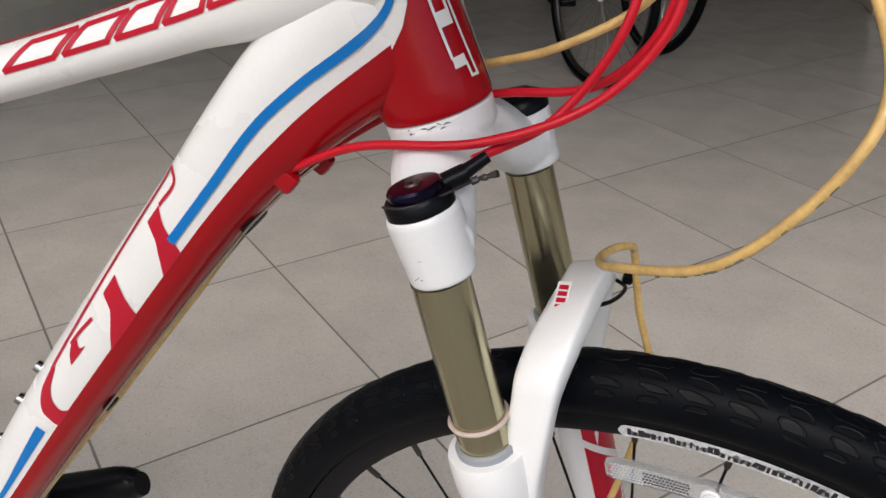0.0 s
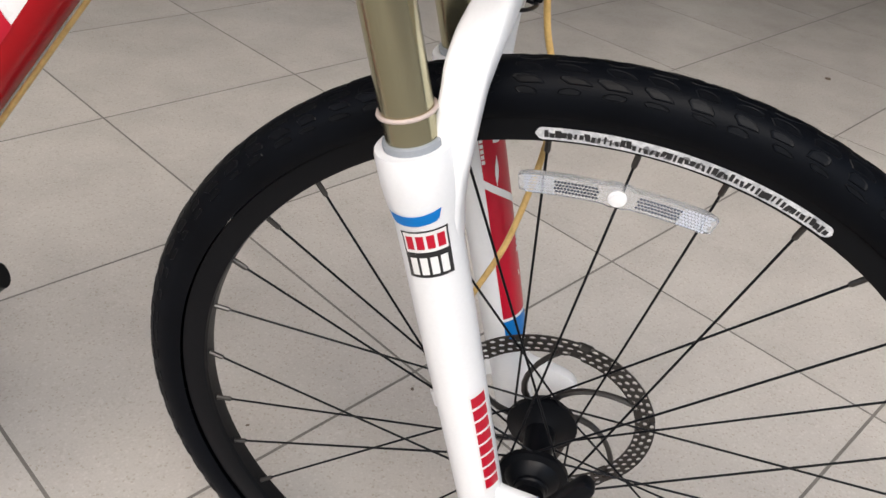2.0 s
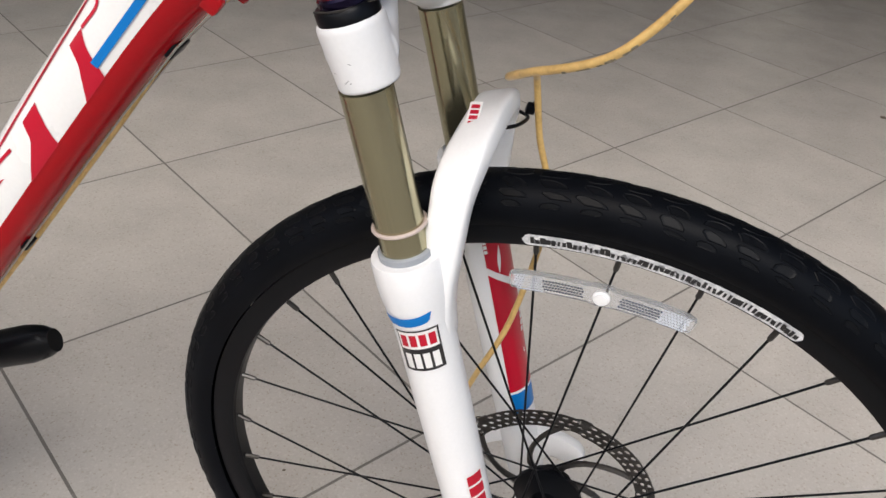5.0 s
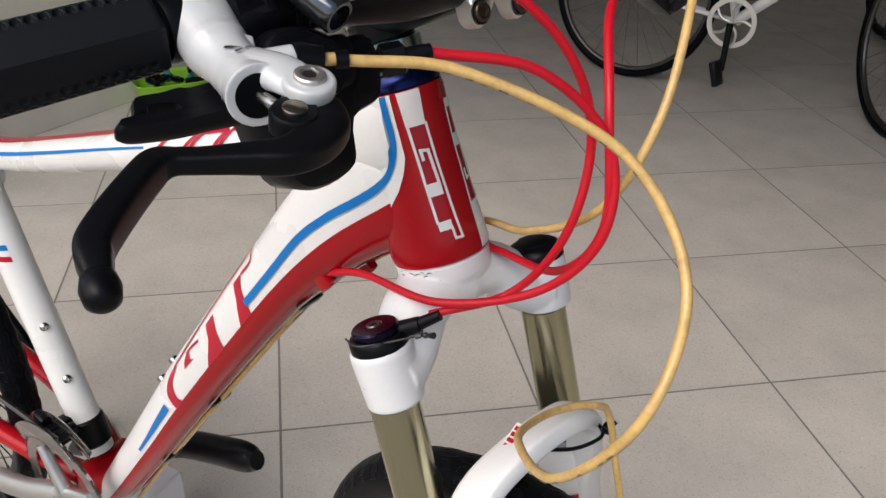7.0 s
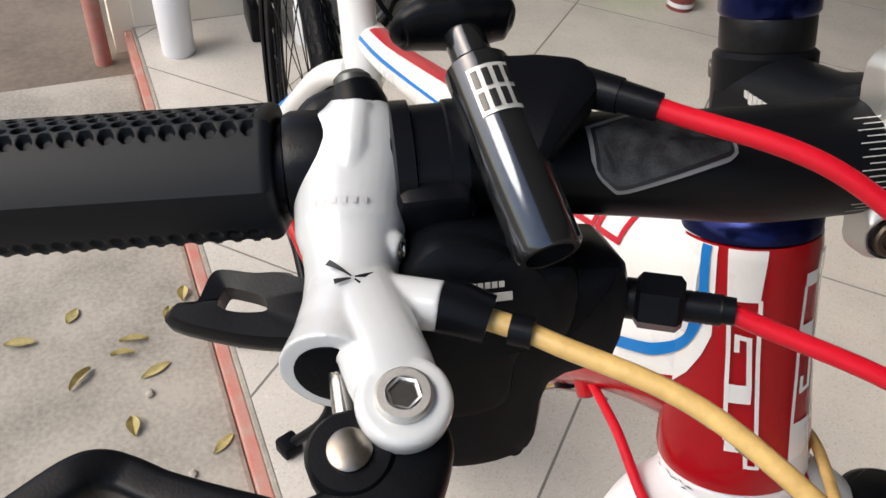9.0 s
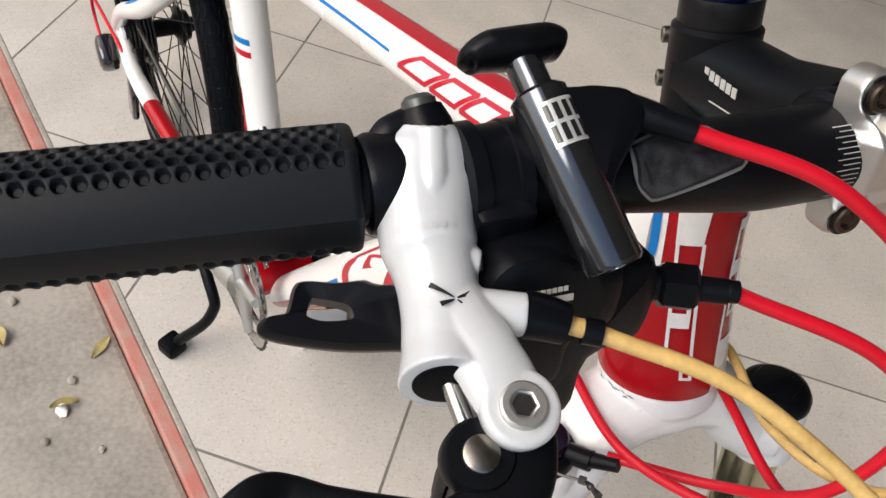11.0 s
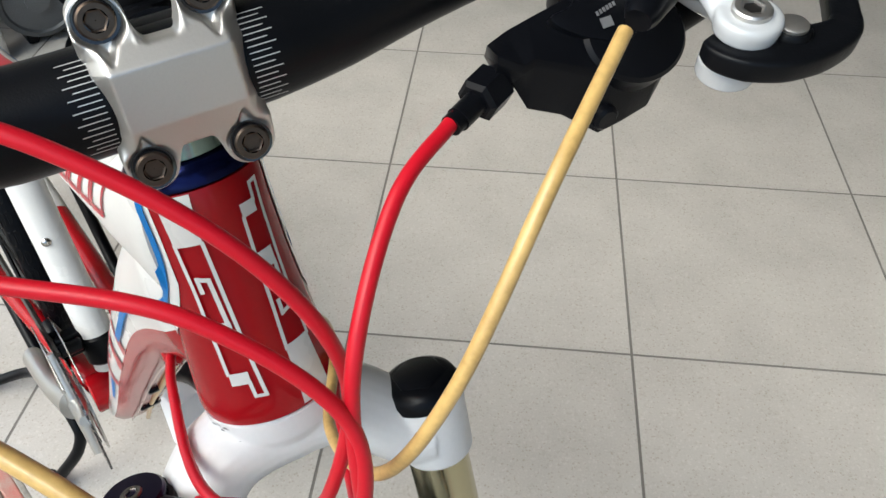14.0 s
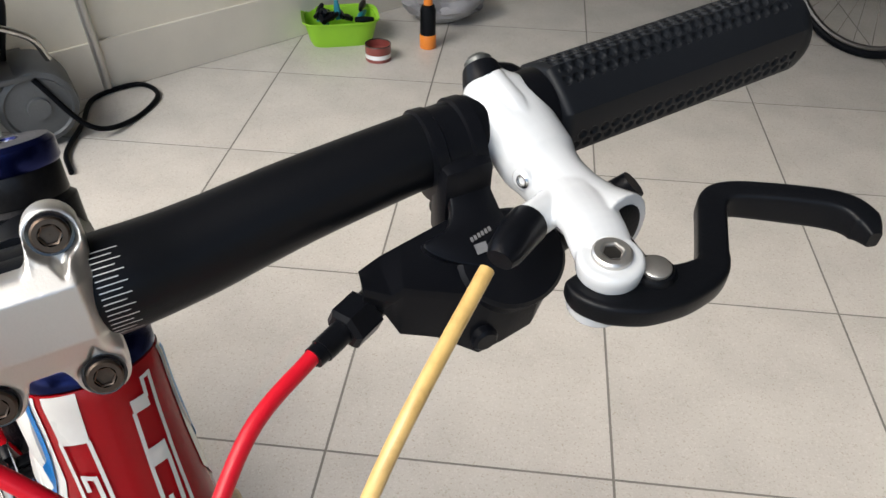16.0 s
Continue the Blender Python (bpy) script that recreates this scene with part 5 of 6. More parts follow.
    if sg > 0:
        part("hose_nut", tube([L(0.1138, 0.1365, 0.1760), L(0.118, 0.130, 0.1752), L(0.1225, 0.1232, 0.1735), L(0.1238, 0.1205, 0.1722)], [0.0066, 0.0064, 0.0056, 0.0042], 20), BLACK_PLASTIC, lev, "black hose nut")
        return lev
    part("hose_nut", join(tube([L(0.1135, 0.1368, 0.1761), L(0.1150, 0.132, 0.1749), L(0.1170, 0.1265, 0.1730)], [0.0066, 0.0064, 0.0058], 20), tube([L(0.1192, 0.1222, 0.1714), L(0.1212, 0.1175, 0.1705)], 0.0038, 16)), BLACK_PLASTIC, lev, "black hose nut and sleeve")
    part("hose_end", tube([L(0.1160, 0.129, 0.1738), L(0.1212, 0.1175, 0.1705)], 0.0027, 12), HOSE, lev)
    return lev


fuse(MELT, 0.0011, 5)
right_lever = brake_lever(-1, (0.0, 0.0, 0.0), 0.55)
brake_lever(1, (0.002, 0.011, 0.003), 0.46)
# grey emblem strokes on the right body
AX0, AX1 = S(0.1000, -0.1564, 0.1797), S(0.1160, -0.1600, 0.1712)
AXD = (AX1 - AX0).normalized()
AXN = (D(0.80, -0.26, 0.53) - AXD * D(0.80, -0.26, 0.53).dot(AXD)).normalized()
AXT = AXN.cross(AXD)


def body_at(s, deg, r):
    a = radians(deg)
    return AX0 + AXD * s + (AXN * math.cos(a) + AXT * math.sin(a)) * r


def body_stroke(s0, d0, s1, d1, w0, w1, r=0.0116):
    v = Vector((s1 - s0, (d1 - d0) * 0.00019))
    n = Vector((-v.y, v.x)).normalized()

    def fn(u, k):
        w = (w0 + (w1 - w0) * u) * (k - 0.5)
        return body_at(s0 + (s1 - s0) * u + n.x * w, d0 + (d1 - d0) * u + n.y * w / 0.00019, r)
    return ribbon(fn, 5, 2)


MARK, TURN = 0.0085, 22
for s0, d0, s1, d1 in ((0.0, -2, -0.0040, -32), (0.0, 2, -0.0020, 24), (0.0006, 2, 0.0036, 28), (0.0006, -2, 0.0018, -20)):
    part("emblem_stroke", body_stroke(MARK + s0, TURN + d0, MARK + s1, TURN + d1, 0.0004, 0.0016), DECAL_BLACK, right_lever)
for s0, d0, s1, d1 in ((0.0026, -54, -0.0012, -50), (-0.0012, -50, -0.0006, -30), (-0.0006, -30, 0.0010, -44), (0.0010, -44, 0.0026, -30)):
    part("emblem_line", body_stroke(MARK + s0, TURN + d0, MARK + s1, TURN + d1, 0.0002, 0.0002), PRINT_FAINT, right_lever)
BX0, BX1 = S(0.0850, -0.1550, 0.1928), S(0.0905, -0.1557, 0.1868)
BXD = (BX1 - BX0).normalized()
BXN = (D(0.80, -0.26, 0.53) - BXD * D(0.80, -0.26, 0.53).dot(BXD)).normalized()
BXT = BXN.cross(BXD)
for k in range(7):
    part("print_stroke", ribbon(lambda u, v: BX0 + BXD * (0.0034 + 0.0018 * u) + (BXN * math.cos(radians(-34 + 10 * k + 6 * v)) + BXT * 1.1 * math.sin(radians(-34 + 10 * k + 6 * v))) * 0.0128, 2, 2), PRINT_FAINT, right_lever)


def ring_plate(outer, inner, thick, at):
    """A plate with one slot: two outlines of the same number of points."""
    bm = bmesh.new()
    n = len(outer)
    grow = [[bm.verts.new(at(*p, z)) for p in line] for line, z in ((outer, thick * 0.2), (outer, -thick * 0.2))]
    face = [[bm.verts.new(at(q[0] + (p[0] - q[0]) * 0.82, q[1] + (p[1] - q[1]) * 0.82, z)) for p, q in zip(outer, inner)] for z in (thick / 2, -thick / 2)]
    hole = [[bm.verts.new(at(*p, z)) for p in inner] for z in (thick * 0.4, -thick * 0.4)]
    loops = [hole[0], face[0], grow[0], grow[1], face[1], hole[1], hole[0]]
    for a, b in zip(loops, loops[1:]):
        for k in range(n):
            bm.faces.new((a[k], a[(k + 1) % n], b[(k + 1) % n], b[k]))
    bmesh.ops.recalc_face_normals(bm, faces=bm.faces)
    return bm


def faceted_pod():
    """The left pod's case: slanted top facet, ridge, and a front wall that falls to the bottom."""
    top = [(0.0975, 0.1730), (0.105, 0.1755), (0.113, 0.177), (0.130, 0.180), (0.143, 0.178), (0.154, 0.171), (0.162, 0.163), (0.167, 0.157)]
    ridge = [(0.0945, 0.1725), (0.103, 0.167), (0.107, 0.168), (0.124, 0.160), (0.136, 0.156), (0.147, 0.155), (0.155, 0.155), (0.161, 0.156)]
    low = [(0.0945, 0.1650), (0.100, 0.161), (0.104, 0.151), (0.116, 0.145), (0.129, 0.134), (0.139, 0.135), (0.150, 0.137), (0.158, 0.146)]
    bm = bmesh.new()
    loops = []
    for (tb, ta), (rb, ra), (lb, la) in zip(top, ridge, low):
        at = [(0.078, tb + 0.005, ta - 0.008), (0.092, tb, ta), (0.105, rb, ra), (0.1045, rb, ra - 0.003), (0.100, lb, la), (0.082, lb + 0.006, la + 0.002)]
        loops.append([bm.verts.new(S(*p)) for p in at])
    for p, q in zip(loops, loops[1:]):
        for k in range(6):
            bm.faces.new((p[k], p[(k + 1) % 6], q[(k + 1) % 6], q[k]))
    bm.faces.new(loops[0][::-1])
    bm.faces.new(loops[-1])
    bmesh.ops.recalc_face_normals(bm, faces=bm.faces)
    bmesh.ops.bevel(bm, geom=bm.edges[:], offset=0.0006, segments=2, affect="EDGES", profile=0.5, clamp_overlap=True)
    return bm


def shifter(sg, bo, label):
    """Trigger shifter pod under the bar: clamp band, lid, barrel adjuster and thumb lever."""
    def L(c, b, a):
        return S(c, sg * b + bo, a)
    outline = [(0.088, 0.174), (0.104, 0.178), (0.118, 0.186), (0.136, 0.188), (0.148, 0.176), (0.152, 0.155), (0.147, 0.128), (0.134, 0.120), (0.114, 0.124), (0.108, 0.143), (0.091, 0.149)]
    thick = 0.034
    if sg < 0:
        mm = axis_matrix(S(0.103 - thick / 2, bo, 0), FWD, LEFT * sg)
        pod = part("shifter", plate(smooth_outline([(b, -a) for b, a in outline], 4), thick, mm, 0.006), BLACK_PLASTIC, bike, label)
        part("lid", plate(smooth_outline([((b - 0.124) * 0.72 + 0.128, -((a - 0.158) * 0.72 + 0.166)) for b, a in outline], 4), thick + 0.006, mm, 0.004), BLACK, pod, "matt black shifter lid")
    else:
        pod = part("shifter", faceted_pod(), BLACK_PLASTIC, bike, label)
        nm = axis_matrix(S(0.089, 0, 0.191), D(0.85, 0, 0.5), LEFT)
        neck = [(0.136, 0.006), (0.1325, -0.008), (0.128, -0.0145), (0.119, -0.0165), (0.122, -0.022), (0.131, -0.028), (0.143, -0.032), (0.151, -0.024), (0.1485, -0.014), (0.147, 0.006)]
        part("lid", plate(smooth_outline(neck, 4), 0.0045, nm @ Matrix.Translation((0, 0, -0.0022)), 0.001), BLACK_PLASTIC, pod, "matt black shifter lid")
        part("boss", lathe([(0.0048, -0.012), (0.0048, -0.001), (0.0036, 0), (0.0001, 0)], axis_matrix(S(0.1035, 0.1315, 0.1385), D(0.8, 0, -0.4)), 20), BLACK_PLASTIC, pod)
    part("clamp_band", join(lathe([(0.0118, -0.0095), (0.0165, -0.0090), (0.0165, -0.0045), (0.0150, -0.0040), (0.0150, 0.0040), (0.0158, 0.0045), (0.0158, 0.0085), (0.0118, 0.0090)], axis_matrix(L(0.0772, 0.1340, 0.199), LEFT * -sg), 36), block((0.012, 0.0185, 0.034), STEER @ Matrix.Translation((0.0835, sg * 0.1345 + bo, 0.184)) @ pose(0, 0, 0, 0, 30, 0), 0.003)), BLACK_PLASTIC, pod)
    part("screw", bolt_head(L(0.0895, 0.136, 0.1895) if sg < 0 else S(0.0895, 0.1415, 0.1915), D(0.85, 0, 0.5), 0.0026, 0.002), BOLT, pod)
    db, da = (0.0, 0.0) if sg < 0 else (0.0065, 0.0)

    def B(c, b, a):
        return L(c, b + db, a + da - (0.0 if sg < 0 else (0.090 - b) * 0.16))
    part("barrel_adjuster", join(tube([B(0.093, 0.090, 0.163), B(0.096, 0.083, 0.1625)], 0.0055, 14), lathe([(0.0060, 0), (0.0077, 0.0013), (0.0077, 0.0108), (0.0060, 0.0122)], axis_matrix(B(0.0955, 0.0845, 0.1625), B(0.105, 0.063, 0.161) - B(0.093, 0.090, 0.163)), 6), lathe([(0.0040 + (0.00016 if k % 2 else 0.0), 0.011 + 0.0008 * k) for k in range(14)], axis_matrix(B(0.0955, 0.0845, 0.1625), B(0.105, 0.063, 0.161) - B(0.093, 0.090, 0.163)), 18),
        tube([B(0.100, 0.074, 0.1618), B(0.1055, 0.062, 0.161)], [0.0038, 0.0036], 14)), BLACK_PLASTIC, pod, "black ribbed barrel adjuster")
    paddle = [(0.203, 0.167), (0.203, 0.172), (0.197, 0.172), (0.193, 0.1805), (0.1895, 0.1825), (0.1805, 0.181), (0.173, 0.181), (0.1685, 0.179), (0.150, 0.176), (0.148, 0.157), (0.168, 0.159), (0.185, 0.1612)]
    slot = [(0.1905, 0.1712), (0.1905, 0.1725), (0.1900, 0.1740), (0.1890, 0.1758), (0.1880, 0.1765), (0.1845, 0.1755), (0.1815, 0.1745), (0.1795, 0.1735), (0.1785, 0.1722), (0.1785, 0.1695), (0.1815, 0.1690), (0.1870, 0.1695)]
    if sg < 0:
        part("thumb_lever", ring_plate(smooth_outline(paddle, 4), smooth_outline(slot, 4), 0.010, lambda b, a, z: L(0.0873 - 0.72 * (a - 0.168) - 0.15 * (b - 0.2013) + 0.62 * z, b, 0.1659 + 0.62 * (a - 0.168) + 0.72 * z)), BLACK_PLASTIC, pod, "black slotted thumb lever")
    else:
        part("thumb_lever", tube(spline([S(0.084, 0.160, 0.156), S(0.086, 0.180, 0.1605), S(0.090, 0.195, 0.1665), S(0.095, 0.2015, 0.1715)], 6), [0.006, 0.0058, 0.0058, 0.0046], 14, up=FWD, squash=1.2), BLACK_PLASTIC, pod, "black thumb lever")
    part("side_screw", bolt_head(L(0.0755, 0.1245, 0.1800) if sg < 0 else S(0.0775, 0.1330, 0.1805), D(0.6, -sg, 0.3), 0.0034, 0.006), STEEL, pod)
    part("round_cover", lathe([(0.0135, -0.018 if sg > 0 else -0.010), (0.0135, -0.001), (0.0125, 0.0005), (0.001, 0.0008)], axis_matrix(L(0.1055, 0.121, 0.1690), FWD) if sg < 0 else nm @ Matrix.Translation((0.1465, -0.0300, -0.0012)) @ Matrix.Diagonal((1.42, 1.25, 1, 1)), 40), BLACK_PLASTIC, pod)
    for k in range(6):
        row_m = axis_matrix(L(0.1066, 0.1300 - 0.0017 * k, 0.1765), FWD, LEFT) if sg < 0 else nm @ Matrix.Translation((0.1348 + 0.0014 * k, -0.0204 + 0.0003 * k, 0.0004))
        part("print", block((0.0013 if sg < 0 else 0.0009, 0.0015, 0.0003), row_m, 0), DECAL_SILVER if sg < 0 else DECAL_GREY, pod, "small silver print bar")
    wide_m = axis_matrix(L(0.1066, 0.1225, 0.1732), FWD, LEFT) if sg < 0 else nm @ Matrix.Translation((0.1368, -0.0240, 0.0004))
    part("print", block((0.007 if sg < 0 else 0.0042, 0.0022 if sg < 0 else 0.0034, 0.0003), wide_m, 0), DECAL_SILVER if sg < 0 else DECAL_GREY, pod, "small silver print bar")
    return pod


shifter(-1, 0.0, "black right trigger shifter pod")
shifter(1, 0.006, "black left trigger shifter pod")

# lockout remote on the right of the stem
P0, P1 = S(0.0785, -0.1210, 0.2230), S(0.1150, -0.1118, 0.1862)
RU = (P1 - P0).normalized()
boot_end = S(0.0855, -0.0945, 0.2165)
RV = (boot_end - P0) - RU * (boot_end - P0).dot(RU)
fin_m = axis_matrix(P0, RU.cross(RV), RU)
fin = [(0.003, -0.004), (0.003, 0.010), (0.0055, 0.018), (0.0085, 0.0235), (0.0135, 0.0255), (0.0185, 0.0245), (0.0230, 0.0185), (0.0300, 0.0095), (0.0360, 0.0040), (0.0370, -0.004)]
remote = part("lockout_remote", join(plate(smooth_outline(fin, 4), 0.0135, fin_m, 0.0036), torus(S(0.078, -0.1125, 0.196), LEFT, 0.0135, 0.0036, 28, 8)), BLACK_PLASTIC, bike, "black lockout remote with a plunger")
part("barrel", lathe([(0.0070, 0.0), (0.0082, 0.0012), (0.0082, (P1 - P0).length - 0.0014), (0.0072, (P1 - P0).length), (0.0058, (P1 - P0).length), (0.0056, (P1 - P0).length - 0.004), (0.0001, (P1 - P0).length - 0.0042)], axis_matrix(P0, RU), 36), BARREL, remote, "polished black barrel")
part("plunger", rod(P0 + RU * 0.002, P0 - RU * 0.011, 0.0052, 24), BARREL, remote)
kn = P0 - RU * 0.0135
part("knob", tube(spline([kn - LEFT * 0.0165 + RU * 0.0035, kn - LEFT * 0.0150 + RU * 0.0020, kn - LEFT * 0.0090, kn, kn + LEFT * 0.0080 - RU * 0.0005, kn + LEFT * 0.0125 + RU * 0.0005, kn + LEFT * 0.0138 + RU * 0.0012], 6), [0.0012, 0.0036, 0.0050, 0.0054, 0.0050, 0.0038, 0.0012], 20, up=RU, squash=1.75), BLACK, remote, "black thumb knob")
part("cable_boot", join(tube([S(0.0850, -0.0960, 0.2170), S(0.0905, -0.0880, 0.2150)], [0.0050, 0.0044], 16), tube([S(0.0900, -0.0888, 0.2152), S(0.0955, -0.0800, 0.2125)], [0.0040, 0.0036], 14)), BLACK_PLASTIC, remote)
RN = (D(0.80, -0.26, 0.53) - RU * D(0.80, -0.26, 0.53).dot(RU)).normalized()
RT = RN.cross(RU) * (1 if RN.cross(RU).dot(LEFT) > 0 else -1)


def remote_patch(s0, s1, d0, d1, r):
    """A print wrapped on the remote's barrel: millimetres down it, and degrees round it."""
    return ribbon(lambda u, v: P0 + RU * (s0 + (s1 - s0) * u) * 0.001 + (RN * math.cos(radians(d0 + (d1 - d0) * v)) + RT * math.sin(radians(d0 + (d1 - d0) * v))) * r, 2, 8)


sq = part("sticker", remote_patch(5.5, 18.5, -18, 62, 0.0086), DECAL_SILVER, remote, "small silver square sticker")
for r in (0, 1):
    for k in range(4):
        part("bar", remote_patch(6.6 + 6.0 * r, 11.4 + 6.0 * r, -13 + 18.5 * k, -2 + 18.5 * k, 0.0088), DECAL_BLACK, sq)

for db, w in ((0.0, 0.0022), (0.0035, 0.0012)):
    part("clamp_leaf", tube(spline([S(0.070, -0.1255 - db, 0.2125), S(0.079, -0.1245 - db, 0.2000), S(0.085, -0.1250 - db, 0.1900), S(0.0895, -0.1265 - db, 0.1825)], 6), [w * 0.7, w, w, w * 0.6], 12, up=LEFT, squash=1.8), BLACK_GLOSS, remote)

# ---- cables and hoses ----
CABLES = {
    "lockout_cable": [(0.048, -0.05, 0.998), (0.078, -0.013, 0.991), (0.11, 0.026, 0.955), (0.125, 0.045, 0.905), (0.124, 0.035, 0.849), (0.093, 0.033, 0.796), (0.055, 0.002, 0.779)],
    "rear_shift_cable": [(0.077, -0.033, 0.953), (0.112, 0.008, 0.942), (0.14, 0.037, 0.903), (0.146, 0.031, 0.853), (0.113, 0.026, 0.808), (0.057, 0.006, 0.787), (-0.014, 0.019, 0.772), (-0.067, 0.035, 0.744)],
    "front_shift_cable": [(0.1, 0.105, 0.961), (0.114, 0.072, 0.952), (0.135, 0.042, 0.917), (0.144, 0.036, 0.857), (0.113, 0.049, 0.811), (0.056, 0.073, 0.793), (-0.002, 0.099, 0.774), (-0.06, 0.075, 0.742)],
}
for name, pts in CABLES.items():
    part(name, tube(spline(pts, 12), 0.0026, 12), CABLE_RED, bike, "red cable housing")
hoses = {
    "front_brake_hose": [(0.078, -0.091, 0.963), (0.114, -0.055, 0.957), (0.174, -0.022, 0.927), (0.214, -0.031, 0.883), (0.22, -0.069, 0.838), (0.180, -0.061, 0.773), (0.134, -0.016, 0.738), (0.1235, 0.03, 0.717), (0.130, 0.060, 0.709), (0.140, 0.078, 0.703), (0.143, 0.09, 0.69), (0.150, 0.097, 0.65), (0.165, 0.090, 0.59), (0.150, 0.075, 0.50), (0.128, 0.082, 0.43), tuple(S(-0.0915, 0.062, -0.437))],
    "rear_brake_hose": [(0.123, 0.15, 0.986), (0.144, 0.105, 0.964), (0.153, 0.065, 0.911), (0.135, 0.048, 0.86), (0.088, 0.054, 0.827), (0.028, 0.089, 0.799), (-0.03, 0.10, 0.76), (-0.089, 0.055, 0.713), (-0.1465, 0.046, 0.6372), (-0.224, 0.046, 0.5352), (-0.322, 0.047, 0.4072), (-0.443, 0.052, 0.242)],
}
for name, pts in hoses.items():
    path = spline(pts, 12)
    h = part(name, tube(path, 0.0025, 12), HOSE, bike, "yellowed translucent brake hose")
    rng = random.Random(3)
    if name == "front_brake_hose":
        for k in range(64):
            i = rng.randint(8, 66)
            p = path[i].lerp(path[i + 1], rng.random())
            t = (path[i + 1] - path[i]).normalized()
            q = Vector((0, -rng.uniform(0.0006, 0.0016), -rng.uniform(0.0010, 0.0018)))
            part("worn_print", tube([p - t * rng.uniform(0.0006, 0.003) + q, p + t * 0.002 + q], 0.0009, 6), HOSE_DIRT, h)
part("cable_tie", join(tube(spline([S(0.040, 0.006, -0.1205), S(0.048, 0.022, -0.127), S(0.050, 0.042, -0.132), S(0.045, 0.055, -0.134), S(0.030, 0.060, -0.128), S(0.018, 0.050, -0.116)], 6), 0.0014, 8), block((0.007, 0.006, 0.008), STEER @ Matrix.Translation((0.050, 0.055, -0.130)) @ pose(0, 0, 0, 20, 30, 15), 0.0015), tube([S(0.051, 0.057, -0.130), S(0.054, 0.061, -0.127)], 0.0016, 6)), BLACK_PLASTIC, bike, "black cable tie on the brace")
for p in ((-0.067, 0.033, 0.742), (-0.060, 0.070, 0.740)):
    part("cable_guide", join(block((0.020, 0.010, 0.014), axis_matrix(p, (0.62, 0, 0.78)), 0.003), tube([Vector(p), Vector(p) + Vector((0.012, 0, 0.012))], 0.0036, 10)), RED, bike, "red cable guide on the down tube")
for s in (0.257, 0.429, 0.583):
    c = down.at(s, -90)
    part("hose_clip", block((0.012, 0.022, 0.007), axis_matrix(c, down.at(s, -90, 0.01) - c), 0.002), BLACK_PLASTIC, bike)

for dy in (-0.013, 0.008):
    path = [down.at(0.70 - 0.055 * k, -90, 0.0012) + Vector((0, dy, 0)) for k in range(13)]
    part("bare_cable", tube(path, 0.0009, 8), STEEL, bike, "bare steel shift cable under the down tube")

# ---- drivetrain ----
crank = part("chainring", join(*[lathe([(r0, -0.0012), (r1, -0.0012), (r1, 0.0012), (r0, 0.0012), (r0, -0.0012)], axis_matrix(BB + Vector((0, y, 0)), (0, 1, 0)), 88, caps=False) for r0, r1, y in ((0.068, 0.086, -0.052), (0.050, 0.066, -0.044))]), STEEL, bike, "silver toothed chainring")
bm = bmesh.new()
for i in range(42):
    a = 2 * math.pi * i / 42
    m = axis_matrix(BB + Vector((0, -0.052, 0)), (0, 1, 0)) @ pose(0, 0, 0, 0, 0, math.degrees(a))
    block((0.006, 0.005, 0.002), m @ Matrix.Translation((0.0875, 0, 0)), 0, bm=bm)
part("teeth", bm, DARK_STEEL, crank, smooth=False)
arm_r = Vector((-0.94, 0, -0.34)).normalized()
spider = [tube([BB + Vector((0, -0.054, 0)), BB + Vector((0, -0.056, 0)) + Vector((math.cos(a), 0, math.sin(a))) * 0.07], [0.010, 0.006], 10, up=(0, 1, 0), squash=1.0) for a in (0.5, 2.07, 3.64, 5.21)]
part("crank_arm", join(tube(spline([BB + Vector((0, -0.058, 0)), BB + Vector((0, -0.070, 0)) + arm_r * 0.08, BB + Vector((0, -0.074, 0)) + arm_r * 0.172], 6), [0.016, 0.0125, 0.0135], 18, up=(0, 1, 0), squash=1.2), rod(BB + Vector((0, -0.066, 0)) + arm_r * 0.17, BB + Vector((0, -0.082, 0)) + arm_r * 0.17, 0.0145, 24, chamfer=0.002), *spider), SILVER, bike, "silver right crank arm without a pedal")
arm_l = Vector((0.94, 0, 0.34)).normalized()
part("crank_arm", join(tube(spline([BB + Vector((0, 0.050, 0)), BB + Vector((0, 0.076, 0)) + arm_l * 0.06, BB + Vector((0, 0.084, 0)) + arm_l * 0.175, BB + Vector((0, 0.084, 0)) + arm_l * 0.205], 6), [0.017, 0.0155, 0.0165, 0.010], 18, up=(0, 1, 0), squash=1.25), rod(BB + Vector((0, 0.074, 0)) + arm_l * 0.187, BB + Vector((0, 0.094, 0)) + arm_l * 0.187, 0.0155, 24, chamfer=0.002)), BLACK, bike, "black left crank arm without a pedal")
FD = BB + seat_dir * 0.072
derailleur = part("front_derailleur", join(block((0.034, 0.026, 0.030), axis_matrix(FD + Vector((-0.004, -0.030, 0.002)), seat_dir, (0, 1, 0)), 0.006), block((0.020, 0.012, 0.044), axis_matrix(FD + Vector((-0.022, -0.040, 0.010)), (0.3, -0.2, 1)), 0.004), rod(FD + Vector((0.014, -0.020, 0.012)), FD + Vector((0.014, -0.046, 0.012)), 0.008, 16, chamfer=0.002), rod(FD + Vector((-0.020, -0.022, -0.008)), FD + Vector((-0.020, -0.048, -0.008)), 0.007, 16, chamfer=0.002)), BLACK_PLASTIC, bike, "black front derailleur with a steel cage")
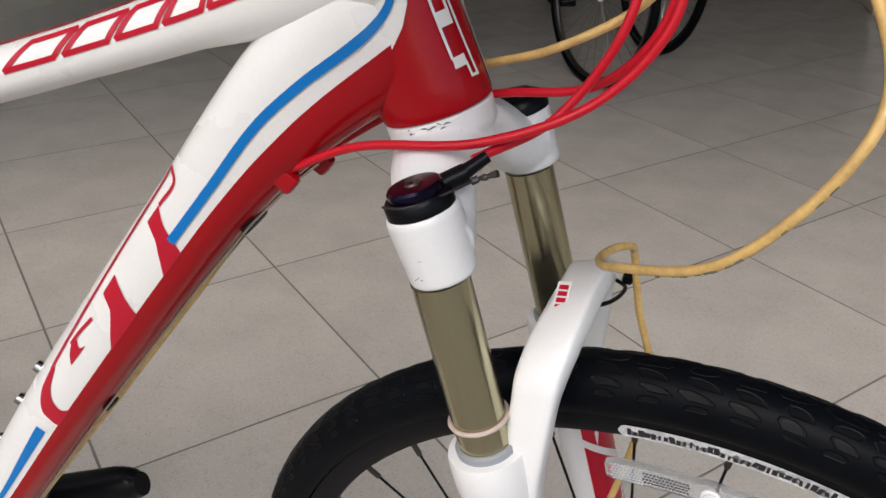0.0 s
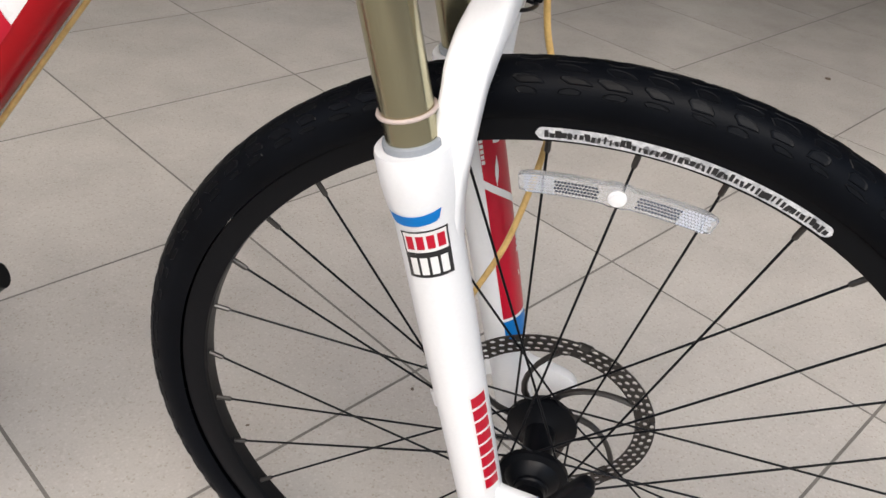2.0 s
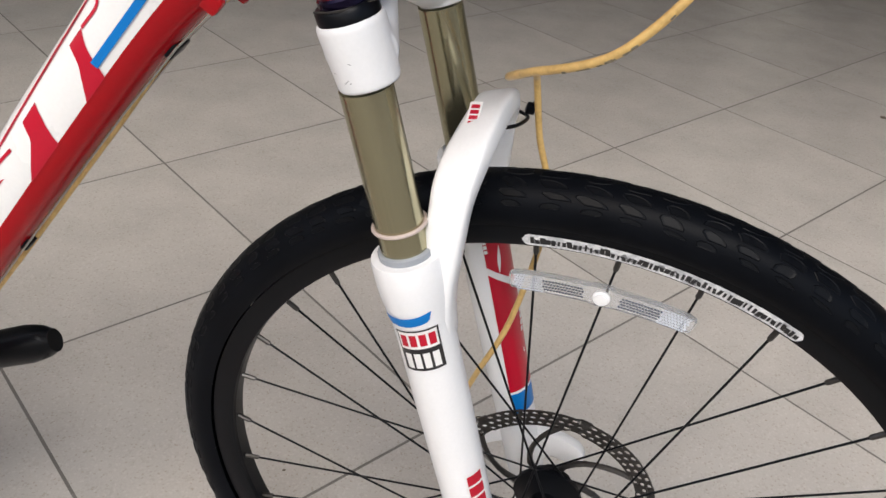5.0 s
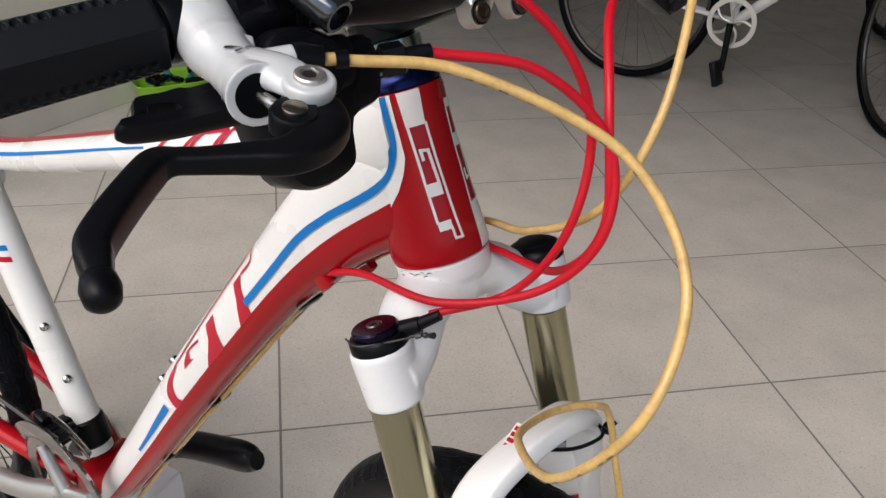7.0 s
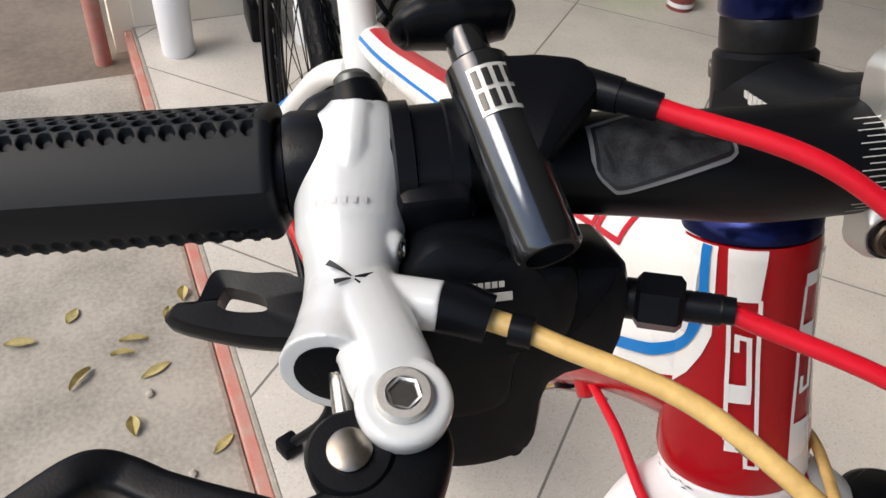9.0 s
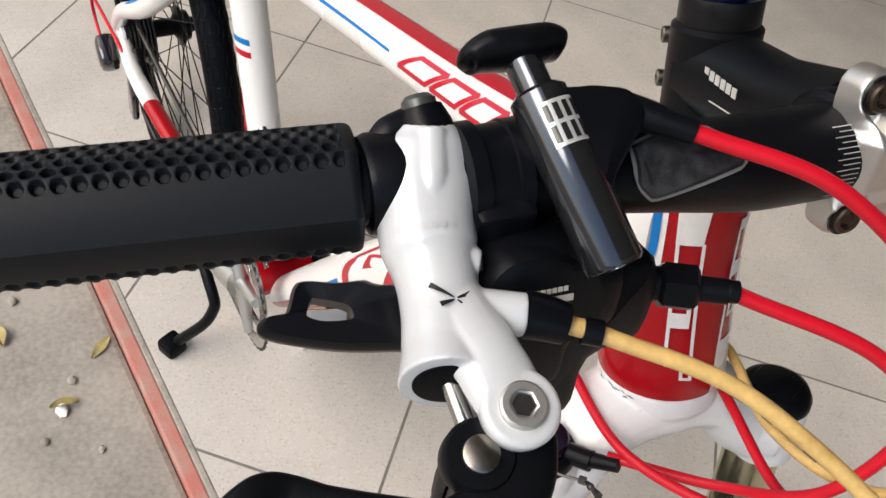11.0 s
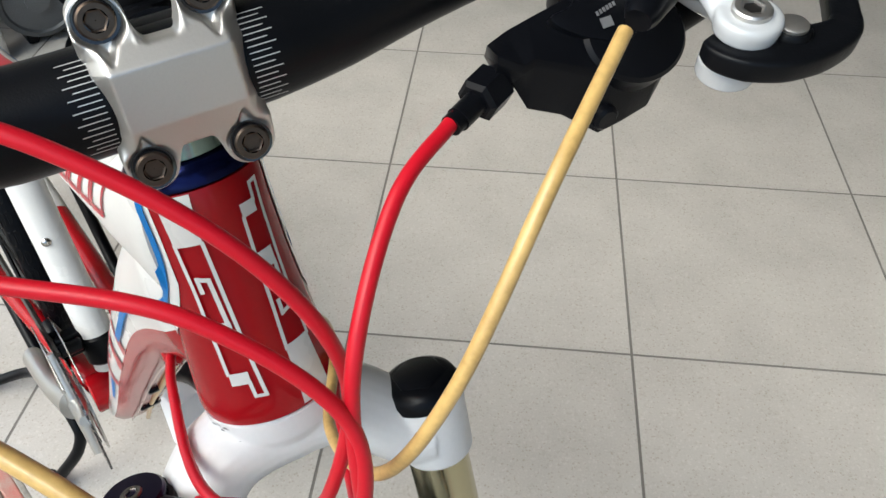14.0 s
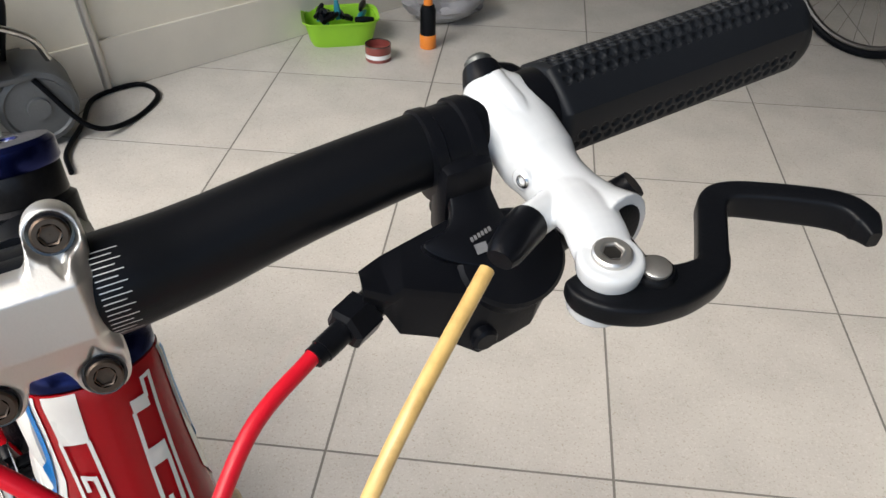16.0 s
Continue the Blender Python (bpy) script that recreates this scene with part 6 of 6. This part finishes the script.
for y, r0, r1 in ((-0.040, 0.088, 0.108), (-0.061, 0.084, 0.106)):
    arc = [(r1 * math.cos(radians(q)), r1 * math.sin(radians(q))) for q in range(58, 139, 8)] + [(r0 * math.cos(radians(q)), r0 * math.sin(radians(q))) for q in range(138, 57, -8)]
    part("cage_plate", plate(arc, 0.0016, Matrix.Translation(BB + Vector((0, y, 0))) @ Matrix(((1, 0, 0, 0), (0, 0, -1, 0), (0, 1, 0, 0), (0, 0, 0, 1))), 0.0004), STEEL, derailleur)
for p in ((0.014, -0.047, 0.012), (-0.020, -0.049, -0.008), (0.006, -0.044, -0.006)):
    part("screw", bolt_head(FD + Vector(p), (0, -1, 0), 0.0034, 0.003), STEEL, derailleur)
cassette = part("cassette", rod(AXLE + Vector((0, -0.020, 0)), AXLE + Vector((0, -0.062, 0)), 0.020, 24), DARK_STEEL, bike, "dark steel cassette")
for k in range(8):
    part("sprocket", rod(AXLE + Vector((0, -0.022 - 0.005 * k, 0)), AXLE + Vector((0, -0.0245 - 0.005 * k, 0)), 0.058 - 0.0048 * k, 40), DARK_STEEL, cassette)
chain = tube([BB + Vector((0, -0.050, 0.086)), AXLE + Vector((0, -0.045, 0.036))], 0.0035, 6)
part("chain", join(chain, tube([BB + Vector((0, -0.050, -0.086)), AXLE + Vector((0.03, -0.05, -0.13))], 0.0035, 6)), DARK_STEEL, bike, "dark greasy chain")
part("rear_derailleur", join(block((0.05, 0.03, 0.045), Matrix.Translation(AXLE + Vector((-0.005, -0.085, -0.035))) @ pose(0, 0, 0, 0, 30, 0), 0.01), block((0.03, 0.012, 0.11), Matrix.Translation(AXLE + Vector((0.02, -0.06, -0.10))) @ pose(0, 0, 0, 0, 15, 0), 0.008)), BLACK_GLOSS, bike, "black rear derailleur")
part("rear_cable_loop", tube(spline([AXLE + Vector((0.13, -0.062, -0.015)), AXLE + Vector((0.02, -0.075, 0.01)), AXLE + Vector((-0.07, -0.085, 0.02)), AXLE + Vector((-0.085, -0.085, -0.02)), AXLE + Vector((-0.03, -0.085, -0.05))]), 0.0025, 10), CABLE_RED, bike, "red cable loop at the rear derailleur")

# ---- display stand under the rear wheel ----
stand = thing("bicycle_stand", "black steel stand holding the rear wheel, rubber feet", "bicycle stand", (-0.72, 0.05, 0))
for sg in (-1, 1):
    part("leg", tube(spline([(-0.600, FY + sg * 0.130, 0.014), (-0.575, FY + sg * 0.075, 0.10), (-0.62, FY + sg * 0.07, 0.16), (-0.905, FY + sg * 0.078, 0.335)], 6), 0.0085, 12), BLACK, stand)
    part("leg", tube(spline([(-0.850, FY + sg * 0.170, 0.014), (-0.80, FY + sg * 0.10, 0.05), (-0.70, FY + sg * 0.075, 0.12)], 6), 0.0085, 12), BLACK, stand)
    for x, y in ((-0.600, 0.132), (-0.850, 0.172)):
        part("rubber_foot", block((0.032, 0.034, 0.028), Matrix.Translation((x, FY + sg * y, 0.014)) @ pose(0, 0, 0, 0, 0, 25), 0.006), RUBBER, stand)


# ---- loose things along the side wall ----
tray = thing("plastic_tray", "lime green plastic tray full of dark tools on the floor", "tray", (-2.145, 1.36, 0))
tm = axis_matrix((-2.145, 1.36, 0), (0, 0, 1), (0.42, 0.907, 0)) @ Matrix.Diagonal((0.86, 0.86, 0.9, 1))
bm = bmesh.new()
rings = []
for w, d, z in ((0.115, 0.075, 0.0), (0.125, 0.085, 0.02), (0.145, 0.10, 0.095), (0.152, 0.107, 0.1), (0.152, 0.107, 0.094), (0.140, 0.095, 0.09), (0.118, 0.078, 0.012)):
    ring = []
    for k in range(32):
        a = 2 * math.pi * k / 32
        ca, sa = math.cos(a), math.sin(a)
        ring.append(bm.verts.new(tm @ Vector((math.copysign(abs(ca) ** 0.45, ca) * w, math.copysign(abs(sa) ** 0.45, sa) * d, z))))
    rings.append(ring)
for a, b in zip(rings, rings[1:]):
    for k in range(32):
        bm.faces.new((a[k], a[(k + 1) % 32], b[(k + 1) % 32], b[k]))
bm.faces.new(rings[0])
bm.faces.new(rings[-1])
part("tub", bm, LIME, tray)
rng = random.Random(11)
for k in range(16):
    p = tm @ Vector((rng.uniform(-0.095, 0.095), rng.uniform(-0.055, 0.055), rng.uniform(0.075, 0.115)))
    d = Vector((rng.uniform(-1, 1), rng.uniform(-1, 1), rng.uniform(-0.2, 0.5))).normalized()
    tool = tagged(part("hand_tool", tube([p - d * 0.03, p, p + d * 0.035], [0.009, 0.012, 0.007], 8), TEAL if k % 4 == 0 else BLACK_PLASTIC), "dark handled hand tool lying in the green tray" if k % 4 else "teal handled hand tool lying in the green tray", "tool", "tools in the tray")

tin = thing("grease_tin", "small round red printed tin with an open dark top", "tin", (-1.935, 1.378, 0))
part("can", lathe([(0.040, 0.0), (0.042, 0.002), (0.042, 0.050), (0.043, 0.053), (0.040, 0.054), (0.039, 0.030), (0.001, 0.028)], Matrix.Translation((-1.935, 1.378, 0)), 32, caps=False), TIN_RED, tin)
part("rim", torus((-1.935, 1.378, 0.053), (0, 0, 1), 0.041, 0.002), DARK_STEEL, tin)
part("label_band", lathe([(0.0424, 0.012), (0.0424, 0.026)], Matrix.Translation((-1.935, 1.378, 0)), 32, caps=False), WHITE_MATT, tin)

bottle = thing("spray_bottle", "black and orange spray bottle with a white nozzle", "bottle", (-1.925, 1.57, 0))
bl = Matrix.Translation((-1.925, 1.57, 0))
part("base", lathe([(0.026, 0), (0.028, 0.003), (0.028, 0.045), (0.026, 0.048)], bl, 24), ORANGE, bottle)
part("body", lathe([(0.0265, 0.048), (0.0265, 0.13), (0.022, 0.145), (0.012, 0.15)], bl, 24), BLACK_PLASTIC, bottle)
part("collar", lathe([(0.015, 0.148), (0.015, 0.168), (0.012, 0.17)], bl, 24), ORANGE, bottle)
part("nozzle", join(lathe([(0.009, 0.17), (0.009, 0.195), (0.006, 0.2)], bl, 16)), WHITE_MATT, bottle)

bag = bmesh.new()
bmesh.ops.create_icosphere(bag, subdivisions=4, radius=1.0)
for v in bag.verts:
    n = noise.noise(v.co * 2.3) * 0.25 + noise.noise(v.co * 6.0) * 0.10
    v.co = Vector((v.co.x * 0.13, v.co.y * 0.15, max(0.0, v.co.z * 0.5 + 0.45) * 0.15)) * (1 + n)
    v.co += Vector((-2.12, 1.78, 0))
tagged(part("crumpled_bag", bag, material("grey_plastic_film", (0.33, 0.32, 0.33), 0.35, vary=0.2)), "crumpled grey plastic bag on the floor by the wall", "bag")

comp = thing("air_compressor", "dark grey workshop air compressor with a coiled hose", "compressor", (-1.98, 0.22, 0))
TANK = (1, -0.10, 0)
part("tank", lathe([(0.001, -0.105), (0.075, -0.10), (0.098, -0.08), (0.102, -0.05), (0.102, 0.075), (0.098, 0.09), (0.085, 0.095), (0.080, 0.088), (0.030, 0.090), (0.028, 0.10), (0.001, 0.10)], axis_matrix((-2.025, 0.345, 0.118), TANK), 48), GREY_METAL, comp)
motor = part("motor", lathe([(0.02, -0.11), (0.060, -0.10), (0.066, -0.085), (0.066, 0.085), (0.060, 0.10), (0.04, 0.105), (0.01, 0.11)], axis_matrix((-2.02, 0.225, 0.30), TANK), 32), GREY_METAL, comp)
for k in range(8):
    part("cooling_fin", torus(Vector((-2.02, 0.225, 0.30)) + Vector(TANK) * (-0.07 + 0.02 * k), TANK, 0.068, 0.004, 32, 6), GREY_METAL, motor)
pump = part("pump_head", block((0.12, 0.11, 0.16), Matrix.Translation((-2.03, 0.09, 0.25)), 0.015), DARK_STEEL, comp)
for k in range(6):
    part("cooling_fin", block((0.14, 0.13, 0.008), Matrix.Translation((-2.03, 0.09, 0.26 + 0.016 * k)), 0.002), DARK_STEEL, pump)
part("base_plate", block((0.20, 0.36, 0.016), Matrix.Translation((-2.03, 0.18, 0.205)), 0.004), GREY_METAL, comp)
part("delivery_pipe", tube(spline([(-1.99, 0.15, 0.33), (-1.95, 0.24, 0.36), (-1.96, 0.36, 0.30), (-1.99, 0.40, 0.22)], 6), 0.009, 10), STEEL, comp)
part("pressure_gauge", rod((-1.93, 0.16, 0.30), (-1.91, 0.16, 0.30), 0.022, 24, chamfer=0.002), STEEL, comp)
part("handle", tube(spline([(-2.06, 0.30, 0.215), (-2.08, 0.33, 0.40), (-2.06, 0.10, 0.42), (-2.05, 0.05, 0.215)], 6), 0.011, 12), BLACK, comp)
for y in (0.06, 0.30):
    part("foot", block((0.16, 0.03, 0.10), Matrix.Translation((-2.03, y, 0.05)), 0.008), BLACK, comp)
part("hose", tube(spline([(-1.93, 0.34, 0.20), (-1.90, 0.44, 0.05), (-1.95, 0.56, 0.008), (-2.06, 0.68, 0.008), (-2.17, 0.66, 0.008), (-2.15, 0.52, 0.008), (-2.0, 0.44, 0.010), (-1.87, 0.36, 0.008), (-1.76, 0.34, 0.008)], 10), 0.0075, 10), RUBBER, comp, "black rubber air hose on the floor")

rack = thing("steel_trestle", "bare galvanised steel trestle leaning at the wall", "trestle", (-2.2, 0.55, 0))
for y0, y1 in ((0.575, 0.50), (-0.02, 0.05)):
    part("post", tube([(-2.185 + 0.03 * (y0 < 0.3), y0, 0.0), (-2.165, y1, 0.95)], 0.014, 12), SILVER, rack)
for z in (0.42, 0.85):
    part("rail", tube([(-2.17, 0.53, z), (-2.17, 0.02, z)], 0.011, 12), SILVER, rack)

cup = thing("white_paper_roll", "white paper roll standing on the floor by the wall", "paper roll", (-1.94, -0.165, 0))
part("roll", lathe([(0.040, 0), (0.042, 0.003), (0.046, 0.165), (0.043, 0.169), (0.015, 0.169), (0.014, 0.12)], Matrix.Translation((-1.94, -0.150, 0)), 32), PAPER, cup)
can = thing("cleaner_bottle", "white cleaner bottle with a teal cap", "bottle", (-1.93, 0.195, 0))
part("body", lathe([(0.032, 0), (0.035, 0.004), (0.035, 0.12), (0.026, 0.14), (0.015, 0.145)], Matrix.Translation((-1.93, 0.195, 0)), 28), WHITE_MATT, can)
part("cap", lathe([(0.020, 0.142), (0.021, 0.145), (0.021, 0.18), (0.018, 0.183)], Matrix.Translation((-1.93, 0.195, 0)), 24), TEAL, can)
tagged(part("white_carton", block((0.05, 0.085, 0.13), Matrix.Translation((-0.56, 0.135, 0.065)) @ pose(0, 0, 0, 0, 0, 12), 0.003), PAPER, smooth=False), "small plain white carton standing on the floor", "carton")

# fallen leaves on the pavement
LEAVES = [(-1.03, -0.217), (-0.735, -0.318), (-0.665, -0.183), (-0.93, -0.31), (-0.58, -0.253), (-0.85, -0.277), (-1.245, -0.455), (-1.02, -0.415), (-0.98, -0.247), (-0.90, -0.33), (-0.86, -0.40), (-0.97, -0.50), (-1.35, -0.55), (-1.15, -0.68), (-0.62, -0.45)]
rng = random.Random(21)
for k, (x, y) in enumerate(LEAVES):
    L, W = rng.uniform(0.035, 0.06), rng.uniform(0.014, 0.024)
    bend = rng.uniform(0.002, 0.008)
    bm = ribbon(lambda u, v: Vector(((u - 0.5) * L, (v - 0.5) * 2 * W * math.sin(math.pi * min(0.98, max(0.02, u))) ** 0.8 * 0.5, 0.001 + bend * abs(v - 0.5) * 2 + bend * 0.6 * math.sin(3 * u))), 8, 4)
    bm.transform(Matrix.Translation((x, y, -0.0345)) @ pose(0, 0, 0, 0, 0, rng.uniform(0, 360)))
    tagged(part("fallen_leaf", bm, LEAF), "small dry yellowish leaf lying on the pavement", "leaf", "fallen leaves")


# dark crumbs on the tiles
for k, (x, y, size) in enumerate(((-0.217, 0.140, 0.0042), (-0.226, 0.147, 0.0022), (0.089, 0.422, 0.0028), (1.196, 1.964, 0.0075), (-0.12, 0.315, 0.0020), (0.10, 0.50, 0.0020))):
    bm = bmesh.new()
    bmesh.ops.create_icosphere(bm, subdivisions=2, radius=size)
    rng = random.Random(70 + k)
    for v in bm.verts:
        v.co = Vector((v.co.x * 1.3, v.co.y * 0.8, v.co.z * 0.45)) * rng.uniform(0.75, 1.15)
    bm.transform(Matrix.Translation((x, y, size * 0.35)) @ pose(0, 0, 0, 0, 0, 50 * k))
    tagged(part("crumb", bm, SOIL), "tiny dark crumb of dirt lying on the tiles", "crumb", "crumbs on the floor")


# stone chips on the pavement
for k, (x, y, size) in enumerate(((-0.572, -0.258, 0.011), (-0.62, -0.235, 0.008), (-0.53, -0.29, 0.007), (-0.80, -0.29, 0.009), (-0.49, -0.22, 0.006))):
    bm = bmesh.new()
    bmesh.ops.create_icosphere(bm, subdivisions=2, radius=size)
    rng = random.Random(40 + k)
    for v in bm.verts:
        v.co = Vector((v.co.x * 1.15, v.co.y * 0.85, v.co.z * 0.5)) * rng.uniform(0.8, 1.1)
    bm.transform(Matrix.Translation((x, y, -0.035 + size * 0.4)))
    tagged(part("stone_chip", bm, PAPER if k == 0 else CONCRETE), "small pale stone chip lying on the pavement", "stone", "stone chips")

# ---- bicycles parked further in ----
def parked_bike(at, turn, paint, label, lean=4, steer=0.0, rim=None):
    b = thing("parked_bicycle", label, "bicycle", group="parked bicycles")
    R = 0.335
    rear, front, bbx = Vector((-0.50, 0, R)), Vector((0.50, 0, R)), Vector((-0.09, 0, 0.29))
    seat_t, head_b, head_t = Vector((-0.24, 0, 0.76)), Vector((0.345, 0, 0.70)), Vector((0.305, 0, 0.82))
    part("frame", join(tube([bbx, seat_t], 0.016, 14), tube([bbx, head_b], 0.020, 14), tube([seat_t - Vector((0, 0, 0.03)), head_t - Vector((0, 0, 0.03))], 0.016, 14), tube([head_b, head_t], 0.021, 14),
                       *[tube([bbx, rear + Vector((0, s * 0.06, 0))], 0.009, 10) for s in (-1, 1)], *[tube([seat_t, rear + Vector((0, s * 0.06, 0))], 0.008, 10) for s in (-1, 1)]), paint, b)
    for s in (-1, 1):
        part("fork_blade", tube([head_b + Vector((0, s * 0.045, 0)), head_b + Vector((0.05, s * 0.05, -0.1)), front + Vector((0, s * 0.05, 0))], [0.014, 0.013, 0.009], 12), paint, b)
    for c, nm in ((rear, "rear_wheel"), (front, "front_wheel")):
        m = axis_matrix(c, (0, 1, 0))
        w = part("wheel", torus(c, (0, 1, 0) if c is rear else (-math.sin(radians(steer)), math.cos(radians(steer)), 0), R - 0.032, 0.011, 64, 8), rim or SILVER, b)
        part("tyre", torus(c, (0, 1, 0) if c is rear else (-math.sin(radians(steer)), math.cos(radians(steer)), 0), R - 0.016, 0.016, 72, 10), RUBBER, w)
        part("hub", rod(c - Vector((0, 0.04, 0)), c + Vector((0, 0.04, 0)), 0.017, 16), SILVER, w)
        bm = bmesh.new()
        for k in range(28):
            a = 2 * math.pi * k / 28
            q = 0 if c is rear else radians(steer)
            d = Vector((math.cos(a) * math.cos(q), math.cos(a) * math.sin(q), math.sin(a)))
            rod(c + Vector((0, 0.03 * (-1) ** k, 0)) + d * 0.016, c + d * (R - 0.04), 0.0011, 5, bm=bm)
        part("spokes", bm, STEEL, w)
    ring = part("chainring", lathe([(0.072, -0.05), (0.090, -0.05), (0.090, -0.047), (0.072, -0.047), (0.072, -0.05)], axis_matrix(bbx, (0, 1, 0)), 48, caps=False), SILVER, b, "silver chainring guard")
    for k in range(5):
        a = 2 * math.pi * k / 5
        d, e = Vector((math.cos(a), 0, math.sin(a))), Vector((-math.sin(a), 0, math.cos(a)))
        part("spider_arm", tube(spline([bbx + Vector((0, -0.05, 0)), bbx + Vector((0, -0.05, 0)) + d * 0.04 + e * 0.012, bbx + Vector((0, -0.05, 0)) + d * 0.075], 4), 0.006, 8), SILVER, ring)
    for s, d in ((-1, Vector((0.05, 0, -1))), (1, Vector((-0.05, 0, 1)))):
        d.normalize()
        arm = part("crank_arm", tube([bbx + Vector((0, s * 0.06, 0)), bbx + Vector((0, s * 0.075, 0)) + d * 0.17], [0.013, 0.010], 12), BLACK, b)
        part("pedal", block((0.09, 0.07, 0.024), Matrix.Translation(bbx + Vector((0, s * 0.125, 0)) + d * 0.17) @ pose(0, 0, 0, 0, 70, 0), 0.006), BLACK_PLASTIC, arm)
    part("saddle", block((0.25, 0.12, 0.05), Matrix.Translation(seat_t + Vector((-0.06, 0, 0.19))), 0.02), BLACK, b)
    part("seat_post", tube([seat_t, seat_t + Vector((-0.05, 0, 0.17))], 0.013, 12), SILVER, b)
    part("handlebar", join(tube([head_t, head_t + Vector((-0.02, 0, 0.08)), head_t + Vector((0.05, 0, 0.12))], 0.014, 12), tube([head_t + Vector((0.03, -0.29, 0.13)), head_t + Vector((0.05, 0, 0.12)), head_t + Vector((0.03, 0.29, 0.13))], 0.0125, 12)), BLACK, b)
    part("chain_cover", tube([bbx + Vector((0, -0.045, 0.075)), rear + Vector((0, -0.04, 0.04))], 0.005, 8), DARK_STEEL, b)
    b.matrix_basis = pose(at[0], at[1], 0, -lean, 0, turn)
    return b


parked_bike((-0.58, 2.74), 1.0, WHITE, "white city bicycle with dark rims and its front wheel turned", steer=-52.0, rim=DARK_STEEL)
parked_bike((-0.16, 3.74), -58.0, BLACK, "black bicycle parked behind the white one", rim=BLACK)


# ---- floor tiles ----
TILE_AT, TILE_TURN, TILE_SIZE, JOINT = (0.058, 1.154), 47.58, 0.491, 0.0046
tile_m = pose(TILE_AT[0], TILE_AT[1], 0, 0, 0, TILE_TURN)
inner = EDGE_M.inverted()


def clip(poly, side):
    """Keep the part of a polygon where side(p) >= 0."""
    out = []
    for p, q in zip(poly, poly[1:] + poly[:1]):
        a, b = side(p), side(q)
        if a >= 0:
            out.append(p)
        if (a >= 0) != (b >= 0):
            out.append(p.lerp(q, a / (a - b)))
    return out


half = (TILE_SIZE - JOINT) / 2
full_mesh = None
for i in range(-16, 17):
    for j in range(-16, 17):
        c = tile_m @ Vector(((i + 0.5) * TILE_SIZE, (j + 0.5) * TILE_SIZE, 0))
        quad = [tile_m @ Vector(((i + 0.5) * TILE_SIZE + sx * half, (j + 0.5) * TILE_SIZE + sy * half, 0)) for sx, sy in ((-1, -1), (1, -1), (1, 1), (-1, 1))]
        loc = [inner @ v for v in quad]
        if max(v.y for v in loc) < 0.02 or min(v.y for v in loc) > DEEP or max(v.x for v in loc) < WEST or min(v.x for v in loc) > EAST:
            continue
        cut = loc
        for f in (lambda v: v.y, lambda v: DEEP - v.y, lambda v: v.x - WEST - 0.012, lambda v: EAST - v.x):
            cut = clip(cut, f)
            if len(cut) < 3:
                break
        if len(cut) < 3:
            continue
        whole = len(cut) == 4 and all((a - b).length < 1e-6 for a, b in zip(cut, loc))
        if whole and full_mesh:
            tile = new("tile", full_mesh)
            tile.parent = floor
            tile.matrix_basis = Matrix.Translation(c) @ pose(0, 0, 0, 0, 0, TILE_TURN)
            continue
        base = Matrix.Translation(c) @ pose(0, 0, 0, 0, 0, TILE_TURN) if whole else Matrix.Identity(4)
        pts = [base.inverted() @ (EDGE_M @ v) for v in cut]
        mid = sum(pts, Vector()) / len(pts)
        bm = bmesh.new()
        lo = [bm.verts.new((p.x, p.y, -0.0009)) for p in pts]
        sh = [bm.verts.new((p.x, p.y, -0.0002)) for p in pts]
        hi = [bm.verts.new((*(p + (mid - p).normalized() * 0.0002).xy, 0.0)) for p in pts]
        bm.faces.new(hi)
        n = len(pts)
        for a, b in ((lo, sh), (sh, hi)):
            for k in range(n):
                bm.faces.new((a[k], a[(k + 1) % n], b[(k + 1) % n], b[k]))
        tile = part("tile", bm, TILE, None, smooth=False)
        tile.parent = floor
        tile.matrix_basis = base
        if whole:
            full_mesh = tile.data
